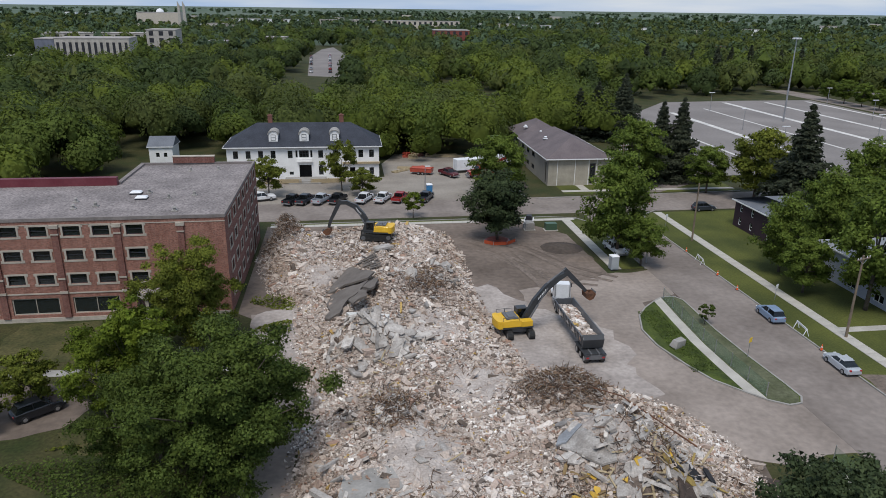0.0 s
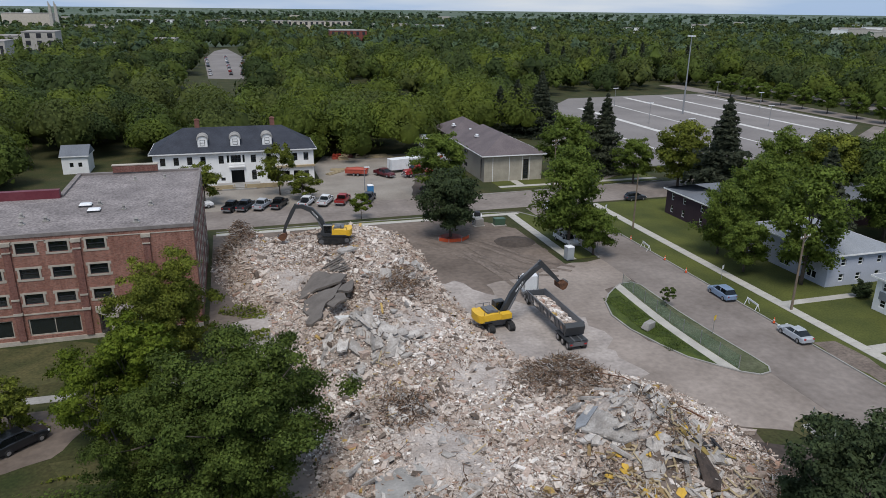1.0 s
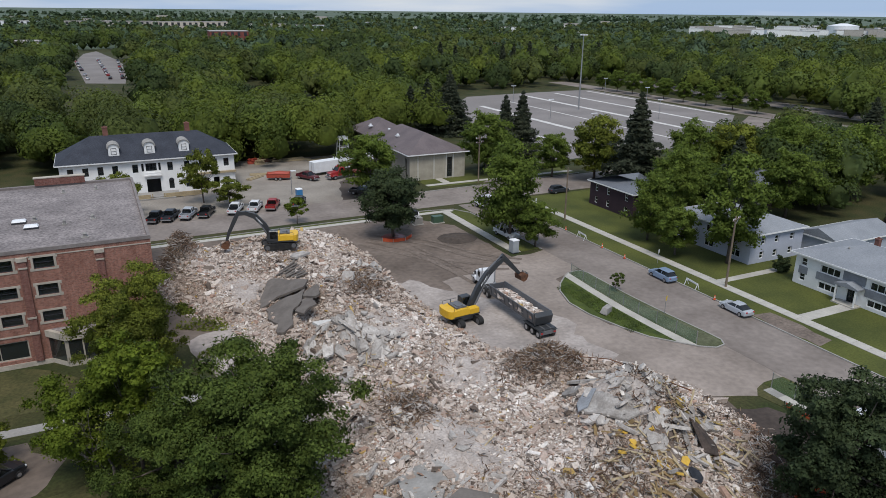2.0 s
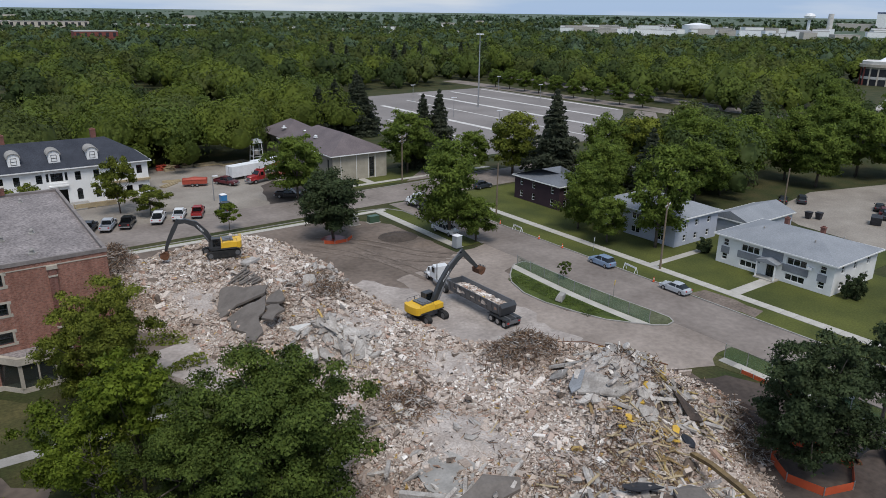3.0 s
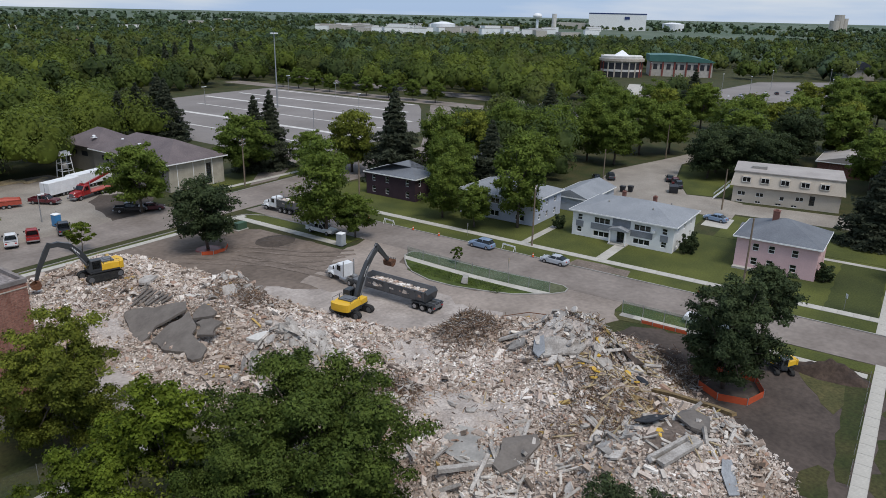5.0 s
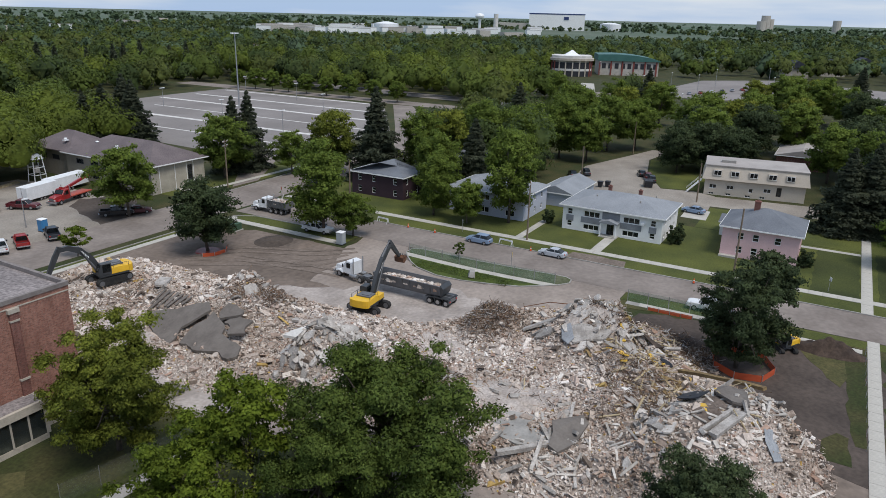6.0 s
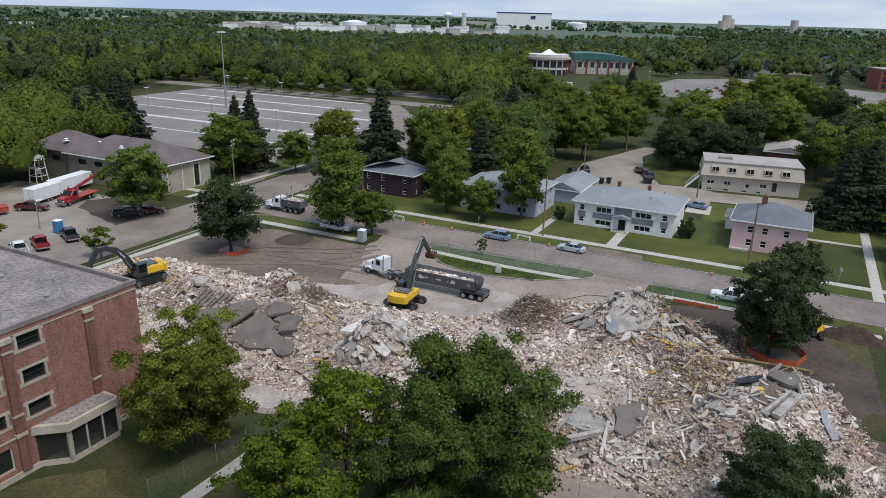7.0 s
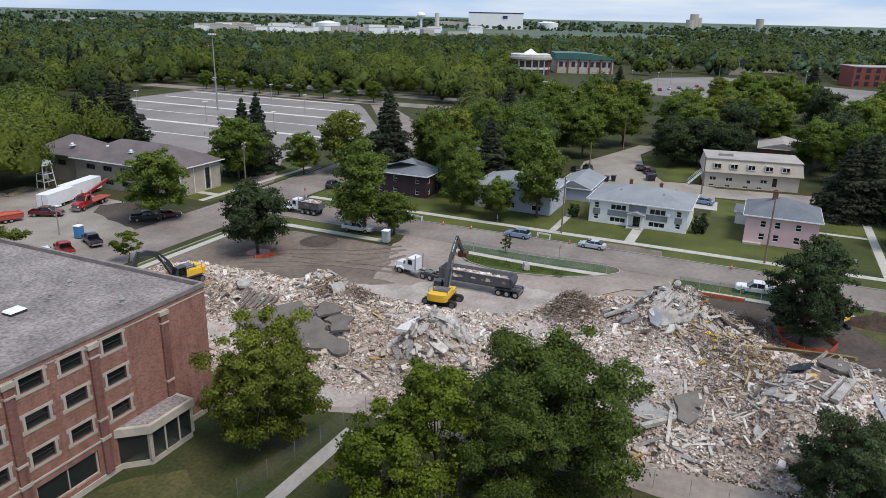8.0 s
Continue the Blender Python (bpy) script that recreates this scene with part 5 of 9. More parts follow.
plant("spruce", 83.8, 118.5, "tall dark spruce beside the cross street", "spruce_tree", 1.05, zs=1.13)
plant("street_tall", 63.4, 91.0, "leafy tree before the grey house", scale=0.72, turn=2.188)
plant("street_a", 62.0, 83.0, "leafy tree before the grey house", scale=0.62, turn=1.69)
plant("poplar", 66.6, 76.5, "tall narrow poplar before the grey house", scale=1.05)
plant("street_tall", 74.0, 97.0, "tall leafy tree between the houses", scale=0.85)
plant("thin", -1.6, 146.0, "thin tree before the white house", scale=0.85, zs=1.1)
plant("thin", -16.3, 141.8, "thin tree beside the brick building", scale=0.85)
plant("thin", 2.6, 141.0, "spreading thin tree before the white house", scale=0.8, zs=0.6)
plant("sapling", 43.3, 74.4, "small sapling on the grass island")
plant("bush", 71.0, 70.2, "round clipped evergreen bush", "bush")
plant("bush", 70.6, 47.2, "upright evergreen bush at the house corner", "bush", 0.8, zs=1.3)
plant("bush", 71.6, 46.4, "upright evergreen bush at the house corner", "bush", 0.9, zs=1.4)
plant("bush", 70.4, 26.4, "round evergreen bush beside the pink house", "bush", 1.1)
for x, y, k, s in ((96, 90, "street_a", 1.0), (108, 92, "street_tall", 0.9), (84, 102, "street_a", 0.9), (92, 112, "street_tall", 0.95), (102, 110, "street_b", 1.2), (86, 94, "spruce", 0.85), (112, 104, "street_tall", 1.0), (122, 96, "street_a", 1.2),
                   (133, 60, "street_dark", 1.0), (138, 54, "street_dark", 1.1), (141, 60, "street_dark", 1.05), (136, 47, "street_dark", 1.05), (148, 56, "street_a", 1.2), (142, 26, "street_a", 1.1), (150, 22, "street_dark", 1.2), (98, 18, "spruce", 0.9), (106, 12, "street_a", 1.1), (92, 8, "street_a", 1.0),
                   (78, 12, "street_a", 0.8), (120, 14, "street_dark", 1.2), (130, 18, "street_tall", 0.9), (126, 106, "street_dark", 1.2), (114, 99, "street_tall", 0.9), (120, 110, "street_a", 1.15), (134, 92, "street_tall", 1.0),  (64, 6, "street_a", 0.8)):
    plant(k, x, y, "tall dark spruce among the houses" if k == "spruce" else "leafy green tree behind the houses", "spruce_tree" if k == "spruce" else "tree", s, group="trees behind the houses")


for x, y, k, s in ((153, 113, "spruce", 0.95), (219, 126, "street_tall", 1.0), (256, 99, "spruce", 0.95), (309, 21, "spruce", 1.05), (133, 84, "street_a", 1.1), (152, 84, "street_a", 1.25), (160, 78, "street_a", 1.15),
                   (185, 62, "street_a", 1.25), (190, 50, "street_a", 1.3), (178, 52, "street_b", 1.2), (170, 64, "street_a", 1.2), (164, 46, "street_dark", 1.3), (176, 36, "street_a", 1.2), (198, 38, "street_b", 1.2), (158, 58, "street_dark", 1.25), (270, 48, "street_a", 1.3), (262, 57, "street_b", 1.2), (259, 33, "street_a", 1.35),
                   (248, 24, "street_a", 1.2), (276, 36, "street_b", 1.25), (240, 42, "street_a", 1.2), (230, 20, "street_dark", 1.3), (296, 46, "street_a", 1.2), (215, 84, "street_a", 1.2), (205, 98, "street_tall", 1.0), (196, 92, "street_b", 1.2), (176, 104, "street_a", 1.25), (166, 96, "street_tall", 0.95), (240, 92, "street_b", 1.1),
                   (160, 20, "street_dark", 1.3), (172, 14, "street_a", 1.3), (190, 8, "street_b", 1.3), (210, 2, "street_a", 1.3), (150, 8, "street_a", 1.2), (136, 4, "street_dark", 1.3), (118, 0, "street_a", 1.2), (104, -4, "street_b", 1.2), (88, -6, "street_a", 1.1), (96, 22, "spruce", 0.85), (230, -8, "street_dark", 1.3), (250, -16, "street_a", 1.3), (270, -6, "street_a", 1.3)):
    plant(k, x, y, "tall dark spruce before the far car park" if k == "spruce" else "leafy green tree before the far car park", "spruce_tree" if k == "spruce" else "tree", s, group="trees before the far car park")


for i in range(10):
    plant("spruce_far", 160 + i * 12.5, 372 + 6 * math.sin(i * 1.7), "dark spruce standing among leafy woods", "spruce_tree", random.uniform(0.95, 1.15), group="spruces in the woods")


# ---- woods ----
CLEAR = [(-75, -14, 60, 121), (-33, 60, 60, 177), (-58, -32, 121, 188), (40, 62, 60, 193), (62, 104, 60, 158), (57, 92, 140, 200), (92, 208, 146, 292), (198, 222, 150, 340), (60, 86, 0, 122), (86, 122, 22, 88), (116, 150, 22, 60), (122, 152, 62, 104), (322, 470, -20, 108), (304, 455, 112, 205),
         (-195, -100, 400, 490), (-30, 2, 228, 700), (40, 56, 205, 330), (140, 156, 80, 170), (150, 480, -40, 112), (60, 150, -60, 30), (160, 300, 116, 142)]


def in_clear(x, y):
    k = np.zeros(len(x), bool)
    for a, b, c, d in CLEAR:
        k |= (x > a) & (x < b) & (y > c) & (y < d)
    k |= (y > 184) & (y < 310) & (x > 71 + (y - 192) * 0.66) & (x < 222)
    t = np.clip((x - 110) * 0.84 + (y - 130) * 0.54, 0, 130)
    k |= np.hypot(x - 110 - 0.84 * t, y - 130 - 0.54 * t) < 13
    return k | (np.abs(y - 132 - 0.02 * x) < 9)


def woods(name, r0, r1, step, cards, size, mat, label, hmin, hmax, az0=-38, az1=108, keep=1.0, patch=0.0):
    n = int(2 * r1 / step) + 1
    gx, gy = np.meshgrid((np.arange(n) - n / 2) * step, (np.arange(n) - n / 2) * step)
    x, y = gx.ravel() + rng.uniform(-0.45, 0.45, n * n) * step, gy.ravel() + rng.uniform(-0.45, 0.45, n * n) * step
    r, az = np.hypot(x, y), np.degrees(np.arctan2(x, y))
    ok = (r > r0) & (r < r1) & (az > az0) & (az < az1) & (rng.random(n * n) < keep) & ~in_clear(x, y)
    if patch:
        f = np.sin(x / patch) + np.sin(y / patch * 1.3 + 1.7) + np.sin((x + y) / patch * 0.6)
        ok &= (f > -0.8) | ((az < 30) & (r < 2000))
    x, y = x[ok], y[ok]
    if isinstance(mat, tuple):
        f = np.sin(x / 37) + np.sin(y / 29 + 1.0) + np.sin((x - y) / 51)
        kind = np.clip(np.floor(rng.random(len(x)) * 4 + f * 0.35), 0, 3)
        return [grove(name, x[kind == i], y[kind == i], cards, size, mm, label, hmin, hmax) for i, mm in enumerate(mat)]
    return grove(name, x, y, cards, size, mat, label, hmin, hmax)


def round_lump(level):
    """Corners and triangles of a small octahedron, split level times and rounded."""
    v = [(1, 0, 0), (0, 1, 0), (-1, 0, 0), (0, -1, 0), (0, 0, 1), (0, 0, -1)]
    f = [(0, 1, 4), (1, 2, 4), (2, 3, 4), (3, 0, 4), (1, 0, 5), (2, 1, 5), (3, 2, 5), (0, 3, 5)]
    for _ in range(level):
        mid, out = {}, []

        def half(i, j):
            key = (min(i, j), max(i, j))
            if key not in mid:
                mid[key] = len(v)
                w = [(v[i][c] + v[j][c]) / 2 for c in range(3)]
                n = math.sqrt(sum(c * c for c in w))
                v.append(tuple(c / n for c in w))
            return mid[key]

        for a, b, c in f:
            ab, bc, ca = half(a, b), half(b, c), half(c, a)
            out += [(a, ab, ca), (ab, b, bc), (ca, bc, c), (ab, bc, ca)]
        f = out
    return np.array(v, float), np.array(f)


def grove(name, x, y, cards, size, mat, label, hmin, hmax):
    """Crowns of many leaf cards on rounded boughs at the given places, as one mesh."""
    k = len(x)
    h = rng.uniform(hmin, hmax, k)
    rad = h * rng.uniform(0.46, 0.72, k)
    nb = 13 if cards > 150 else 8 if cards > 40 else 3
    b = rng.normal(size=(k, nb, 3))
    b /= np.linalg.norm(b, axis=2)[..., None]
    b[..., 2] = np.abs(b[..., 2]) * 1.2 - 0.25
    b *= rng.uniform(0.45, 0.72, (k, nb, 1))
    b[:, 0] = (0, 0, 0.55)
    br = rng.uniform(0.36, 0.56, (k, nb))
    pick = rng.integers(0, nb, (k, cards))
    row = np.arange(k)[:, None]
    bc, bs = b[row, pick], br[row, pick]
    d = rng.normal(size=(k, cards, 3))
    d /= np.linalg.norm(d, axis=2)[..., None]
    d = d + 0.8 * bc
    d /= np.linalg.norm(d, axis=2)[..., None]
    d[..., 2] = np.where(d[..., 2] < -0.3, -d[..., 2], d[..., 2])
    p = (bc + d * (bs * (0.80 + 0.26 * rng.random((k, cards))))[..., None]) * rad[:, None, None] * np.array([1, 1, 1.05])
    p[..., 0] += x[:, None]
    p[..., 1] += y[:, None]
    p[..., 2] += (h - rad)[:, None]
    sh = (d * 0.5 + bc * 0.85 + np.array([0, 0, 0.05])).reshape(-1, 3)
    p, d = p.reshape(-1, 3), d.reshape(-1, 3)
    nrm = d + rng.normal(size=p.shape) * 0.22
    nrm /= np.linalg.norm(nrm, axis=1)[:, None]
    v, q, sh = leaf_cards(p, sh, nrm, size, 3, 0.14)
    # the dense inner foliage of each bough
    cv, cf = round_lump(1 if cards > 1000 else 0)
    wob = 1 + 0.10 * rng.normal(size=(k, nb, len(cv), 1))
    core = (b[:, :, None] + cv * (br * (0.55 if cards > 1000 else 0.66))[..., None, None] * wob) * rad[:, None, None, None] * np.array([1, 1, 1.05])
    core[..., 0] += x[:, None, None]
    core[..., 1] += y[:, None, None]
    core[..., 2] += (h - rad)[:, None, None]
    cn = cv * 0.5 + b[:, :, None] * 0.85 + np.array([0, 0, 0.05])
    cn = (cn / np.linalg.norm(cn, axis=-1)[..., None]).reshape(-1, 3)
    cq = (cf[None] + len(cv) * np.arange(k * nb)[:, None, None]).reshape(-1, 3) + len(v)
    v, q, sh = np.concatenate([v, core.reshape(-1, 3)]), np.concatenate([q, cq]), np.concatenate([sh, cn])
    ob = new(name, leaf_mesh(name, v, q, sh, M[mat]))
    return tagged(ob, label, "woods", kind="stuff")


KINDS = ("wood_dark", "wood_near", "wood_olive", "wood_light")
woods("woods", 120, 250, 10.0, 2000, 0.60, KINDS, "dense green leafy woods behind the site", 10, 16)
woods("woods", 250, 480, 13.0, 470, 1.0, KINDS, "dense green leafy woods behind the parking lot", 10, 17)
# From here outwards some crowns use the haze-tinted foliage colour.
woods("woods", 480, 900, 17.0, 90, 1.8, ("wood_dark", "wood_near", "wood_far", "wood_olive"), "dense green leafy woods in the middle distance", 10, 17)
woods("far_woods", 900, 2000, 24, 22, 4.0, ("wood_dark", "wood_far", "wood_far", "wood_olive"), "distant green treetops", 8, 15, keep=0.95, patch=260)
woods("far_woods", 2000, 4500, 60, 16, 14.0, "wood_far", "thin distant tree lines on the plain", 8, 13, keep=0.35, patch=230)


def undergrowth(name, x0, x1, y0, y1, count, size, hmax, mat, label, keep):
    """Low weeds and brush as leaf cards in drifts."""
    x, y = rng.uniform(x0, x1, count), rng.uniform(y0, y1, count)
    f = np.sin(x * 0.5 + 1.3 * np.sin(y * 0.37)) + np.sin(y * 0.61 + x * 0.23)
    ok = f > keep
    x, y, f = x[ok], y[ok], f[ok]
    k = len(x)
    z = rng.random(k) ** 1.3 * hmax * np.clip((f - keep) * 0.9, 0.15, 1.0)
    nrm = rng.normal(size=(k, 3)) * 0.5 + np.array([0, 0, 1.0])
    nrm /= np.linalg.norm(nrm, axis=1)[:, None]
    v, q, sh = leaf_cards(np.stack([x, y, z + 0.05], 1), nrm, nrm, size)
    return tagged(new(name, leaf_mesh(name, v, q, sh, M[mat])), label, "undergrowth", kind="stuff")


undergrowth("undergrowth", -40, -11, 38, 54, 24000, 0.22, 1.0, "leaf_a", "rank weeds and brush on the shaded bank", -0.5)
undergrowth("undergrowth", -34, -16, 56, 66, 6000, 0.3, 1.6, "leaf_b", "straggling shrubs by the parked cars", 0.5)
undergrowth("undergrowth", -13.5, -7.5, 78, 88, 2200, 0.3, 0.9, "leaf_b", "weeds at the corner of the brick building", 0.3)
undergrowth("undergrowth", 36.2, 39.0, 63, 79, 4000, 0.16, 0.3, "leaf_a", "long grass on the traffic island", -2.5)

# ---- rubble ----
OUTLINE = [(-5.4, 44), (-5.4, 54.4), (-5, 62), (-5.6, 66), (-6.6, 74), (-7, 85), (-10.6, 90), (-13.6, 100), (-13.4, 113), (-4.4, 116), (3, 118.6), (9.6, 119), (15.8, 115), (16.8, 101), (16.0, 88),
           (16.6, 82), (17.6, 74), (18.6, 66), (25, 61.5), (31, 56.5), (33.2, 50), (33.4, 44), (32.6, 38.6), (29.6, 35.4), (25.4, 33.0), (22.0, 28.8), (19.0, 25.2), (16.4, 22.4), (9, 20.2), (1, 21.0), (-3.0, 24.8), (-4.4, 31.7), (-4.9, 38)]
MOUNDS = [(8, 109, 0.9, 5, 4), (4, 96, 2.1, 4, 5), (4.2, 84, 1.7, 2.4, 5.5), (12, 89, 2.5, 3.5, 4), (7.5, 82, 1.9, 4, 4), (1.2, 68.5, 4.0, 3.4, 2.8), (5, 67, 1.2, 3, 3), (20, 57.5, 2.3, 3.6, 2.4), (21, 46.5, 4.6, 3.6, 3.4),
          (22.5, 43, 3.0, 2.4, 2.4), (7, 38.5, 1.4, 3.2, 2.4), (16.2, 37.8, 1.7, 3.0, 2.2), (16.2, 41.5, 1.1, 3.0, 2.4), (16, 46, 1.0, 2.4, 2.4), (3, 56, 1.3, 3.4, 3.4), (9, 64.5, 1.7, 3.0, 2.6), (18, 49.6, 1.0, 2.2, 2.2), (4, 109, 0.8, 3, 3), (8, 43, 0.8, 6, 5), (-10, 108, 2.6, 2.8, 6)]


def outline_distance(x, y):
    p = np.array(OUTLINE)
    q = np.roll(p, -1, 0)
    best = np.full(x.shape, 1e9)
    inside = np.zeros(x.shape, bool)
    for (ax, ay), (bx, by) in zip(p, q):
        t = np.clip(((x - ax) * (bx - ax) + (y - ay) * (by - ay)) / ((bx - ax) ** 2 + (by - ay) ** 2), 0, 1)
        best = np.minimum(best, np.hypot(x - ax - t * (bx - ax), y - ay - t * (by - ay)))
        inside ^= ((ay > y) != (by > y)) & (x < (bx - ax) * (y - ay) / (by - ay + 1e-12) + ax)
    return np.where(inside, best, -best)


def lumps(x, y, s, seed):
    """Smooth uneven ground from a few crossed waves."""
    k = np.random.default_rng(seed).uniform(-1, 1, (7, 3))
    return sum(np.sin((x * a + y * b) / s * 2.4 + c * 9) for a, b, c in k) / 7


def roof_height(x, y):
    """The sloping plane on which the fallen roof lies, low towards the brick building."""
    return 2.9 + 0.45 * np.asarray(x, float) - 0.08 * (np.asarray(y, float) - 84.0)


def heap(x, y):
    x, y = np.asarray(x, float), np.asarray(y, float)
    d = outline_distance(x, y)
    e = np.clip(d / 4.5, 0, 1)
    h = 1.75 * e * e * (3 - 2 * e)
    rim = np.clip(d / 2.5, 0, 1)
    for cx, cy, a, sx, sy in MOUNDS:
        h = h + rim * a * np.exp(-((x - cx) / sx) ** 2 - ((y - cy) / sy) ** 2)
    u, v = (x - 6.8) * 0.9 - (y - 29.5) * 0.43, (x - 6.8) * 0.43 + (y - 29.5) * 0.9
    h = h + rim * 3.8 * np.exp(-((u / 9.6) ** 2 + (v / 5.4) ** 2) ** 2)
    h = h + rim * (0.55 * lumps(x, y, 3.2, 3) + 0.3 * lumps(x, y, 1.2, 4))
    t = np.clip(((x + 1.4) * 2.2 + (y - 78.5) * 12.0) / 148.84, 0, 1)
    near = np.hypot(x + 1.4 - 2.2 * t, y - 78.5 - 12.0 * t)
    h = np.where(near < 5.2, np.minimum(h, roof_height(x, y) - 0.4 + np.clip(near - 3.0, 0, 9) * 1.3), h)
    return np.where(d > -0.5, np.maximum(h, 0.0), -0.3) - np.where(d > 0, 0.0, 0.1)


def rubble_bed():
    st = 0.5
    gx, gy = np.meshgrid(np.arange(-16, 36, st), np.arange(19, 122, st))
    z = heap(gx, gy)
    ny, nx = gx.shape
    i = np.arange(ny * nx).reshape(ny, nx)
    q = np.stack([i[:-1, :-1], i[:-1, 1:], i[1:, 1:], i[1:, :-1]], -1).reshape(-1, 4)
    q = q[(z.ravel()[q] > -0.05).any(1)]
    ob = new("rubble_heap", raw_mesh("rubble_heap", np.stack([gx, gy, z], -1).reshape(-1, 3), q, M["rubble_bed"], True))
    return tagged(ob, "heap of crushed masonry, dust and plaster from a demolished building", "rubble", kind="stuff")


def chunks(name, count, smin, smax, mat, label, where=None, power=2.2, long=1.0, lift=0.15, wedge=False):
    """Broken lumps, each a skewed block, lying on the heap."""
    x, y = rng.uniform(-15, 34, count * 4), rng.uniform(20, 120, count * 4)
    d = outline_distance(x, y)
    ok = d > rng.uniform(-0.9, 0.6, len(d))
    if where is not None:
        ok &= where(x, y)
    x, y = x[ok][:count], y[ok][:count]
    k = len(x)
    s = smin + (smax - smin) * rng.random(k) ** power
    z = np.maximum(heap(x, y), 0.0) + s * lift
    dims = s[:, None] * np.stack([rng.uniform(0.7, 1.5, k) * (1 + (long - 1) * rng.random(k)), rng.uniform(0.5, 1.0, k), rng.uniform(0.25, 0.65, k)], 1) / 2
    corner = np.array([(a, b, c) for c in (-1, 1) for a, b in ((-1, -1), (1, -1), (1, 1), (-1, 1))], float)
    v = corner[None] * dims[:, None] * (1 + 0.28 * rng.uniform(-1, 1, (k, 8, 3)))
    yaw, tilt, roll = rng.random(k) * 6.283, rng.normal(size=k) * 0.45, rng.normal(size=k) * 0.45
    cy, sy, ct, stt, cr, sr = np.cos(yaw), np.sin(yaw), np.cos(tilt), np.sin(tilt), np.cos(roll), np.sin(roll)
    o = np.zeros(k)
    R = np.stack([np.stack([cy, -sy, o], 1), np.stack([sy, cy, o], 1), np.stack([o, o, o + 1], 1)], 1) @ np.stack([np.stack([ct, o, stt], 1), np.stack([o, o + 1, o], 1), np.stack([-stt, o, ct], 1)], 1) @ np.stack([np.stack([o + 1, o, o], 1), np.stack([o, cr, -sr], 1), np.stack([o, sr, cr], 1)], 1)
    v = np.einsum("kij,knj->kni", R, v) + np.stack([x, y, z], 1)[:, None]
    if wedge == "chip":
        v = v[:, [0, 1, 6, 7]]
        f = np.array([(0, 1, 2), (0, 2, 3), (0, 3, 1), (1, 3, 2)])
        return tagged(new(name, raw_mesh(name, v.reshape(-1, 3), (f[None] + 4 * np.arange(k)[:, None, None]).reshape(-1, 3), M[mat])), label, "rubble", kind="stuff")
    if wedge:
        v = v[:, [0, 1, 2, 4, 5, 6]]
        f = np.array([(0, 1, 4, 3), (1, 2, 5, 4), (2, 0, 3, 5), (3, 4, 5, 5)])
        q = f[None] + 6 * np.arange(k)[:, None, None]
        me = bpy.data.meshes.new(name)
        me.vertices.add(k * 6)
        me.vertices.foreach_set("co", v.reshape(-1).astype(np.float32))
        loops = np.concatenate([q[:, :3].reshape(k, 12), q[:, 3, :3]], 1)
        me.loops.add(k * 15)
        me.loops.foreach_set("vertex_index", loops.ravel().astype(np.int32))
        me.polygons.add(k * 4)
        me.polygons.foreach_set("loop_start", (15 * np.arange(k)[:, None] + np.array([0, 4, 8, 12])).ravel().astype(np.int32))
        me.update(calc_edges=True)
        me.polygons.foreach_set("use_smooth", [False] * (k * 4))
        me.materials.append(M[mat])
        return tagged(new(name, me), label, "rubble", kind="stuff")
    f = np.array([(4, 5, 6, 7), (0, 1, 5, 4), (1, 2, 6, 5), (2, 3, 7, 6), (3, 0, 4, 7)])
    q = (f[None] + 8 * np.arange(k)[:, None, None]).reshape(-1, 4)
    ob = new(name, raw_mesh(name, v.reshape(-1, 3), q, M[mat]))
    return tagged(ob, label, "rubble", kind="stuff")


rubble_bed()


def dust_drift(cx, cy, rx, ry, lift, label, seed, mat="plaster_dust"):
    """A smooth drift of crushed plaster dust lying on the heap, thinning out at an uneven rim."""
    n = 57
    gx, gy = np.meshgrid(np.linspace(-1.15, 1.15, n), np.linspace(-1.15, 1.15, n))
    x, y = cx + gx * rx, cy + gy * ry
    r = np.hypot(gx, gy) + 0.22 * lumps(x, y, 1.4, seed) + 0.14 * lumps(x, y, 0.5, seed + 1)
    z = heap(x, y) + lift * np.clip(1.6 * (1 - r), -1.5, 1) + 0.03 * lumps(x, y, 0.4, seed + 2)
    i = np.arange(n * n).reshape(n, n)
    q = np.stack([i[:-1, :-1], i[:-1, 1:], i[1:, 1:], i[1:, :-1]], -1).reshape(-1, 4)
    q = q[(r.ravel()[q] < 1.1).all(1)]
    return tagged(new("dust_drift", raw_mesh("dust_drift", np.stack([x, y, z], -1).reshape(-1, 3), q, M[mat], True)), label, "dust", kind="stuff")


dust_drift(5.0, 48.6, 4.6, 6.0, 0.26, "pale drift of crushed plaster dust on the heap", 31)
dust_drift(12.0, 60.0, 4.0, 4.0, 0.2, "thin drift of dust between lumps of rubble", 41)
dust_drift(-4.0, 92.0, 3.4, 6.0, 0.2, "pinkish brick dust at the foot of the heap", 51)
dust_drift(9.0, 74.0, 4.0, 5.0, 0.18, "thin drift of dust near the digger", 61)
dust_drift(6.4, 30.4, 3.6, 1.9, 0.42, "brown earth and mortar on top of the heap", 71, "brown_dirt")
dust_drift(20.4, 40.2, 1.8, 2.6, 0.3, "brown earth on the slope of the heap", 81, "brown_dirt")
chunks("rubble_pieces", 74000, 0.10, 0.40, "rubble", "countless broken bricks, plaster and concrete lumps", power=2.0, wedge=True)
chunks("rubble_chips", 95000, 0.08, 0.24, "rubble", "countless small sharp chips of brick and plaster", power=1.5, wedge="chip")
chunks("rubble_blocks", 4200, 0.25, 0.75, "rubble", "larger broken concrete and masonry blocks", power=2.6, long=1.8)


# ---- broken slabs, beams and scrap on the heap ----
heap_ob = bpy.data.objects["rubble_heap"]


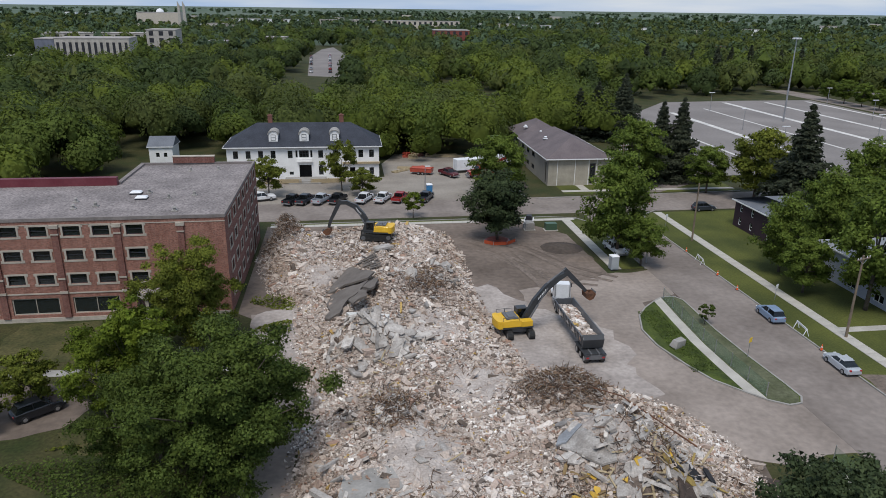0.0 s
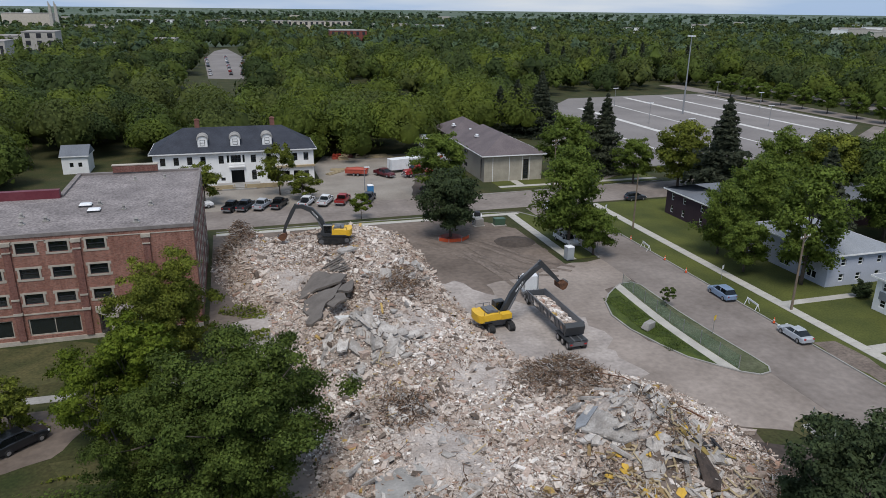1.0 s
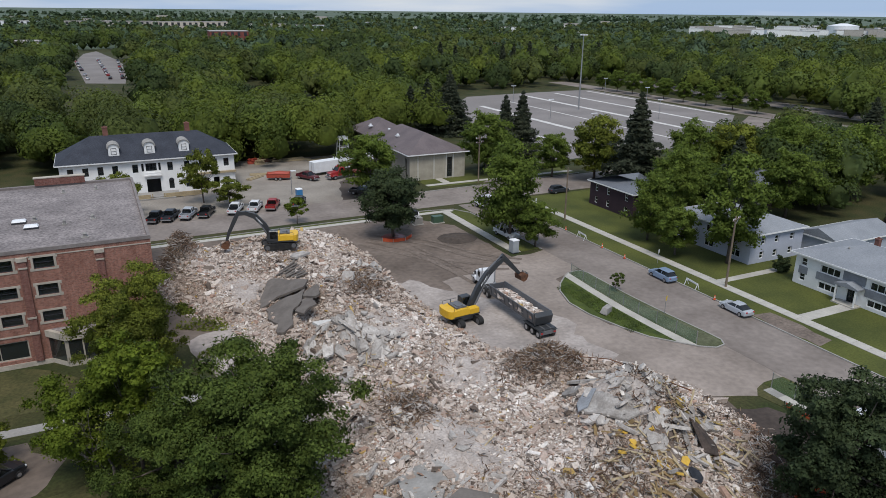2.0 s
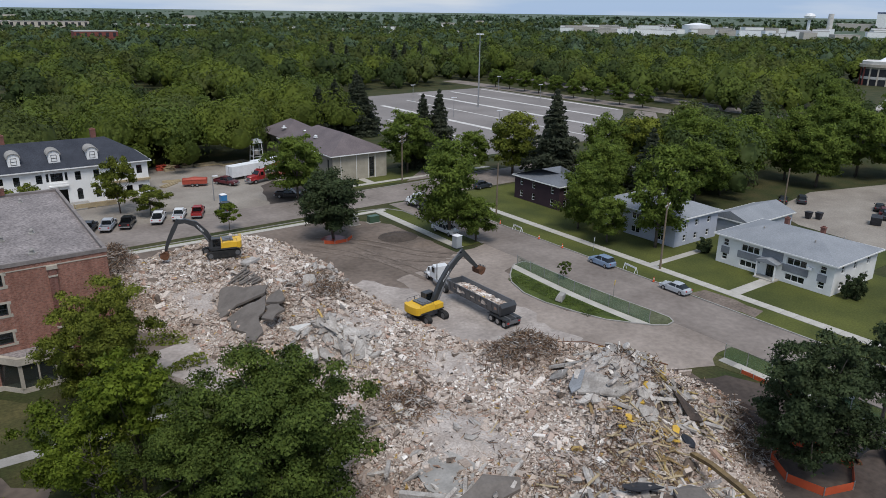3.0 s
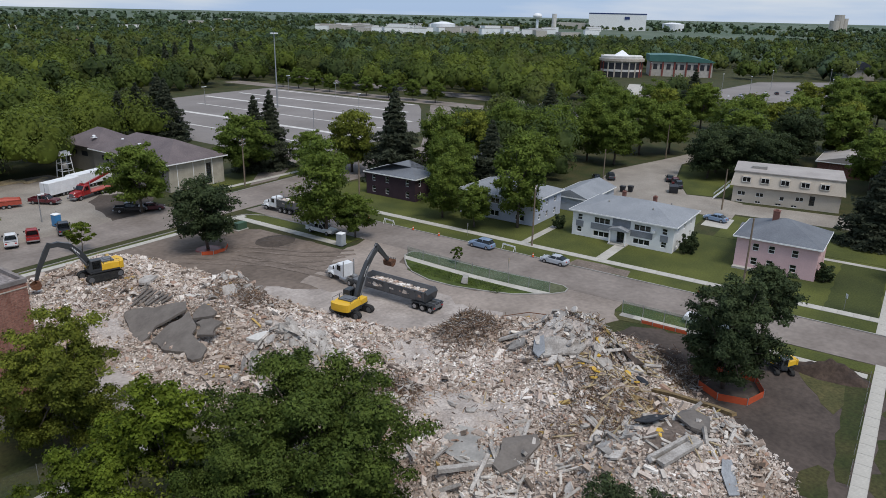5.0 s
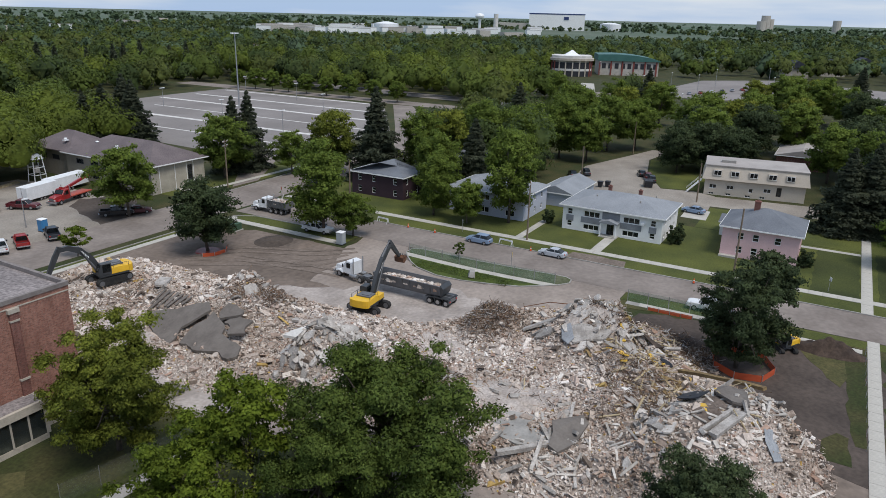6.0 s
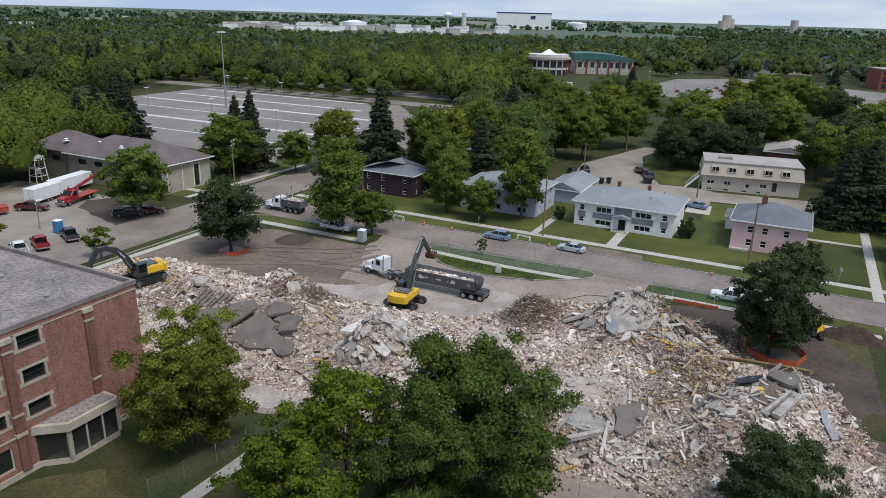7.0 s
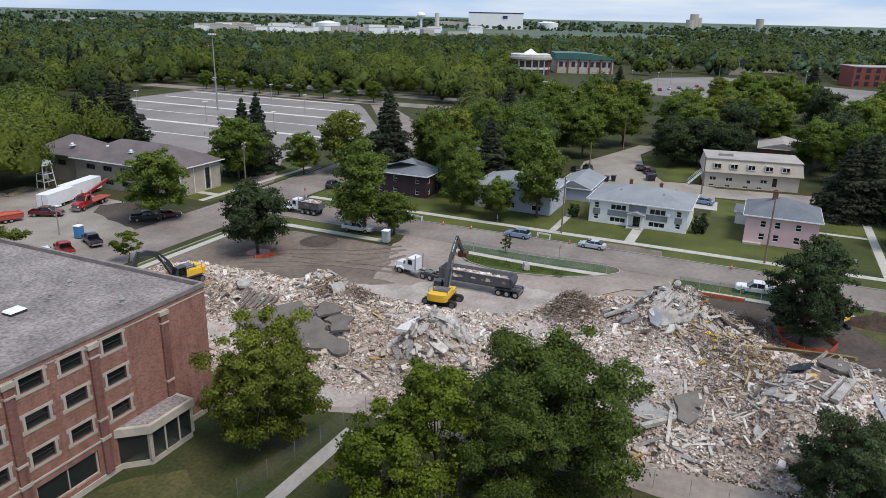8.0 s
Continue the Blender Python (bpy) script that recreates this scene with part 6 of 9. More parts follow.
def shard_mesh(name, size, thick, mat, n=6, seed=0):
    r = random.Random(seed)
    poly = []
    for i in range(n):
        a = 2 * math.pi * (i + r.uniform(-0.3, 0.3)) / n
        k = r.uniform(0.7, 1.1)
        poly.append((size * k * math.cos(a) * 0.62, size * k * math.sin(a) * 0.42))
    g = Geo()
    g.prism(poly, -thick / 2, thick / 2)
    return mesh_of(name, g, mat)


def beam_mesh(name, length, w, h, mat, seed=0):
    r = random.Random(seed)
    g = Geo()
    rows = []
    for i in range(5):
        x = length * (i / 4 - 0.5)
        k = 1 - (0.25 * r.random() if i in (0, 4) else 0.06 * r.random())
        dz = 0.03 * length * r.uniform(-0.3, 0.3)
        rows.append([(x, -w / 2 * k, -h / 2 * k + dz), (x, w / 2 * k, -h / 2 * k + dz), (x, w / 2 * k, h / 2 * k + dz), (x, -w / 2 * k, h / 2 * k + dz)])
    g.loft(rows)
    return mesh_of(name, g, mat)


def heap_tilt(x, y, e=0.8):
    h = heap(np.array([x, x + e, x - e, x, x]), np.array([y, y, y, y + e, y - e]))
    return float(h[0]), Vector((-(h[1] - h[2]) / (2 * e), -(h[3] - h[4]) / (2 * e), 1)).normalized()


def lay(me, name, x, y, lift=0.12, spread=0.35, turn=None, parent=heap_ob, lean=None):
    z, n = heap_tilt(x, y)
    n = (n + Vector((random.gauss(0, spread), random.gauss(0, spread), 0))).normalized() if lean is None else Vector(lean).normalized()
    q = n.to_track_quat("Z", "Y").to_matrix().to_4x4()
    ob = new(name, me)
    ob.parent = parent
    ob.matrix_basis = Matrix.Translation((x, y, max(z, 0.02) + lift)) @ q @ Matrix.Rotation(random.uniform(0, 6.28) if turn is None else turn, 4, "Z")
    return ob


M["yellow_foam"] = material("yellow_foam", (0.62, 0.38, 0.05), (0.50, 0.32, 0.08), 1.0, 5.0, 0.9, fine_mix=0.15)
M["yellow_timber"] = material("yellow_timber", (0.36, 0.26, 0.08), (0.25, 0.18, 0.07), 1.0, 5.0, 0.9, fine_mix=0.2)
M["tan_board"] = material("tan_board", (0.27, 0.185, 0.085), (0.17, 0.115, 0.06), 1.0, 5.0, 0.9, each=0.25, fine_mix=0.25)
M["rust"] = material("rust", (0.17, 0.075, 0.04), (0.10, 0.05, 0.03), 1.0, 6.0, 0.85, fine_mix=0.25)
M["tarp"] = material("tarp", (0.012, 0.013, 0.017), (0.03, 0.03, 0.035), 1.5, 6.0, 0.5)
M["tarp_brown"] = material("tarp_brown", (0.085, 0.062, 0.05), (0.05, 0.038, 0.032), 1.2, 6.0, 0.85, 0.3, fine_mix=0.3)
M["white_board"] = material("white_board", (0.58, 0.53, 0.475), (0.38, 0.335, 0.29), 1.2, 6.0, 0.9, 0.3, each=0.28, fine_mix=0.2)
slabs = [shard_mesh("slab", s, t, M["rubble_slab"], n, i) for i, (s, t, n) in enumerate(((1.1, 0.2, 5), (1.5, 0.22, 6), (0.9, 0.25, 5), (2.0, 0.22, 6), (1.3, 0.3, 4), (0.8, 0.18, 5)))]
beams = [beam_mesh("beam", l, w, h, M["rubble_slab"], i) for i, (l, w, h) in enumerate(((2.4, 0.3, 0.25), (1.8, 0.26, 0.2), (3.4, 0.34, 0.3), (1.3, 0.28, 0.28)))]
planks = [beam_mesh("plank", l, 0.2, 0.06, m, i) for i, (l, m) in enumerate(((2.6, M["plank"]), (3.6, M["plank"]), (2.0, M["yellow_timber"]), (1.9, M["white_board"])))]
foam = [shard_mesh("insulation", s, 0.15, M["yellow_foam"], 6, 40 + i) for i, s in enumerate((0.7, 1.0))]
spots = [(1.0, 67.5, 3.6, 3.0, 46, slabs), (22.0, 45.0, 4.4, 4.6, 70, slabs), (12.0, 88.0, 3.4, 3.4, 12, slabs), (2.0, 41.0, 5.0, 3.0, 14, beams), (8.0, 30.0, 6.0, 4.5, 18, beams), (6.0, 34.0, 6.0, 4.0, 30, slabs), (22.0, 40.0, 4.0, 3.0, 16, beams),
         (13.0, 34.0, 5.0, 4.0, 16, planks), (24.0, 42.0, 5.0, 5.0, 26, planks), (23.0, 45.0, 4.0, 5.0, 8, beams), (5.0, 68.0, 5.0, 4.0, 30, slabs), (24.0, 38.0, 3.0, 3.0, 10, planks), (10.0, 88.0, 4.0, 4.0, 10, slabs), (6.0, 75.0, 5.0, 6.0, 14, slabs), (3.0, 52.0, 5.0, 7.0, 14, slabs), (14.0, 26.0, 4.0, 2.5, 14, beams), (16.0, 38.0, 6.0, 4.0, 12, planks), (-2.0, 47.0, 2.0, 5.0, 8, beams)]
boards = [beam_mesh("board", l, w, h, M["white_board"], 60 + i) for i, (l, w, h) in enumerate(((1.3, 0.20, 0.1), (1.8, 0.24, 0.12), (0.9, 0.28, 0.16), (2.3, 0.18, 0.1), (0.7, 0.32, 0.2)))]
bits = [beam_mesh("timber", l, w, w * 0.6, M["plank"], 80 + i) for i, (l, w) in enumerate(((1.2, 0.14), (1.9, 0.16), (0.8, 0.18), (2.4, 0.12)))]
tan_bits = [beam_mesh("timber", l, w, 0.05, M["tan_board"], 90 + i) for i, (l, w) in enumerate(((0.9, 0.3), (1.6, 0.18), (0.6, 0.45)))]
spots += [(7.0, 28.5, 6.0, 4.5, 34, boards), (11.0, 25.5, 5.0, 2.5, 18, boards), (17.5, 37.5, 3.0, 3.0, 34, tan_bits), (13.0, 35.5, 4.5, 2.5, 26, tan_bits), (17.0, 42.5, 3.0, 2.5, 16, tan_bits), (2.0, 36.0, 5.0, 4.0, 30, boards), (14.0, 31.0, 5.0, 4.0, 26, boards), (-1.5, 41.0, 2.5, 4.0, 24, boards), (22.0, 46.0, 4.0, 4.0, 16, boards), (19.0, 39.0, 6.0, 4.0, 40, bits), (10.0, 33.0, 7.0, 5.0, 50, bits), (24.0, 42.0, 3.5, 5.0, 36, bits), (3.0, 62.0, 5.0, 9.0, 24, bits), (2.0, 69.0, 4.0, 3.0, 30, slabs)]
for cx, cy, sx, sy, n, kit in spots:
    for _ in range(n):
        x, y = random.gauss(cx, sx * 0.55), random.gauss(cy, sy * 0.55)
        if float(outline_distance(np.array([x]), np.array([y]))[0]) > 0.3:
            me = random.choice(kit)
            lay(me, me.name.split(".")[0], x, y, random.uniform(0.1, 0.3))
for x, y in ((19.6, 41.6), (17.4, 42.4), (24.2, 39.6), (15.6, 40.3), (20.8, 38.6), (12.0, 32.4), (10.8, 33.6), (11.4, 30.9), (23.6, 42.6), (17.3, 41.0), (17.0, 40.5), (17.2, 37.8), (17.9, 37.4), (20.9, 42.1), (5.8, 30.6), (6.2, 31.0), (18.6, 37.2)):
    lay(random.choice(foam), "insulation", x, y, 0.25)


def big_shard(x, y, z, poly, thick, lean, mat, label, turn=0.0):
    g = Geo()
    g.prism(poly, -thick, 0)
    ob = part("roof_slab", g, mat)
    ob.matrix_basis = Matrix.Translation((x, y, z)) @ Vector(lean).normalized().to_track_quat("Z", "Y").to_matrix().to_4x4() @ Matrix.Rotation(radians(turn), 4, "Z")
    return tagged(ob, label, "slab")


def level_slab(poly, zs, thick, mat, label, name="roof_slab"):
    """A slab whose corners lie at given heights, with real thickness."""
    n = len(poly)
    g = Geo()
    g.add([(x, y, z) for (x, y), z in zip(poly, zs)] + [(x, y, z - thick) for (x, y), z in zip(poly, zs)], [tuple(range(n)), tuple(range(2 * n - 1, n - 1, -1))] + [((i + 1) % n, i, n + i, n + (i + 1) % n) for i in range(n)])
    return tagged(part(name, g, mat), label, "slab")


def laid_slab(cx, cy, lx, ly, turn, thick, mat, lift, label, seed, reach=2.5, n=13, name="roof_slab", lean=None):
    """A jagged sheet of broken slab lying along the slope of the heap."""
    r = random.Random(seed)
    poly = []
    for i in range(n):
        a = 2 * math.pi * i / n
        k = 1 / max(abs(math.cos(a)), abs(math.sin(a))) ** 0.8
        k *= r.uniform(0.78, 1.08)
        poly.append((lx / 2 * k * math.cos(a), ly / 2 * k * math.sin(a)))
    h, up = heap_tilt(cx, cy, reach)
    up = Vector(lean).normalized() if lean else up
    g = Geo()
    g.prism(poly, -thick, 0)
    ob = part(name, g, mat)
    ob.matrix_basis = Matrix.Translation((cx, cy, h + lift)) @ up.to_track_quat("Z", "Y").to_matrix().to_4x4() @ Matrix.Rotation(radians(turn), 4, "Z")
    return tagged(ob, label, "slab")


for sx, sy, lx, ly, ln, tn in ((20.6, 49.0, 3.4, 0.9, (0.2, 0.5, 0.9), 20), (22.0, 47.6, 1.1, 0.7, (0.7, 0.3, 0.4), 0), (23.2, 45.6, 1.3, 0.7, (0.8, -0.1, 0.5), 30), (21.4, 45.4, 0.9, 0.8, (-0.5, 0.5, 0.6), 10), (24.0, 43.6, 1.4, 0.6, (0.6, -0.4, 0.7), 80), (22.6, 49.0, 1.2, 0.6, (0.3, 0.8, 0.5), 50)):
    laid_slab(sx, sy, lx, ly, tn, 0.2, M["rubble_slab"], 0.9, "broken concrete slab standing up from the top of the heap", int(sx * 9 + sy), 1.2, 9, "slab", ln)
for sx, sy, lx, ly, ln, tn in ((26.0, 45.2, 1.6, 1.0, (0.8, 0.1, 0.7), 10), (24.4, 47.8, 1.2, 1.8, (0.7, 0.4, 0.8), 40), (23.0, 49.4, 1.0, 1.6, (0.4, 0.8, 0.8), 70), (27.2, 43.0, 1.4, 1.0, (0.7, -0.2, 0.9), 20), (20.2, 36.8, 1.4, 1.0, (0.1, -0.4, 1), 60)):
    laid_slab(sx, sy, lx, ly, tn, 0.1, M["tarp"], 0.5, "torn piece of black roofing felt on the heap", int(sx * 7 + sy), 1.2, name="roofing_felt", lean=ln)
dark_roof = "sagging sheet of dark grey roofing lying on the heap"
def roof_sheet(poly, lift, tip=0.0, mat="roof_slab", label=dark_roof):
    """One broken sheet of the fallen roof on its slope, lifted and tipped a little."""
    rim = []
    for (ax, ay), (bx, by) in zip(poly, poly[1:] + poly[:1]):
        rim += [(ax, ay), (ax + (bx - ax) * random.uniform(0.3, 0.45) + random.uniform(-0.15, 0.15), ay + (by - ay) * 0.4 + random.uniform(-0.15, 0.15)), (ax + (bx - ax) * 0.75, ay + (by - ay) * 0.75 + random.uniform(-0.12, 0.12))]
    x0 = sum(p[0] for p in poly) / len(poly)
    return level_slab(rim, [float(roof_height(x, y)) + lift + tip * (x - x0) for x, y in rim], 0.28, M[mat], label)


roof_sheet([(-0.6, 94.0), (0.8, 91.4), (1.1, 89.8), (2.5, 87.4), (2.9, 86.2), (1.9, 84.9), (-0.2, 86.1), (-1.0, 86.7), (-2.7, 86.1), (-3.8, 86.0), (-2.9, 88.8)], 0.16, 0.02)
roof_sheet([(0.9, 84.5), (2.0, 84.6), (0.5, 81.3), (-0.6, 80.6), (-1.3, 78.5), (-1.6, 76.8), (-2.8, 76.2), (-3.4, 77.0), (-2.8, 79.2), (-3.3, 81.7), (-3.0, 83.5), (-2.9, 85.0), (-0.3, 85.3)], 0.04, -0.02)
roof_sheet([(0.7, 81.6), (1.7, 80.1), (1.6, 78.0), (0.6, 78.3), (-0.1, 77.6), (-0.6, 79.8), (0.4, 80.4)], 0.16, 0.05)
roof_sheet([(1.8, 83.5), (3.2, 83.3), (2.7, 80.4), (2.2, 80.2), (1.2, 82.7)], 0.12, 0.1)
g = Geo()
for k in range(9):
    a0, a1 = k / 9, (k + 1) / 9
    p, q = [(3.6 - 2.4 * f * f, 94.6 + 1.2 * f, 4.3 - 2.9 * f ** 1.6) for f in (a0, a1)]
    g.beam(p, q, 0.5, 0.3)
tagged(part("roof_edge", g, M["rubble_slab"]), "curved broken concrete roof edge hanging over the heap", "roof edge")
for k in range(7):
    g = Geo()
    g.beam((3.3 + 0.12 * k, 94.2 - 0.62 * k, 4.0 - 0.08 * k), (0.4 + 0.3 * k + random.uniform(-0.3, 0.3), 94.6 - 0.68 * k, 2.3 + 0.13 * k), random.uniform(0.3, 0.5), 0.08)
    tagged(part("plank", g, M["roof_slab"]), "grey weathered roof board on the fallen roof", "plank", "fallen roof boards")
laid_slab(4.4, 96.2, 3.0, 1.6, 20, 0.3, M["rubble_slab"], 0.5, "broken pale concrete roof edge on the heap", 5)
pale = "large pale grey concrete slab tilted on the heap"
face = [(18.4, 47.9), (19.3, 47.3), (20.2, 45.8), (20.9, 43.8), (21.1, 42.6), (20.0, 42.4), (18.9, 43.6), (17.6, 45.5), (17.5, 47.0)]
level_slab(face, [float(heap(px, py)) + 0.45 for px, py in face], 0.25, M["plaster_dust"], "crumbled pale plaster on the steep face of the heap", "plaster_face")
low = [(17.7, 47.2), (18.2, 46.0), (19.5, 43.6), (19.4, 42.8), (18.4, 43.2), (17.0, 44.6), (16.0, 45.9), (16.4, 46.9)]
level_slab(low, [float(heap(px, py)) + 0.52 for px, py in low], 0.2, M["rubble_slab"], pale, "slab")
chip = [(17.6, 47.9), (18.0, 47.0), (16.4, 46.0), (15.7, 46.4), (16.2, 47.3)]
level_slab(chip, [float(heap(px, py)) + 0.6 for px, py in chip], 0.15, M["blue_board"], "blue-grey panel leaning on the heap", "panel")
brown = [(10.9, 30.6), (10.9, 29.6), (9.9, 28.1), (8.0, 27.6), (7.8, 29.0), (9.0, 30.6)]
level_slab(brown, [float(heap(px, py)) + 0.7 for px, py in brown], 0.22, M["roof_slab"], "brownish grey slab on top of the heap", "slab")
g = Geo()
g.beam((2.2, 29.6, float(heap(2.2, 29.6)) + 0.5), (6.3, 28.0, float(heap(6.3, 28.0)) + 0.6), 0.75, 0.3)
g.beam((2.4, 30.4, float(heap(2.4, 30.4)) + 0.4), (6.2, 28.7, float(heap(6.2, 28.7)) + 0.6), 0.3, 0.45)
tagged(part("long_beam", g, M["rubble_slab"]), "pale concrete stair stringer lying on the heap", "beam")
board = [(23.6, 41.3), (24.8, 41.2), (24.9, 39.2), (23.8, 37.9), (22.9, 38.7)]
level_slab(board, [float(heap(px, py)) + 0.6 for px, py in board], 0.12, M["tarp_brown"], "dark brown panel sliding down the heap", "panel")
panel_rim = [(6.6, 26.2), (7.2, 25.6), (5.6, 24.4), (4.6, 25.0), (5.4, 25.9)]
level_slab(panel_rim, [float(heap(px, py)) + 0.4 for px, py in panel_rim], 0.08, M["blue_board"], "blue-grey panel leaning on the heap", "panel")
for sx, sy, sz, lx, ly, ln, tn in ((20.2, 50.2, 0.5, 2.6, 1.2, (0.3, 0.5, 1), 20), (24.8, 44.0, 0.5, 1.6, 3.0, (0.6, -0.2, 1), 10), (23.4, 46.8, 0.8, 1.2, 2.2, (0.9, 0.3, 0.6), 0), (21.0, 48.6, 0.8, 2.0, 1.1, (-0.2, 0.8, 0.7), 30), (26.4, 41.6, 0.4, 1.4, 2.6, (0.5, -0.3, 1), 40), (19.4, 40.6, 0.4, 2.0, 1.4, (0.0, -0.5, 1), 70),
                                 (7.6, 70.4, 0.5, 2.6, 1.3, (0, -0.3, 1), 15), (5.4, 67.2, 0.5, 2.4, 1.0, (0.1, -0.4, 1), 5), (-0.6, 66.4, 0.6, 1.2, 2.6, (-0.3, -0.2, 1), 40), (2.2, 72.0, 0.6, 3.0, 1.1, (0, 0.3, 1), 10)):
    laid_slab(sx, sy, lx, ly, tn, 0.26, M["rubble_slab"], sz, "broken pale grey concrete slab jutting from the heap", int(sx * 10 + sy), 1.2, name="slab", lean=ln)
laid_slab(17.4, 49.8, 2.4, 1.6, 60, 0.22, M["rubble_slab"], 0.35, pale, 7, 1.5)
laid_slab(20.6, 51.6, 1.2, 4.6, 24, 0.25, M["rubble_slab"], 0.9, "long grey concrete plank resting on the heap", 8, 2.0)
level_slab([(2.4, 42.9), (4.4, 40.7), (3.8, 40.0), (0.6, 40.1), (-1.2, 41.0), (-0.8, 42.0), (0.8, 42.2)], [float(heap(2.0, 41.4)) + k for k in (0.9, 1.1, 0.8, 0.5, 0.35, 0.5, 0.8)], 0.25, M["roof_slab"], "dark grey concrete slab tilted in the rubble")
laid_slab(25.0, 42.6, 1.8, 4.8, 18, 0.18, M["tarp"], 0.75, "torn black roofing felt hanging down the heap", 10, 1.2)
laid_slab(7.7, 32.3, 2.8, 2.4, 10, 0.08, M["tarp"], 0.75, "crumpled black tarpaulin on the rubble", 11)
laid_slab(3.4, 69.8, 2.8, 1.6, 80, 0.3, M["rubble_slab"], 0.6, pale, 13)
laid_slab(0.6, 70.6, 2.2, 1.4, 10, 0.3, M["rubble_slab"], 0.6, pale, 14)
laid_slab(2.4, 66.0, 1.2, 2.4, 60, 0.35, M["rubble_slab"], 0.5, pale, 15)
laid_slab(7.2, 83.6, 1.8, 2.8, 10, 0.4, M["rubble_slab"], 0.7, "upright pale slab of broken plaster", 16, lean=(-0.8, -0.6, 0.7))
for top, lift in (([(-0.8, 71.4), (0.6, 71.5), (3.9, 70.6), (3.4, 69.2), (1.4, 69.5), (0.1, 69.7)], 5.2), ([(-0.5, 69.4), (1.0, 68.1), (0.8, 66.9), (0.0, 66.6), (-0.9, 68.1)], 4.6)):
    level_slab(top, [lift - 0.06 * k for k in range(len(top))], 0.3, M["limestone_pale"], "flat pale concrete slab lying on the heap")
floor_rim = [(2.6, 47.6), (3.4, 45.0), (1.6, 43.0), (-0.8, 42.3), (-1.6, 44.6), (-1.2, 46.8), (0.6, 47.9)]
level_slab(floor_rim, [float(heap(px, py)) + 0.2 for px, py in floor_rim], 0.2, M["old_concrete"], "flat dusty grey floor slab among the rubble")
laid_slab(24.0, 41.8, 0.9, 4.2, 18, 0.2, M["yellow_timber"], 0.7, "long brown board sliding down the heap", 18, 1.0)


def scrap_pile(x, y, sx, sy, rise, n, label, seed):
    """Tangled bars, pipes and lath, each a bent strand."""
    r = np.random.default_rng(seed)
    px, py = x + r.normal(size=n) * sx * 0.45, y + r.normal(size=n) * sy * 0.45
    z = heap(px, py).clip(0) + r.random(n) * rise * np.exp(-((px - x) / sx) ** 2 - ((py - y) / sy) ** 2)
    ln = r.uniform(0.4, 1.7, n)
    a = r.random(n) * 6.283
    d = np.stack([np.cos(a), np.sin(a), r.normal(size=n) * 0.45], 1)
    pts = np.stack([np.stack([px, py, z], 1) + d * (ln * t)[:, None] + r.normal(size=(n, 3)) * 0.16 * (1 if t else 0) for t in (-0.5, -0.15, 0.2, 0.5)], 1)
    w = r.uniform(0.015, 0.05, n)[:, None, None]
    side = np.stack([-np.sin(a), np.cos(a), 0 * a], 1)[:, None]
    up = np.array([0, 0, 1.0])
    ring = np.stack([pts + side * w, pts - side * w * 0.5 + up * w * 0.9, pts - side * w * 0.5 - up * w * 0.9], 2)
    v = ring.reshape(-1, 3)
    q = []
    for k in range(3):
        for i in range(3):
            q.append((k * 3 + i, k * 3 + (i + 1) % 3, k * 3 + 3 + (i + 1) % 3, k * 3 + 3 + i))
    q = (np.array(q)[None] + 12 * np.arange(n)[:, None, None]).reshape(-1, 4)
    return tagged(new("scrap_pile", raw_mesh("scrap_pile", v, q, M["scrap"])), label, "scrap", kind="stuff")


scrap_pile(20.3, 57.6, 5.8, 3.4, 0.45, 2400, "pile of rusty bars, pipes and wire", 1)
scrap_pile(-10.4, 108.0, 3.0, 6.0, 1.8, 1300, "pile of twisted metal and timber beside the brick wall", 2)
scrap_pile(8.6, 84.0, 3.6, 5.0, 0.6, 1500, "brown reinforcing wire and lath in the rubble", 3)
scrap_pile(10.0, 36.0, 8.0, 6.0, 0.4, 600, "splintered timber and wire in the rubble", 4)
scrap_pile(30.6, 38.4, 3.0, 5.0, 0.5, 420, "dark scrap and splintered lath at the foot of the heap", 12)
scrap_pile(27.0, 34.8, 3.4, 2.4, 0.8, 600, "scrap metal beside the fenced tree", 5)
scrap_pile(3.4, 55.2, 2.8, 3.4, 0.4, 700, "scattered wire and lath in the rubble", 6)
scrap_pile(6.0, 62.0, 9.0, 26.0, 0.2, 900, "thin bars and lath strewn over the whole heap", 7)
scrap_pile(22.5, 44.0, 5.0, 5.0, 0.4, 700, "bent bars and lath sticking from the heap", 8)
scrap_pile(14.0, 39.0, 5.0, 4.0, 0.3, 500, "brown lath and splintered boards in the rubble", 9)
scrap_pile(2.0, 102.0, 8.0, 9.0, 0.2, 500, "scattered bars in the rubble near the digger", 10)
g = Geo()
way = [(18.4, 35.2), (17.6, 33.0), (16.3, 30.9), (14.9, 28.9), (13.4, 26.9)]
way = [(x, y, z) for (x, y), z in zip(way, (2.7, 3.3, 4.0, 4.8, 5.5))]
for p, q in zip(way, way[1:]):
    g.beam(p, q, 0.5, 0.3)
tagged(part("long_beam", g, M["tan_board"]), "long bent yellow steel beam lying over the rubble", "beam")
g = Geo()
g.beam((-3.6, 45.5, 2.0), (1.6, 40.2, 2.2), 0.5, 0.4)
tagged(part("long_beam", g, M["rubble_slab"]), "long pale concrete beam lying in the rubble", "beam")
g = Geo()
g.tube((26.4, 44.0, 4.6), (23.0, 51.4, 5.0), 0.07, 0.05, 6).tube((23.0, 51.4, 5.0), (21.4, 54.0, 4.4), 0.05, 0.04, 6)
tagged(part("bent_pipe", g, M["rust"]), "thin bent rusty pipe sticking from the heap", "pipe")


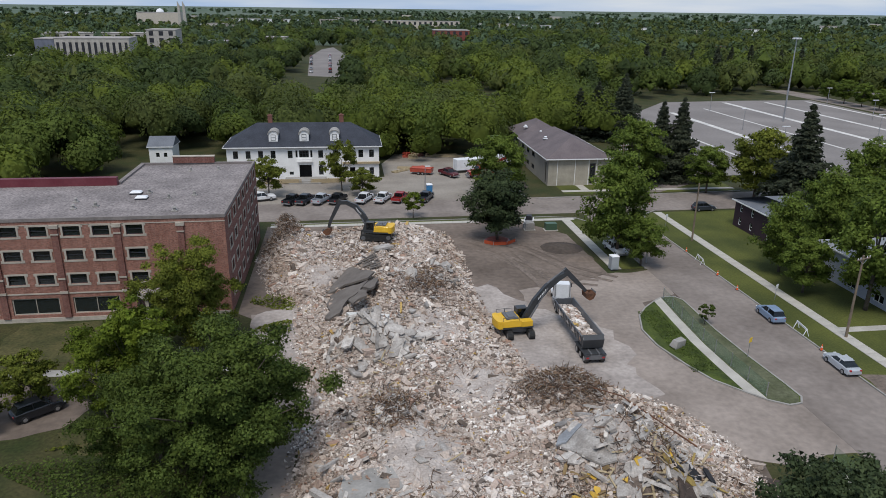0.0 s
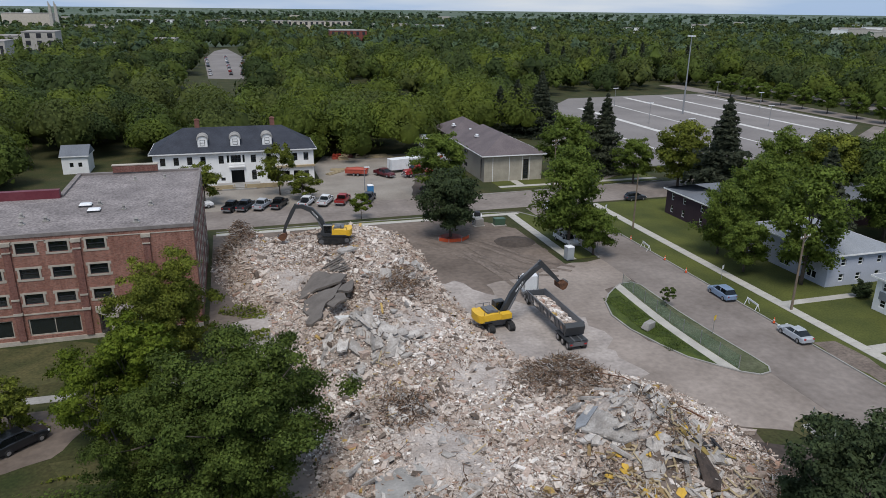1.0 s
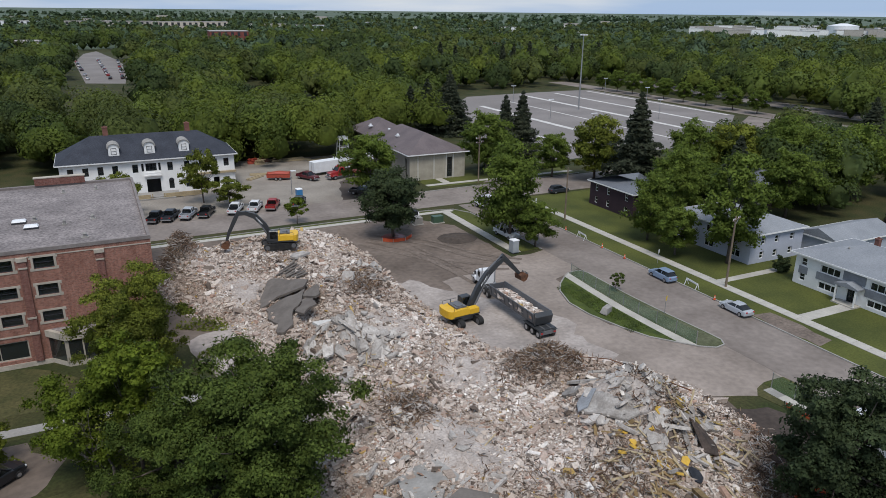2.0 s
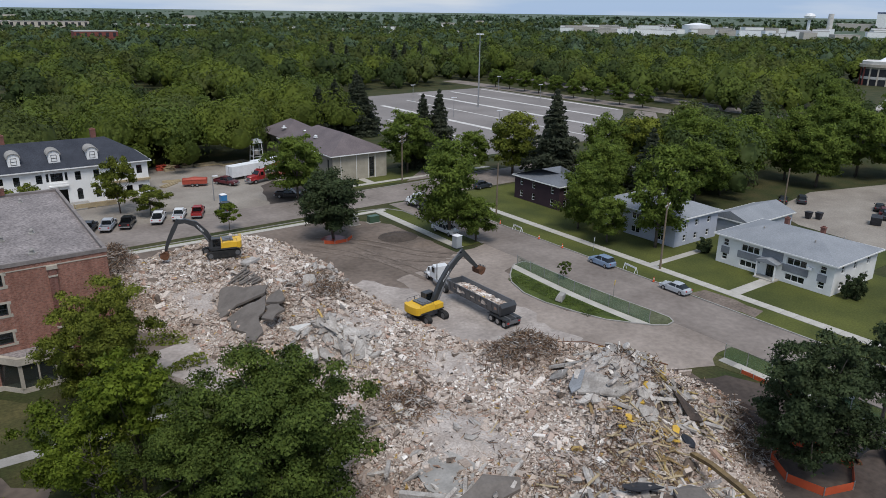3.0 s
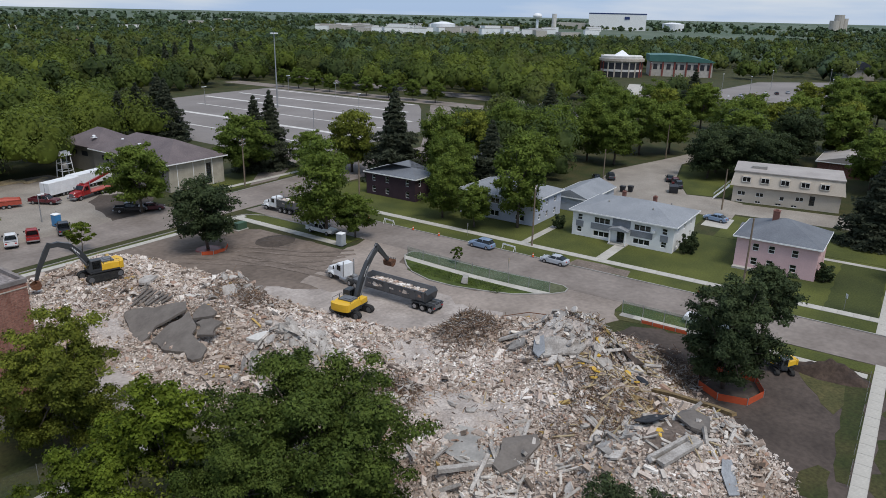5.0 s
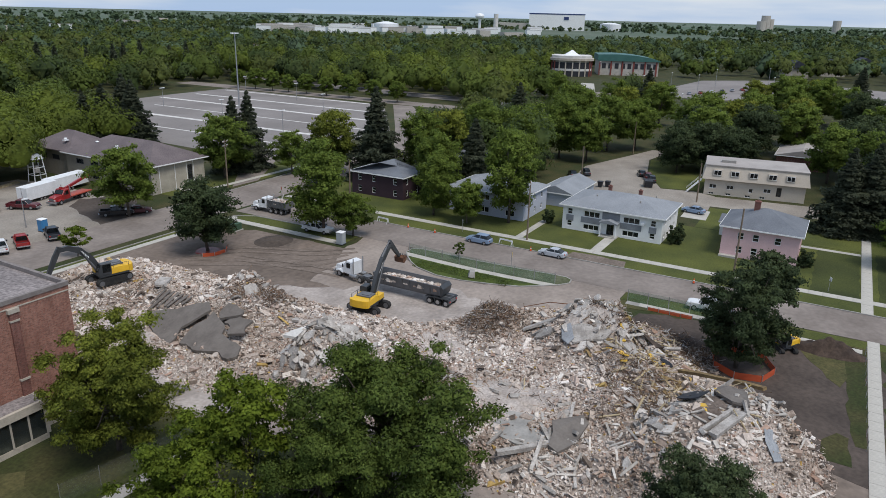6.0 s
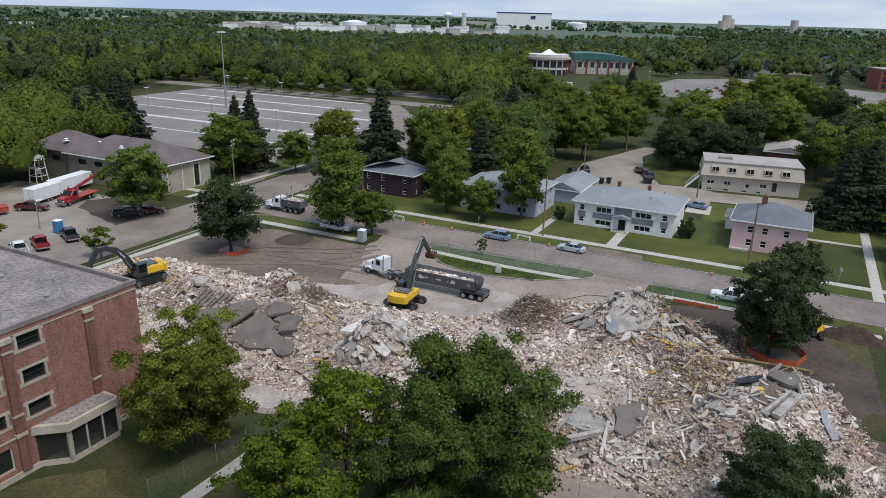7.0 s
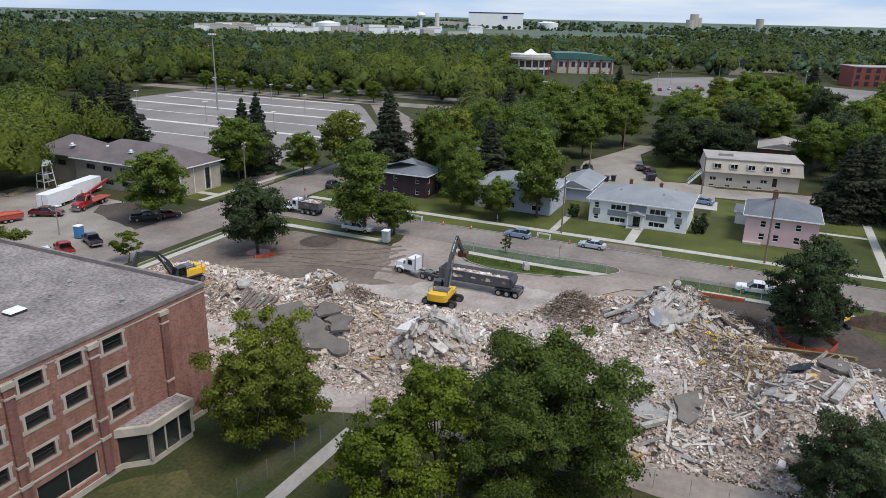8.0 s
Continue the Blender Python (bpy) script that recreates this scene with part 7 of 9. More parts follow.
# ---- vehicles and machines ----
def paint(name, c, rough=0.35):
    m = material(name, c, [k * 0.9 for k in c], 1.0, 5.0, rough, fine_mix=0.05, spec=0.5)
    m.node_tree.nodes["Principled BSDF"].inputs["Coat Weight"].default_value = 0.3
    return m


for key, c in {"car_white": (0.72, 0.72, 0.72), "car_black": (0.012, 0.013, 0.016), "car_silver": (0.42, 0.44, 0.47), "car_blue": (0.20, 0.27, 0.38), "car_red": (0.30, 0.02, 0.02), "car_maroon": (0.10, 0.015, 0.02), "car_dark": (0.03, 0.035, 0.045),
               "cat_yellow": (0.72, 0.42, 0.02), "boom_black": (0.035, 0.037, 0.04), "steel_grey": (0.12, 0.12, 0.125), "toilet_blue": (0.04, 0.20, 0.42), "toilet_grey": (0.34, 0.36, 0.37), "box_green": (0.05, 0.10, 0.06),
               "cone_orange": (0.75, 0.10, 0.02), "sign_yellow": (0.80, 0.52, 0.03), "fence_orange": (0.62, 0.10, 0.03), "mulch": (0.22, 0.03, 0.02), "trailer_red": (0.42, 0.07, 0.04)}.items():
    M[key] = paint(key, c, 0.35 if key.startswith("car") else 0.6)
M["car_glass"] = glassy("car_glass", (0.05, 0.06, 0.065), 0.05)
M["rubber"] = material("rubber", (0.02, 0.02, 0.021), (0.035, 0.033, 0.03), 2.0, 8.0, 0.9)
M["rim"] = material("rim", (0.45, 0.45, 0.46), fine=6.0, rough=0.4, metal=0.7)
M["lamp_red"] = paint("lamp_red", (0.45, 0.02, 0.02))
M["lamp_clear"] = paint("lamp_clear", (0.75, 0.75, 0.72))
WHEEL = {}


def wheel(parent, x, y, r, w):
    key = (r, w)
    if key not in WHEEL:
        t = Geo()
        n = 16
        rows = []
        for yy, k in ((-w / 2, 0.86), (-w * 0.36, 1.0), (w * 0.36, 1.0), (w / 2, 0.86)):
            rows.append([(r * k * math.cos(2 * math.pi * i / n), yy, r * k * math.sin(2 * math.pi * i / n)) for i in range(n)])
        t.loft(rows)
        m = Geo()
        m.tube((0, -w / 2 - 0.012, 0), (0, w / 2 + 0.012, 0), r * 0.58, n=12)
        WHEEL[key] = (mesh_of("wheel", t, M["rubber"], smooth=False), mesh_of("rim", m, M["rim"]))
    a, b = WHEEL[key]
    ob = new("wheel", a)
    ob.parent, ob.location = parent, (x, y, r)
    rim = new("rim", b)
    rim.parent = ob
    return ob


def hull(rows):
    """A body of rounded sections: x, half width, bottom, top, half width at the top."""
    g = Geo()
    out = []
    for x, w, z0, z1, wt in rows:
        c = min(0.1, (z1 - z0) * 0.3)
        out.append([(x, -w + c, z0), (x, w - c, z0), (x, w, z0 + c), (x, wt, z1 - c), (x, wt - c, z1), (x, -wt + c, z1), (x, -wt, z1 - c), (x, -w, z0 + c)])
    g.loft(out)
    return g


def lamps(t, xf, xr, y, zf, zr):
    for s in (-1, 1):
        part("headlight", Geo().box(xf - 0.12, xf + 0.02, s * y - 0.16, s * y + 0.16, zf, zf + 0.14), M["lamp_clear"], t, "clear headlight")
        part("taillight", Geo().box(xr - 0.02, xr + 0.08, s * y - 0.12, s * y + 0.12, zr, zr + 0.2), M["lamp_red"], t, "red tail light")


def car(mat, label, m, suv=False, group=""):
    t = thing("car", label, "car", m, group)
    b = 0.08 if suv else 0.0
    part("body", hull([(-2.3, 0.72, 0.42, 0.82 + b, 0.68), (-2.15, 0.86, 0.28, 0.95 + b, 0.80), (-1.2, 0.9, 0.22, 1.0 + b, 0.84), (0.8, 0.9, 0.22, 0.98 + b, 0.84), (1.8, 0.88, 0.26, 0.86 + b, 0.80), (2.3, 0.74, 0.38, 0.68 + b, 0.66)]), M[mat], t, smooth=False)
    h = 1.66 if suv else 1.44
    xr = -2.05 if suv else -1.75
    part("window_glass", hull([(xr, 0.76, 0.9 + b, 0.98 + b, 0.74), (xr + (0.35 if suv else 0.75), 0.78, 0.9, h - 0.03, 0.60), (0.15, 0.78, 0.9, h - 0.02, 0.61), (1.15, 0.74, 0.88, 0.96 + b, 0.70)]), M["car_glass"], t)
    part("roof", hull([(xr + (0.32 if suv else 0.7), 0.60, h - 0.09, h - 0.02, 0.56), (-0.6, 0.66, h - 0.09, h + 0.02, 0.60), (0.25, 0.62, h - 0.09, h - 0.01, 0.57)]), M[mat], t)
    for x in (-1.4, 1.42):
        for s in (-1, 1):
            wheel(t, x, s * 0.80, 0.33, 0.22)
    for s in (-1, 1):
        part("mirror", Geo().box(0.75, 0.95, s * 0.98 - 0.09, s * 0.98 + 0.09, 0.98, 1.12), M[mat], t)
        part("pillar", Geo().beam((-0.5, s * 0.775, 0.98), (-0.55, s * 0.64, h - 0.06), 0.06, 0.1), M[mat], t)
        part("pillar", Geo().beam((1.0, s * 0.74, 0.98), (0.2, s * 0.62, h - 0.05), 0.06, 0.06), M[mat], t)
    lamps(t, 2.26, -2.28, 0.58, 0.62, 0.72)
    return t


def pickup(mat, label, m, group="", cab=1.9, load=None):
    t = thing("pickup_truck", label, "pickup truck", m, group)
    L2 = 2.9
    part("body", hull([(-0.9, 0.98, 0.45, 1.12, 0.94), (0.9, 0.98, 0.42, 1.14, 0.94), (2.3, 0.97, 0.42, 1.12, 0.92), (2.75, 0.92, 0.46, 1.05, 0.86), (L2, 0.85, 0.5, 0.92, 0.80)]), M[mat], t)
    part("window_glass", hull([(-0.98, 0.86, 1.08, 1.74, 0.72), (-0.7, 0.88, 1.08, 1.82, 0.72), (0.55, 0.88, 1.08, 1.82, 0.72), (1.4, 0.84, 1.08, 1.15, 0.78)]), M["car_glass"], t)
    part("roof", hull([(-0.95, 0.74, 1.72, 1.83, 0.70), (-0.2, 0.78, 1.74, 1.9, 0.71), (0.6, 0.74, 1.74, 1.85, 0.69)]), M[mat], t)
    for s in (-1, 1):
        for a, b, k in (((0.05, s * 0.87, 1.1), (0.02, s * 0.745, 1.8), 0.12), ((-0.95, s * 0.86, 1.1), (-0.92, s * 0.745, 1.78), 0.2), ((1.32, s * 0.82, 1.12), (0.58, s * 0.735, 1.82), 0.06)):
            part("pillar", Geo().beam(a, b, 0.06, k), M[mat], t)
        part("mirror", Geo().box(0.85, 1.05, s * 1.1 - 0.12, s * 1.1 + 0.12, 1.12, 1.38), M["trim_dark"], t)
        part("bed_side", Geo().box(-2.8, -0.95, min(s * 0.97, s * 0.86), max(s * 0.97, s * 0.86), 0.52, 1.18), M[mat], t, bevel=0.03)
    part("tailgate", Geo().box(-2.88, -2.78, -0.86, 0.86, 0.55, 1.16), M[mat], t, bevel=0.03)
    part("bed_floor", Geo().box(-2.8, -0.95, -0.86, 0.86, 0.5, 0.72), M["trim_dark"], t)
    part("rear_bumper", Geo().box(-3.05, -2.85, -0.9, 0.9, 0.48, 0.66), M["rim"], t, bevel=0.03)
    part("front_bumper", Geo().box(2.82, 3.0, -0.9, 0.9, 0.42, 0.66), M["rim"], t, bevel=0.03)
    if load:
        part("toolbox", Geo().box(-1.4, -1.0, -0.84, 0.84, 0.9, 1.35), M[load], t, bevel=0.03)
    for x in (-1.85, 1.85):
        for s in (-1, 1):
            wheel(t, x, s * 0.84, 0.40, 0.27)
    lamps(t, 2.88, -2.9, 0.68, 0.78, 0.85)
    return t


def at(x, y, turn, z=0.05):
    return pose(x, y, z, 0, 0, turn)


def track_geo(length, w, h):
    """An endless crawler belt with grousers round a rounded frame."""
    g = Geo()
    r = h / 2
    n = 7
    prof = [(length / 2 - r + r * math.cos(a), r + r * math.sin(a)) for a in [math.pi * (i / n - 0.5) for i in range(n + 1)]]
    prof += [(-length / 2 + r + r * math.cos(a), r + r * math.sin(a)) for a in [math.pi * (i / n + 0.5) for i in range(n + 1)]]
    g.side(prof, -w / 2, w / 2)
    k = int(length / 0.22)
    for i in range(k):
        x = -length / 2 + r + (length - 2 * r) * (i + 0.5) / k
        g.box(x - 0.03, x + 0.03, -w / 2 - 0.01, w / 2 + 0.01, h, h + 0.035)
    return g


def plate_chain(pts, w, h0, h1):
    """A boxed boom along points in x and z, deeper at h0 and slimmer at h1."""
    rows = []
    for i, (x, z) in enumerate(pts):
        a = pts[max(i - 1, 0)]
        b = pts[min(i + 1, len(pts) - 1)]
        d = Vector((b[0] - a[0], b[1] - a[1])).normalized()
        n = Vector((-d.y, d.x))
        h = h0 + (h1 - h0) * abs(i / (len(pts) - 1) - 0.35) / 0.65
        rows.append([(x - n.x * h / 2, -w / 2, z - n.y * h / 2), (x - n.x * h / 2, w / 2, z - n.y * h / 2), (x + n.x * h / 2, w / 2, z + n.y * h / 2), (x + n.x * h / 2, -w / 2, z + n.y * h / 2)])
    return Geo().loft(rows)


def excavator(label, m, track_turn, boom, stick, lettering=True):
    """House looking along +x; boom and stick as points in x and z."""
    t = thing("excavator", label, "excavator", m)
    rot = Matrix.Rotation(radians(track_turn), 4, "Z")
    for s in (-1, 1):
        tr = part("track", track_geo(4.9, 0.65, 0.95), M["rubber"], t, "dusty black crawler track", m=rot @ Matrix.Translation((0, s * 1.3, 0)))
        f = Geo()
        f.box(-1.8, 1.8, -0.2, 0.2, 0.32, 0.66)
        for k in range(7):
            f.tube((-1.7 + k * 0.57, -0.3, 0.24), (-1.7 + k * 0.57, 0.3, 0.24), 0.17, n=8)
        for x in (-1.95, 1.95):
            f.tube((x, -0.34, 0.48), (x, 0.34, 0.48), 0.36, n=12)
        part("track_frame", f, M["steel_grey"], tr)
    part("car_body", Geo().box(-0.9, 0.9, -1.0, 1.0, 0.45, 0.95), M["steel_grey"], t, m=rot)
    part("slew_ring", Geo().tube((0, 0, 0.9), (0, 0, 1.15), 0.75, n=18), M["steel_grey"], t)
    part("house_deck", Geo().box(-2.4, 1.6, -1.42, 1.42, 1.12, 1.32), M["boom_black"], t, bevel=0.03)
    part("engine_house", hull([(-2.3, 1.38, 1.3, 2.15, 1.30), (-1.0, 1.42, 1.3, 2.3, 1.32), (0.1, 1.42, 1.3, 2.2, 1.32)]), M["cat_yellow"], t, "yellow engine housing")
    cw = Geo()
    n = 8
    poly = [(-2.2, -1.44)] + [(-2.55 - 0.42 * math.sin(math.pi * (i + 0.5) / n), -1.40 * math.cos(math.pi * (i + 0.5) / n)) for i in range(n)] + [(-2.2, 1.44)]
    cw.prism(poly[::-1], 1.2, 2.2)
    part("counterweight", cw, M["cat_yellow"], t, "rounded yellow counterweight", bevel=0.05)
    part("side_box", Geo().box(0.1, 1.5, -1.42, -0.5, 1.3, 2.0), M["cat_yellow"], t, bevel=0.05)
    top = Geo()
    top.box(-1.7, -0.2, -1.1, 0.9, 2.25, 2.42).box(-1.4, -0.6, -0.8, 0.3, 2.42, 2.5)
    part("engine_cover", top, M["steel_grey"], t, "dark louvred engine cover", bevel=0.02)
    part("exhaust", Geo().tube((-1.3, 0.95, 2.25), (-1.3, 0.95, 2.85), 0.07, n=8), M["steel_grey"], t)
    part("cab", hull([(0.05, 0.0 + 0.48, 1.3, 2.95, 0.46), (1.35, 0.48, 1.3, 2.95, 0.46), (1.75, 0.48, 1.3, 1.9, 0.46)]), M["boom_black"], t, m=Matrix.Translation((0, 0.92, 0)))
    gl = Geo()
    gl.box(0.2, 1.2, 1.40, 1.42, 1.75, 2.8).box(0.2, 1.2, 0.42, 0.44, 1.75, 2.8)
    gl.add([(1.40, 0.52, 2.85), (1.40, 1.32, 2.85), (1.775, 1.32, 1.92), (1.775, 0.52, 1.92), (1.43, 0.52, 2.86), (1.43, 1.32, 2.86), (1.80, 1.32, 1.93), (1.80, 0.52, 1.93)], [(0, 1, 2, 3), (7, 6, 5, 4), (0, 4, 5, 1), (2, 6, 7, 3)])
    part("cab_glass", gl, M["car_glass"], t)
    for s in (-1, 1):
        r = Geo()
        r.tube((-2.2, s * 1.35, 2.2), (-2.2, s * 1.35, 2.6), 0.025, n=6).tube((-2.2, s * 1.35, 2.6), (-0.2, s * 1.35, 2.6), 0.025, n=6).tube((-0.2, s * 1.35, 2.6), (-0.2, s * 1.35, 2.2), 0.025, n=6)
        part("handrail", r, M["boom_black"], t)
    bm = part("boom", plate_chain(boom, 0.5, 0.85, 0.5), M["boom_black"], t, "black boom")
    stk = part("stick", plate_chain(stick, 0.38, 0.62, 0.36), M["boom_black"], t, "black dipper arm")
    if lettering:
        i = len(boom) // 2
        (ax, az), (bx, bz) = boom[i - 1], boom[i]
        for s in (-1, 1):
            w = Geo()
            for k in range(5):
                u = 0.2 + 0.14 * k
                x, z = ax + (bx - ax) * u, az + (bz - az) * u
                dx, dz = (bx - ax) * 0.085, (bz - az) * 0.085
                w.add([(x, s * 0.254, z - 0.14), (x + dx, s * 0.254, z + dz - 0.14), (x + dx, s * 0.254, z + dz + 0.14), (x, s * 0.254, z + 0.14)], [(0, 1, 2, 3)])
            part("lettering_bars", w, M["white_metal"], bm, "white painted bars")
    cyl = Geo()
    mid = boom[len(boom) // 2]
    for s in (-1, 1):
        cyl.tube((1.2, s * 0.38, 1.45), ((1.2 + mid[0]) / 2, s * 0.36, (1.45 + mid[1]) / 2), 0.13, n=8).tube(((1.2 + mid[0]) / 2, s * 0.36, (1.45 + mid[1]) / 2), (mid[0], s * 0.34, mid[1]), 0.07, n=8)
    part("boom_cylinder", cyl, M["steel_grey"], t)
    cyl = Geo()
    u = Vector((mid[0], 0, mid[1] + 0.45))
    v = Vector((stick[0][0], 0, stick[0][1]))
    cyl.tube(u, u.lerp(v, 0.55), 0.12, n=8).tube(u.lerp(v, 0.55), v, 0.07, n=8)
    part("stick_cylinder", cyl, M["steel_grey"], t)
    e, d = Vector((stick[-1][0], 0, stick[-1][1])), (Vector((stick[-1][0], 0, stick[-1][1])) - Vector((stick[-2][0], 0, stick[-2][1]))).normalized()
    n2 = Vector((d.z, 0, -d.x))
    prof = [(0.0, -0.25), (0.5, -0.62), (1.05, -0.5), (1.25, -0.05), (1.1, 0.45), (0.9, 0.62), (0.95, 0.2), (0.75, -0.2), (0.4, -0.3), (0.1, 0.1)]
    w = Geo()
    pp = [(e.x + d.x * a - n2.x * b, e.z + d.z * a - n2.z * b) for a, b in prof]
    w.side(pp, -0.65, 0.65)
    bk = part("bucket", w, M["rust"], t, "worn rusty bucket")
    for s in (-0.62, 0.60):
        w = Geo()
        w.side([pp[0], pp[1], pp[2], pp[3], pp[4], pp[5]], s, s + 0.03)
        part("bucket_cheek", w, M["rust"], bk)
    for k in range(5):
        y = -0.55 + k * 0.275
        w = Geo()
        w.beam((pp[5][0], y, pp[5][1]), (pp[5][0] + (pp[5][0] - pp[4][0]) * 0.9, y, pp[5][1] + (pp[5][1] - pp[4][1]) * 0.9), 0.1, 0.07)
        part("tooth", w, M["steel_grey"], bk)
    return t


excavator("yellow excavator with black arm loading a dump trailer", pose(19.4, 75.0, 0.0, 0, 0, 6), 86,
          [(0.9, 1.6), (2.2, 3.9), (3.6, 5.6), (4.9, 6.6), (6.0, 7.2)], [(5.7, 7.7), (6.6, 6.7), (7.8, 5.5), (8.6, 4.7)])
excavator("yellow excavator with black arm working on top of the rubble heap", pose(3.9, 106.1, 2.35, 0, 0, 166), 10,
          [(0.9, 1.6), (2.0, 3.6), (3.2, 5.0), (4.6, 5.6), (5.8, 5.5)], [(5.5, 5.9), (6.2, 4.6), (7.2, 2.6), (7.6, 1.4)])
excavator("small yellow excavator parked behind the fenced tree", pose(36.1, 26.4, 0.0, 0, 0, 150) @ Matrix.Scale(0.62, 4), 60,
          [(0.9, 1.6), (2.0, 2.5), (3.0, 2.9), (4.2, 2.8), (5.2, 2.3)], [(4.9, 2.6), (5.6, 2.0), (6.2, 1.3), (6.3, 0.7)], lettering=False)


def truck_cab(t, x0, mat):
    """Bonneted cab whose bumper is at x0."""
    part("hood", hull([(x0 - 2.1, 0.95, 0.8, 1.85, 0.80), (x0 - 0.5, 0.85, 0.75, 1.75, 0.70), (x0 - 0.1, 0.78, 0.75, 1.55, 0.62)]), M[mat], t)
    part("cab", hull([(x0 - 3.9, 1.12, 0.8, 2.75, 1.02), (x0 - 2.7, 1.12, 0.8, 2.8, 1.02), (x0 - 2.0, 1.1, 0.8, 1.9, 1.04)]), M[mat], t)
    gl = Geo()
    gl.add([(x0 - 2.58, -0.85, 2.65), (x0 - 2.58, 0.85, 2.65), (x0 - 2.0, 0.9, 1.95), (x0 - 2.0, -0.9, 1.95), (x0 - 2.55, -0.85, 2.68), (x0 - 2.55, 0.85, 2.68), (x0 - 1.97, 0.9, 1.98), (x0 - 1.97, -0.9, 1.98)], [(0, 3, 2, 1), (4, 5, 6, 7), (0, 4, 7, 3), (1, 2, 6, 5)])
    for s in (-1, 1):
        gl.box(x0 - 3.5, x0 - 2.75, s * 1.09 - 0.02, s * 1.09 + 0.02, 1.75, 2.5)
    part("cab_glass", gl, M["car_glass"], t)
    for s in (-1, 1):
        part("fender", hull([(x0 - 2.0, 0.22, 0.7, 1.05, 0.18), (x0 - 1.3, 0.24, 0.95, 1.25, 0.2), (x0 - 0.6, 0.22, 0.75, 1.0, 0.18)]), M[mat], t, m=Matrix.Translation((0, s * 1.0, 0)))
        part("headlight", Geo().box(x0 - 0.18, x0 - 0.02, s * 0.7 - 0.12, s * 0.7 + 0.12, 1.0, 1.2), M["lamp_clear"], t, "clear headlight")
        part("exhaust_stack", Geo().tube((x0 - 4.05, s * 0.95, 0.9), (x0 - 4.05, s * 0.95, 3.3), 0.08, n=8), M["rim"], t, "chrome exhaust stack")
        part("mirror", Geo().box(x0 - 2.3, x0 - 2.2, s * 1.35 - 0.1, s * 1.35 + 0.1, 1.8, 2.3), M["trim_dark"], t)
    part("bumper", Geo().box(x0 - 0.12, x0 + 0.12, -1.1, 1.1, 0.45, 0.8), M["rim"], t, bevel=0.04)
    part("grille", Geo().box(x0 - 0.12, x0 - 0.06, -0.5, 0.5, 0.9, 1.5), M["steel_grey"], t)


def tub(t, x0, x1, z0, z1, w, mat, ribs=8, taper=0.3):
    """An open steel tipper body with ribs and thick walls."""
    k = 0.07
    o = [(x0, -w, z1), (x1, -w, z1), (x1, w, z1), (x0, w, z1)]
    b = [(x0 + 0.05, -w + taper, z0), (x1 - 0.05, -w + taper, z0), (x1 - 0.05, w - taper, z0), (x0 + 0.05, w - taper, z0)]
    i1 = [(x0 + k, -w + k, z1), (x1 - k, -w + k, z1), (x1 - k, w - k, z1), (x0 + k, w - k, z1)]
    i0 = [(x0 + k + 0.05, -w + taper + k, z0 + k), (x1 - k - 0.05, -w + taper + k, z0 + k), (x1 - k - 0.05, w - taper - k, z0 + k), (x0 + k + 0.05, w - taper - k, z0 + k)]
    g = Geo()
    fs = [(7, 6, 5, 4)]
    for i in range(4):
        j = (i + 1) % 4
        fs += [(i, j, 4 + j, 4 + i), (8 + j, 8 + i, 12 + i, 12 + j), (j, i, 8 + i, 8 + j)]
    fs.append((12, 13, 14, 15))
    g.add(o + b + i1 + i0, fs)
    tb = part("tipper_body", g, M[mat], t, "dark dusty open steel tipper body")
    for s in (-1, 1):
        part("top_rail", Geo().box(x0, x1, s * w - 0.06, s * w + 0.06, z1 - 0.02, z1 + 0.08), M[mat], tb)
        for q in range(ribs):
            x = x0 + (x1 - x0) * (q + 0.5) / ribs
            part("rib", Geo().beam((x, s * (w - taper + 0.03), z0 + 0.05), (x, s * (w + 0.03), z1 - 0.05), 0.06, 0.09), M[mat], tb)
    return tb


def load_of(x, y, z, lx, ly, turn, n, label):
    r = np.random.default_rng(int(x * 7))
    g = Geo()
    for _ in range(n):
        px, py = r.uniform(-lx, lx), r.uniform(-ly, ly)
        s = r.uniform(0.1, 0.34)
        pz = 0.3 * (1 - (px / lx) ** 2) * (1 - (py / ly) ** 2) + r.uniform(-0.05, 0.1)
        o = r.uniform(-0.3, 0.3, 6) * s
        g.add([(px - s + o[0], py - s + o[1], pz - s), (px + s, py - s + o[2], pz - s), (px + s + o[3], py + s, pz - s), (px - s, py + s + o[4], pz - s), (px - s * 0.7, py - s * 0.8, pz + s * 0.6 + o[5]), (px + s * 0.8, py - s * 0.7, pz + s * 0.5), (px + s * 0.7, py + s * 0.8, pz + s * 0.7), (px - s * 0.8, py + s * 0.7, pz + s * 0.5)],
              [(0, 3, 2, 1), (4, 5, 6, 7), (0, 1, 5, 4), (1, 2, 6, 5), (2, 3, 7, 6), (3, 0, 4, 7)])
    g.box(-lx, lx, -ly, ly, -0.5, -0.02)
    ob = part("rubble_load", g, M["rubble"])
    ob.matrix_basis = pose(x, y, z, 0, 0, turn)
    return tagged(ob, label, "rubble", kind="stuff")


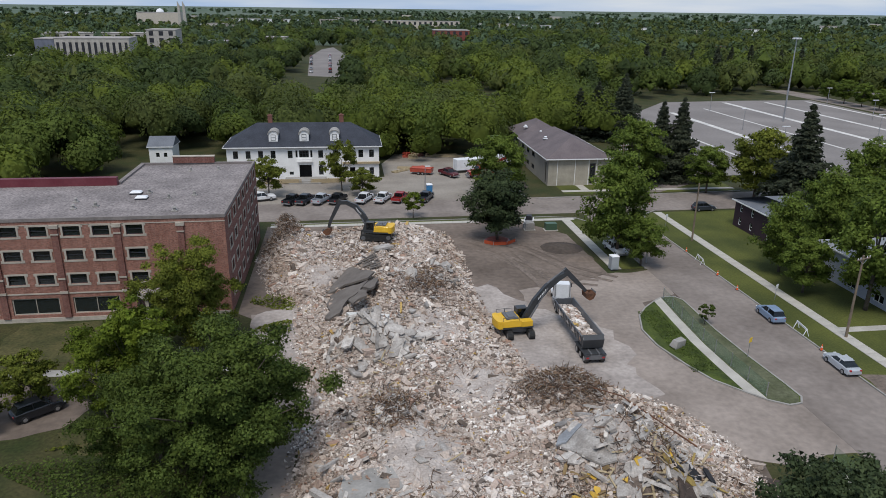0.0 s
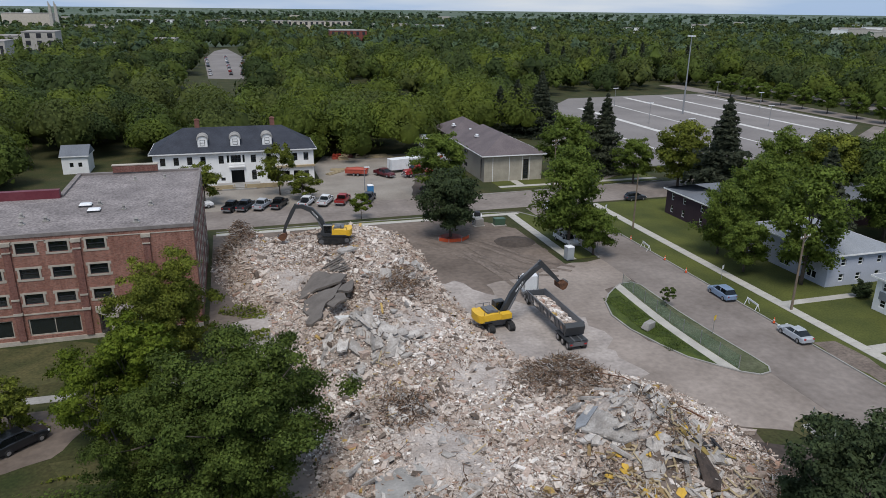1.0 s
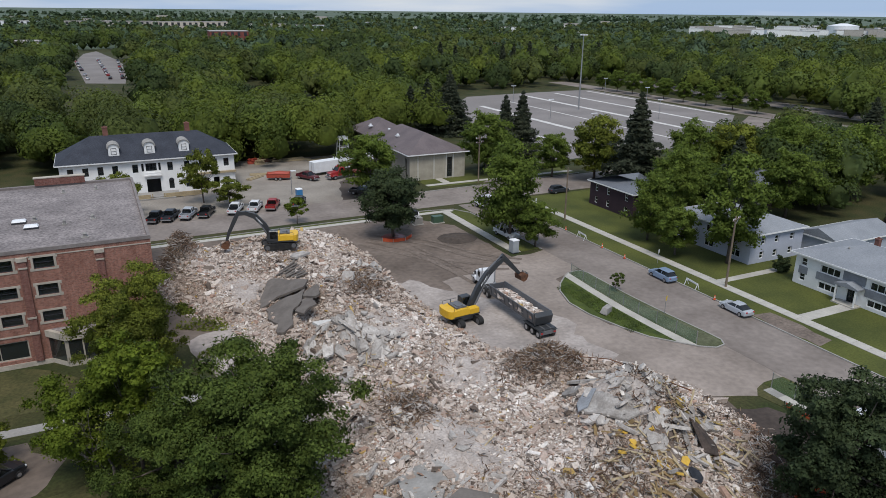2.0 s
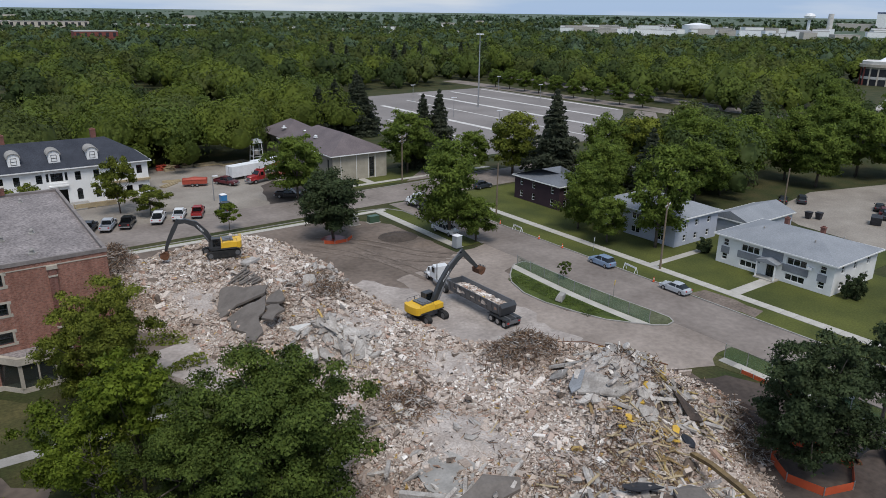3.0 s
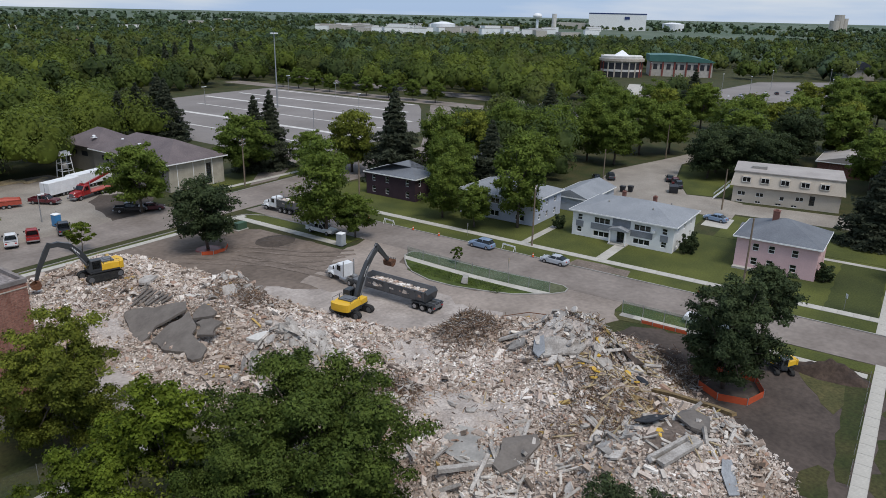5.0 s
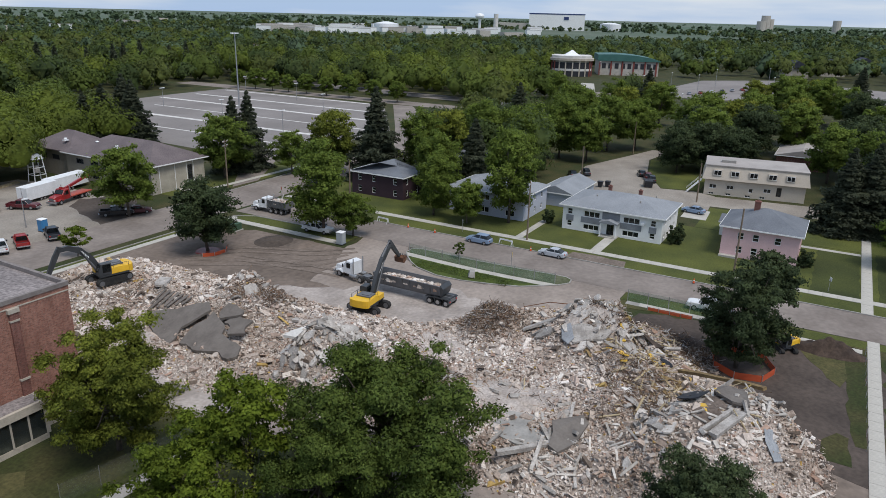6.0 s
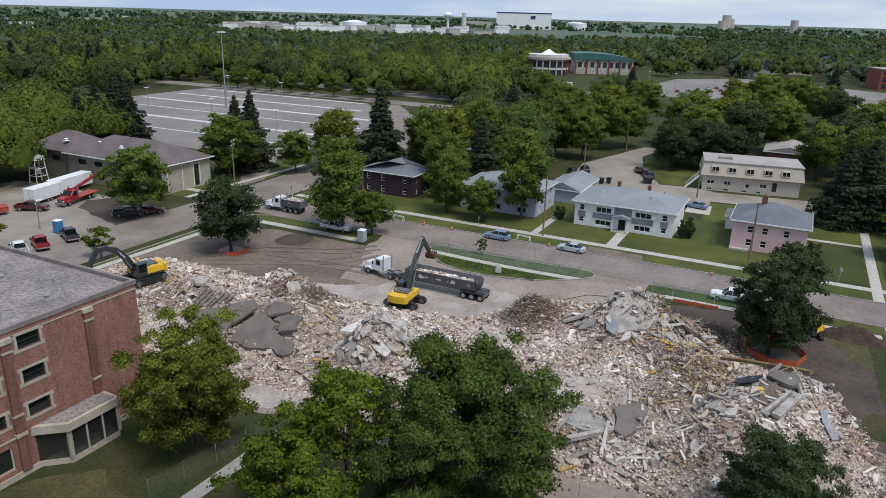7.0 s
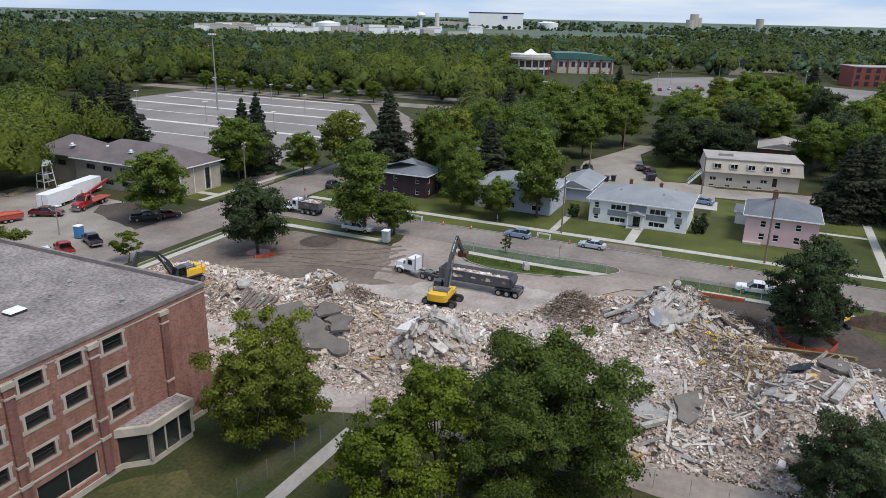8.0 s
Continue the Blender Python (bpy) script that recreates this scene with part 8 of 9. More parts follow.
def semi():
    t = thing("tractor_truck", "white bonneted tractor truck hitched to a dump trailer", "truck", pose(27.2, 82.0, 0.03, 0, 0, 80))
    truck_cab(t, 4.6, "car_white")
    f = Geo()
    for s in (-1, 1):
        f.box(-3.0, 2.4, s * 0.45 - 0.08, s * 0.45 + 0.08, 0.62, 0.86)
    f.box(-2.0, -0.8, -0.5, 0.5, 0.86, 1.05)
    part("chassis", f, M["steel_grey"], t)
    for s in (-1, 1):
        part("fuel_tank", Geo().tube((-0.2, s * 0.95, 0.7), (1.2, s * 0.95, 0.7), 0.32, n=12), M["rim"], t)
        wheel(t, 3.4, s * 0.98, 0.5, 0.28)
        for x in (-0.9, -2.2):
            wheel(t, x, s * 0.88, 0.5, 0.5)
    d = thing("dump_trailer", "long dark dump trailer loaded with broken concrete", "trailer", pose(26.1, 72.6, 0.03, 0, 0, 90.5))
    tub(d, -5.2, 5.6, 1.35, 2.75, 1.25, "steel_grey", 10)
    f = Geo()
    for s in (-1, 1):
        f.box(-6.4, 6.2, s * 0.45 - 0.08, s * 0.45 + 0.08, 0.95, 1.25)
    f.box(-6.5, -6.3, -1.15, 1.15, 0.55, 1.0)
    part("chassis", f, M["steel_grey"], d)
    part("rear_deck", Geo().box(-6.4, -4.2, -1.2, 1.2, 1.08, 1.2), M["boom_black"], d)
    part("tailgate", Geo().side([(-5.35, 1.4), (-5.2, 1.3), (-5.0, 2.85), (-5.15, 2.95), (-5.6, 2.5)], -1.22, 1.22), M["boom_black"], d, bevel=0.03)
    for s in (-1, 1):
        for x in (-6.0, -4.75, -3.5):
            wheel(d, x, s * 0.9, 0.5, 0.5)
        part("mudguard", Geo().box(-6.6, -2.9, s * 0.95 - 0.3, s * 0.95 + 0.3, 1.06, 1.1), M["boom_black"], d)
        part("taillight", Geo().box(-6.56, -6.48, s * 0.9 - 0.14, s * 0.9 + 0.14, 0.7, 0.85), M["lamp_red"], d, "red tail light")
    load_of(26.1, 72.9, 2.15, 4.6, 0.95, 90.5, 150, "broken concrete heaped in the trailer")
    k = thing("dump_truck", "white dump truck with grey box full of rubble", "truck", pose(47.6, 117.8, 0.06, 0, 0, 90))
    truck_cab(k, 4.4, "car_white")
    tub(k, -4.4, 0.2, 1.25, 2.5, 1.2, "steel_grey", 6, 0.08)
    f = Geo()
    for s in (-1, 1):
        f.box(-4.2, 2.2, s * 0.45 - 0.08, s * 0.45 + 0.08, 0.8, 1.2)
    part("chassis", f, M["steel_grey"], k)
    for s in (-1, 1):
        wheel(k, 3.2, s * 0.98, 0.5, 0.3)
        for x in (-0.6, -1.9, -3.2):
            wheel(k, x, s * 0.9, 0.5, 0.5)
    load_of(47.6, 115.7, 2.3, 1.9, 0.95, 90, 60, "broken concrete heaped in the dump truck")


semi()
car("car_blue", "blue-grey crossover parked at the kerb", at(52.6, 75.6, 88), suv=True)
car("car_silver", "silver sedan parked at the kerb", at(52.9, 62.3, 88))
car("car_dark", "dark car on the cross street", at(68.4, 124.4, 2), suv=True)
car("car_black", "black car parked on the bare earth by the lawn", at(-29.9, 62.4, 40), suv=True)
car("car_silver", "silver car parked on the bare earth by the lawn", at(-36.4, 58.6, 40))
pickup("car_white", "white pickup parked beside the tall street tree", at(42.0, 102.0, -86, 0.07))
pickup("car_white", "white service pickup parked on the verge", at(43.2, 36.2, 92, 0.07), load="lamp_clear")
row = "pickups parked along the cross street"
pickup("car_white", "white pickup parked on the grass edge", at(-17.6, 139.0, 20), row)
for x, mat, label in ((-11.2, "car_black", "black pickup"), (-8.7, "car_dark", "dark pickup"), (-5.6, "car_silver", "silver pickup"), (-2.4, "car_black", "black pickup"), (2.9, "car_white", "white pickup"), (6.6, "car_white", "white pickup"), (10.0, "car_red", "red pickup"), (15.2, "car_dark", "dark pickup")):
    pickup(mat, label + " parked nose-in along the cross street", at(x, 136.8, 66), row, load="car_black" if x in (2.9,) else None)
pickup("car_maroon", "dark maroon pickup in the gravel lot", at(22.8, 157.6, -60))
pickup("car_black", "black pickup under the street tree", at(29.6, 139.6, -40))
car("car_maroon", "dark maroon car under the street tree", at(33.0, 137.8, -40))
for x, y, mat, turn, suv in ((116.6, 78.4, "car_dark", 30, True), (113.2, 80.6, "car_black", 30, False), (121.0, 64.2, "car_maroon", 20, True), (124.0, 66.4, "car_black", 20, False), (118.4, 62.6, "car_dark", 20, True), (94.5, 48.2, "car_blue", 80, False)):
    car(mat, ("dark" if mat != "car_blue" else "grey-blue") + " car parked behind the houses", at(x, y, turn), suv, "cars behind the houses")


def gravel_lot_things():
    t = thing("crane_truck", "red flatbed truck with folded red crane", "truck", pose(31.2, 156.4, 0.03, 0, 0, 196))
    truck_cab(t, 4.6, "car_red")
    part("flatbed", Geo().box(-5.2, 0.4, -1.2, 1.2, 1.0, 1.2), M["trailer_red"], t, bevel=0.03)
    part("crane_post", Geo().box(0.5, 1.1, -0.4, 0.4, 1.0, 2.6), M["car_red"], t)
    part("crane_boom", Geo().beam((0.8, 0, 2.6), (-5.6, 0.5, 4.2), 0.4, 0.5).beam((0.8, 0, 2.6), (2.0, 0, 3.0), 0.4, 0.5), M["car_red"], t, "red telescopic crane boom")
    f = Geo().box(-5.0, 2.2, -0.5, 0.5, 0.65, 1.0)
    part("chassis", f, M["steel_grey"], t)
    for s in (-1, 1):
        wheel(t, 3.3, s * 0.98, 0.48, 0.3)
        for x in (-2.4, -3.6):
            wheel(t, x, s * 0.9, 0.48, 0.5)
    for x, y, turn, l in ((28.4, 162.0, 14, 7.5), (36.4, 165.0, 14, 10.0)):
        c = thing("box_trailer", "white box trailer in the gravel lot", "trailer", pose(x, y, 0.03, 0, 0, turn))
        part("box", Geo().box(-l / 2, l / 2, -1.25, 1.25, 0.7, 3.2), M["white_metal"], c, bevel=0.05)
        for q in range(int(l / 1.25)):
            part("rib", Geo().box(-l / 2 + 0.6 + q * 1.25, -l / 2 + 0.66 + q * 1.25, -1.275, -1.25, 0.75, 3.15), M["white_metal"], c)
        part("door_bar", Geo().box(-l / 2 - 0.04, -l / 2, -0.05, 0.05, 0.8, 3.1), M["rim"], c)
        for s in (-1, 1):
            for xx in (-0.4, 0.5):
                wheel(c, xx, s * 1.05, 0.36, 0.22)
        part("hitch", Geo().box(l / 2, l / 2 + 1.2, -0.08, 0.08, 0.5, 0.62), M["steel_grey"], c)
    c = thing("utility_trailer", "open red trailer heaped with scrap boards", "trailer", pose(16.8, 160.2, 0.03, 0, 0, 160))
    tub(c, -2.6, 2.6, 0.6, 1.5, 1.1, "trailer_red", 6, 0.05)
    part("cover", hull([(-2.4, 0.95, 1.3, 1.6, 0.8), (0, 1.0, 1.3, 1.9, 0.8), (2.4, 0.95, 1.3, 1.55, 0.8)]), M["trailer_red"], c)
    for s in (-1, 1):
        for xx in (-0.45, 0.5):
            wheel(c, xx, s * 1.1, 0.36, 0.22)
    s = thing("lift_tower", "white steel lift tower with yellow basket", "machine", pose(37.6, 177.0, 0))
    fr = Geo()
    for a in (-1.4, 1.4):
        for b in (-1.2, 1.2):
            fr.beam((a, b, 0), (a * 0.75, b * 0.75, 5.0), 0.16, 0.16)
    for z in (1.6, 3.2, 5.0):
        k = 1.4 - 0.07 * z
        for (a, b), (c2, d2) in zip(((-k, -k), (k, -k), (k, k), (-k, k)), ((k, -k), (k, k), (-k, k), (-k, -k))):
            fr.beam((a, b, z), (c2, d2, z), 0.12, 0.12)
    part("tower_frame", fr, M["white_metal"], s)
    part("platform", Geo().box(-1.3, 1.3, -1.2, 1.2, 5.0, 5.15).box(-1.1, 1.1, -1.0, 1.0, 5.15, 5.9), M["white_metal"], s)
    part("tank", Geo().tube((0, 0, 2.0), (0, 0, 3.4), 0.75, 0.5, n=14), M["old_concrete"], s)
    for i, (x, y, mt) in enumerate(((15.0, 180.0, "trailer_red"), (18.2, 181.2, "chimney_brick"), (21.0, 180.4, "plank"), (16.4, 178.6, "plank"))):
        r = random.Random(i)
        st = thing("material_stack", "stack of salvaged bricks and boards", "material stack", pose(x, y, 0.03))
        part("pallet", Geo().box(-1.2, 1.2, -0.8, 0.8, 0, 0.5), M[mt], st)
        for q in range(10):
            px, py, a = r.uniform(-1.1, 1.1), r.uniform(-0.8, 0.8), r.uniform(0, 3.1)
            z = 0.55 + 0.07 * q
            part("board", Geo().beam((px - math.cos(a) * 0.7, py - math.sin(a) * 0.7, z), (px + math.cos(a) * 0.7, py + math.sin(a) * 0.7, z + r.uniform(-0.05, 0.05)), 0.3, 0.2), M[mt], st)
    for x, y, l, a in ((24.5, 180.5, 8.0, 8), (26.0, 178.8, 7.0, -4), (31.5, 177.4, 6.0, 20), (12.5, 163.0, 5.0, 40), (13.5, 166.0, 4.0, -10)):
        st = thing("timber_stack", "low stack of long timbers on gravel", "timber", pose(x, y, 0.03, 0, 0, a))
        for q in range(4):
            part("timber", Geo().beam((-l / 2, q * 0.35, 0.12 + 0.1 * (q % 2)), (l / 2, q * 0.35 + 0.1, 0.12 + 0.1 * (q % 2)), 0.28, 0.2), M["plank"], st)


gravel_lot_things()


# ---- street furniture ----
def toilet(x, y, mat, label):
    t = thing("portable_toilet", label, "toilet", pose(x, y, 0.04, 0, 0, 4))
    part("cabin", Geo().box(-0.58, 0.58, -0.58, 0.58, 0.1, 2.1), M[mat], t, bevel=0.05)
    part("roof", Geo().loft([[(-k, -k, z), (k, -k, z), (k, k, z), (-k, k, z)] for k, z in ((0.62, 2.1), (0.6, 2.2), (0.3, 2.32))]), M["white_metal"], t, "white translucent roof")
    part("door", Geo().box(-0.42, 0.42, -0.62, -0.58, 0.2, 2.0), M[mat], t, bevel=0.015)
    part("skid", Geo().box(-0.6, 0.6, -0.6, 0.6, 0, 0.1), M["trim_dark"], t)
    part("vent_pipe", Geo().tube((0.4, 0.4, 2.1), (0.4, 0.4, 2.55), 0.05, n=8), M["trim_dark"], t)


toilet(38.9, 94.6, "toilet_grey", "grey portable toilet with white roof beside the pavement")
toilet(16.4, 141.2, "toilet_blue", "blue portable toilet in the gravel lot")
M["pole_wood"] = material("pole_wood", (0.22, 0.17, 0.12), (0.15, 0.115, 0.085), 1.0, 8.0, 0.9, fine_mix=0.2)


def utility_pole(x, y, h, label, arms=1, lean=0.0):
    t = thing("utility_pole", label, "utility pole", pose(x, y, 0, lean, lean * 0.5, 20))
    part("pole", Geo().tube((0, 0, 0), (0, 0, h), 0.17, 0.11, 10), M["pole_wood"], t)
    for k in range(arms):
        z = h - 0.5 - k * 0.9
        a = part("crossarm", Geo().box(-1.2, 1.2, -0.16, -0.04, z, z + 0.14), M["pole_wood"], t)
        for xx in (-1.1, -0.6, 0.6, 1.1):
            part("insulator", Geo().tube((xx, -0.1, z + 0.14), (xx, -0.1, z + 0.34), 0.05, 0.04, 8), M["white_metal"], a)
        part("brace", Geo().beam((-0.7, -0.1, z), (0, -0.1, z - 0.6), 0.04, 0.04).beam((0.7, -0.1, z), (0, -0.1, z - 0.6), 0.04, 0.04), M["rim"], t)


utility_pole(58.6, 69.3, 10.5, "leaning wooden utility pole at the kerb")
utility_pole(57.2, 106.4, 10.0, "wooden utility pole on the verge", 0)
utility_pole(58.4, 35.4, 11.0, "wooden utility pole beside the pink house", 0)
utility_pole(57.0, 139.4, 10.5, "wooden utility pole before the office building", 2)
utility_pole(104.0, 49.4, 8.5, "wooden utility pole in the car park", 0)
utility_pole(103.0, 75.0, 9.5, "wooden utility pole behind the garage", 0)
utility_pole(42.0, 199.0, 11.0, "wooden utility pole at the edge of the woods", 2)
utility_pole(151, 76, 10.0, "wooden utility pole by the back lane", 0)


def light_mast(x, y, h, label, heads=6):
    t = thing("light_mast", label, "light mast", pose(x, y, 0))
    part("pole", Geo().tube((0, 0, 0), (0, 0, h), 0.34, 0.16, 12), M["rim"], t)
    part("head_ring", Geo().tube((0, 0, h), (0, 0, h + 0.3), 0.9, 0.9, 14), M["rim"], t)
    for k in range(heads):
        a = 2 * math.pi * k / heads
        part("floodlight", Geo().box(1.1 * math.cos(a) - 0.35, 1.1 * math.cos(a) + 0.35, 1.1 * math.sin(a) - 0.3, 1.1 * math.sin(a) + 0.3, h - 0.2, h + 0.25), M["white_metal"], t)


light_mast(153.4, 232.5, 28.3, "tall steel floodlight mast in the parking lot")


def lamp_post(x, y, h, label, two=True):
    t = thing("lamp_post", label, "lamp post", pose(x, y, 0))
    part("pole", Geo().tube((0, 0, 0), (0, 0, h), 0.12, 0.07, 8), M["rim"], t)
    for s in ((-1, 1) if two else (1,)):
        part("lamp_head", Geo().box(min(0, s * 1.1), max(0, s * 1.1), -0.2, 0.2, h - 0.08, h + 0.12), M["white_metal"], t, "white lamp head")


for x, y in ((128, 215), (165, 200), (190, 235), (140, 260), (200, 275), (120, 180)):
    lamp_post(x, y, 7.0, "slim lamp post in the large parking lot")
lamp_post(16.0, 145.6, 5.0, "lamp post in the gravel lot", False)
lamp_post(45.0, 96.8, 4.0, "dark post at the street corner", False)
for x, y, h in ((246, 83, 9), (432, 176, 9), (350, 110, 10), (345, 95, 10), (400, 95, 10), (440, 70, 10), (470, 60, 10), (330, 120, 9), (360, 60, 10), (250, 40, 9), (420, 20, 10)):
    lamp_post(x, y, h, "lamp post in the far parking lot")


def barricade(x, y, turn):
    t = thing("barricade", "white A-frame road barricade at the kerb", "barricade", pose(x, y, 0.06, 0, 0, turn), "barricades")
    part("board", Geo().box(-1.3, 1.3, -0.03, 0.03, 0.75, 1.0), M["white_metal"], t)
    for s in (-1, 1):
        part("leg", Geo().beam((s * 1.2, -0.35, 0), (s * 1.2, 0, 0.95), 0.07, 0.07).beam((s * 1.2, 0.35, 0), (s * 1.2, 0, 0.95), 0.07, 0.07), M["white_metal"], t)


def cone(x, y):
    t = thing("traffic_cone", "orange traffic cone at the kerb", "cone", pose(x, y, 0.06), "traffic cones")
    part("base", Geo().box(-0.2, 0.2, -0.2, 0.2, 0, 0.04), M["trim_dark"], t)
    part("body", Geo().tube((0, 0, 0.04), (0, 0, 0.75), 0.16, 0.04, 12), M["cone_orange"], t)
    part("band", Geo().tube((0, 0, 0.4), (0, 0, 0.5), 0.115, 0.095, 12), M["white_metal"], t)


barricade(53.4, 96.0, 82)
barricade(54.0, 71.2, 82)
for x, y in ((53.4, 90.5), (53.3, 84.8), (53.4, 66.4), (52.9, 40.1), (53.6, 101.0)):
    cone(x, y)


def road_sign(x, y, mat, label, h=2.1, turn=90):
    t = thing("road_sign", label, "sign", pose(x, y, 0, 0, 0, turn))
    part("post", Geo().tube((0, 0, 0), (0, 0, h + 0.3), 0.035, n=6), M["rim"], t)
    part("plate", Geo().box(-0.3, 0.3, -0.06, -0.04, h - 0.3, h + 0.3), M[mat], t, bevel=0.01)


road_sign(43.8, 65.6, "sign_yellow", "yellow warning sign on a thin post", 2.3, 30)
road_sign(56.6, 81.0, "white_metal", "white parking sign on a thin post", 2.0, 30)
road_sign(56.4, 115.0, "white_metal", "white parking sign on a thin post", 2.0, 30)
road_sign(57.0, 124.0, "cone_orange", "red stop sign on a thin post", 2.0, 60)
road_sign(60.2, 22.6, "white_metal", "white parking sign on a thin post", 2.0, 30)
for x, y, w in ((34.9, 114.8, 1.0), (31.2, 115.4, 0.8)):
    t = thing("transformer_box", "green ground transformer box near the pavement" if w == 1.0 else "pale utility cabinet near the pavement", "utility box", pose(x, y, 0.03))
    part("cabinet", Geo().box(-w, w, -0.6, 0.6, 0.1, 1.3), M["box_green"] if w == 1.0 else M["old_concrete"], t, bevel=0.04)
    part("pad", Geo().box(-w - 0.2, w + 0.2, -0.8, 0.8, 0, 0.1), M["concrete"], t)
g = Geo()
g.tube((24.4, 110.2, -0.1), (24.4, 110.2, 0.09), 2.6, 1.8, 24)
tagged(part("mulch_ring", g, M["mulch"]), "low ring of red mulch round the tree", "mulch")


def panel_fence(name, pts, mat, h, label, post=0.05, clear=0.0, alpha=1.0):
    """Posts with a sheet of mesh between each pair."""
    t = thing(name, label, "fence", pose(0, 0, 0))
    for x, y in pts:
        part("post", Geo().tube((x, y, 0), (x, y, h + 0.1), post, n=6), M["rim"], t)
    for (ax, ay), (bx, by) in zip(pts, pts[1:]):
        part("mesh_panel", Geo().beam((ax, ay, h / 2 + clear), (bx, by, h / 2 + clear), 0.015, h - clear), M[mat], t)
    return t


def screen(name, colour, alpha):
    m = paint(name, colour, 0.8)
    m.node_tree.nodes["Principled BSDF"].inputs["Alpha"].default_value = alpha
    return m


M["green_screen"] = screen("green_screen", (0.10, 0.24, 0.16), 0.16)
M["orange_net"] = screen("orange_net", (0.62, 0.10, 0.03), 0.75)
M["chain_link"] = screen("chain_link", (0.35, 0.36, 0.36), 0.03)


def line(ax, ay, bx, by, n):
    return [(ax + (bx - ax) * i / n, ay + (by - ay) * i / n) for i in range(n + 1)]


panel_fence("screen_fence", line(41.4, 82.6, 40.7, 70.0, 4) + line(40.65, 67.0, 41.1, 57.4, 3), "green_screen", 1.7, "construction fence with green mesh screen beside the island walk")
panel_fence("screen_fence", line(40.8, 46.6, 40.9, 30.0, 6), "green_screen", 1.7, "construction fence with green mesh screen on the verge")
panel_fence("safety_fence", [(31.6, 31.7), (29.8, 33.5), (26.8, 32.9), (25.1, 30.5), (25.8, 27.7), (28.6, 26.7), (31.4, 28.1), (31.6, 31.7)], "orange_net", 0.8, "sagging orange safety net round the dark tree")
panel_fence("walk_fence", line(39.4, 17.95, 17.0, 17.85, 8), "chain_link", 1.1, "thin low wire fence along the concrete walk", post=0.03)
panel_fence("safety_fence", line(39.0, 43.4, 39.1, 37.6, 4), "orange_net", 0.5, "strip of orange safety net on the verge")
panel_fence("safety_fence", [(21.8, 108.6), (23.2, 107.4), (25.4, 107.3), (27.2, 108.8)], "orange_net", 0.6, "sagging orange safety net before the mulch ring")
panel_fence("site_fence", line(-8.9, 34, -8.9, 66, 11) + line(-9.6, 70, -25, 72.8, 5), "chain_link", 1.8, "thin chain-link construction fence along the path", post=0.025)
t = thing("skid_steer", "white compact loader parked near the pavement", "loader", pose(31.6, 117.4, 0.03, 0, 0, 250))
part("body", hull([(-1.2, 0.7, 0.4, 1.3, 0.6), (0.6, 0.7, 0.4, 1.3, 0.6)]), M["car_white"], t)
part("cab", hull([(-0.6, 0.6, 1.2, 2.0, 0.5), (0.6, 0.6, 1.2, 2.0, 0.5)]), M["trim_dark"], t)
part("bucket", Geo().side([(1.3, 0.1), (2.0, 0.1), (2.05, 0.2), (1.45, 0.25), (1.4, 0.75), (1.3, 0.75)], -0.9, 0.9), M["steel_grey"], t)
part("arm", Geo().beam((-1.0, 0.75, 1.3), (1.4, 0.75, 0.4), 0.12, 0.2).beam((-1.0, -0.75, 1.3), (1.4, -0.75, 0.4), 0.12, 0.2), M["car_white"], t)
for x in (-0.6, 0.6):
    for s in (-1, 1):
        wheel(t, x, s * 0.72, 0.38, 0.28)
for x, y in ((105.6, 71.2), (106.8, 69.8)):
    t = thing("wheelie_bin", "dark wheeled rubbish bin in the car park", "bin", pose(x, y, 0.04), "bins")
    part("tub", Geo().loft([[(-k, -k, z), (k, -k, z), (k, k, z), (-k, k, z)] for k, z in ((0.4, 0.1), (0.55, 1.3))]), M["trim_dark"], t)
    part("lid", Geo().box(-0.6, 0.6, -0.6, 0.6, 1.3, 1.38), M["trim_dark"], t)
t = thing("dumpster", "dark brown rubbish skip in the car park", "skip", pose(112.6, 62.0, 0.04, 0, 0, 20))
part("tub", Geo().side([(-1.2, 0.1), (1.2, 0.1), (1.5, 1.5), (-1.5, 1.5)], -0.9, 0.9), M["trim_dark"], t)
part("lid", Geo().box(-1.5, 1.5, -0.92, 0.92, 1.5, 1.58), M["trim_dark"], t)
t = thing("stone_block", "broken grey stone sign block on the island", "stone", pose(37.0, 69.0, 0.14, 10, 8, 30))
part("block", Geo().loft([[(-0.9, -0.5, 0), (0.9, -0.5, 0), (0.9, 0.5, 0), (-0.9, 0.5, 0)], [(-0.75, -0.35, 0.9), (0.8, -0.4, 1.0), (0.7, 0.35, 1.05), (-0.7, 0.4, 0.8)]]), M["old_concrete"], t, bevel=0.06)
def earth_heap(x, y, sx, sy, h, mt, label, seed):
    """A low uneven bank of loose soil."""
    gx, gy = np.meshgrid(np.linspace(-1.2, 1.2, 33), np.linspace(-1.2, 1.2, 33))
    r = np.hypot(gx, gy)
    z = h * np.clip(1 - r ** 1.5, 0, 1) * (0.75 + 0.5 * lumps(gx * sx, gy * sy, 1.3, seed) + 0.35 * lumps(gx * sx, gy * sy, 0.5, seed + 1))
    z = np.where(r < 1.05, np.maximum(z, 0) + 0.03, -0.1)
    i = np.arange(33 * 33).reshape(33, 33)
    q = np.stack([i[:-1, :-1], i[:-1, 1:], i[1:, 1:], i[1:, :-1]], -1).reshape(-1, 4)
    ob = new("earth_heap", raw_mesh("earth_heap", np.stack([x + gx * sx, y + gy * sy, z], -1).reshape(-1, 3), q, M[mt], True))
    return tagged(ob, label, "earth heap", kind="structure")


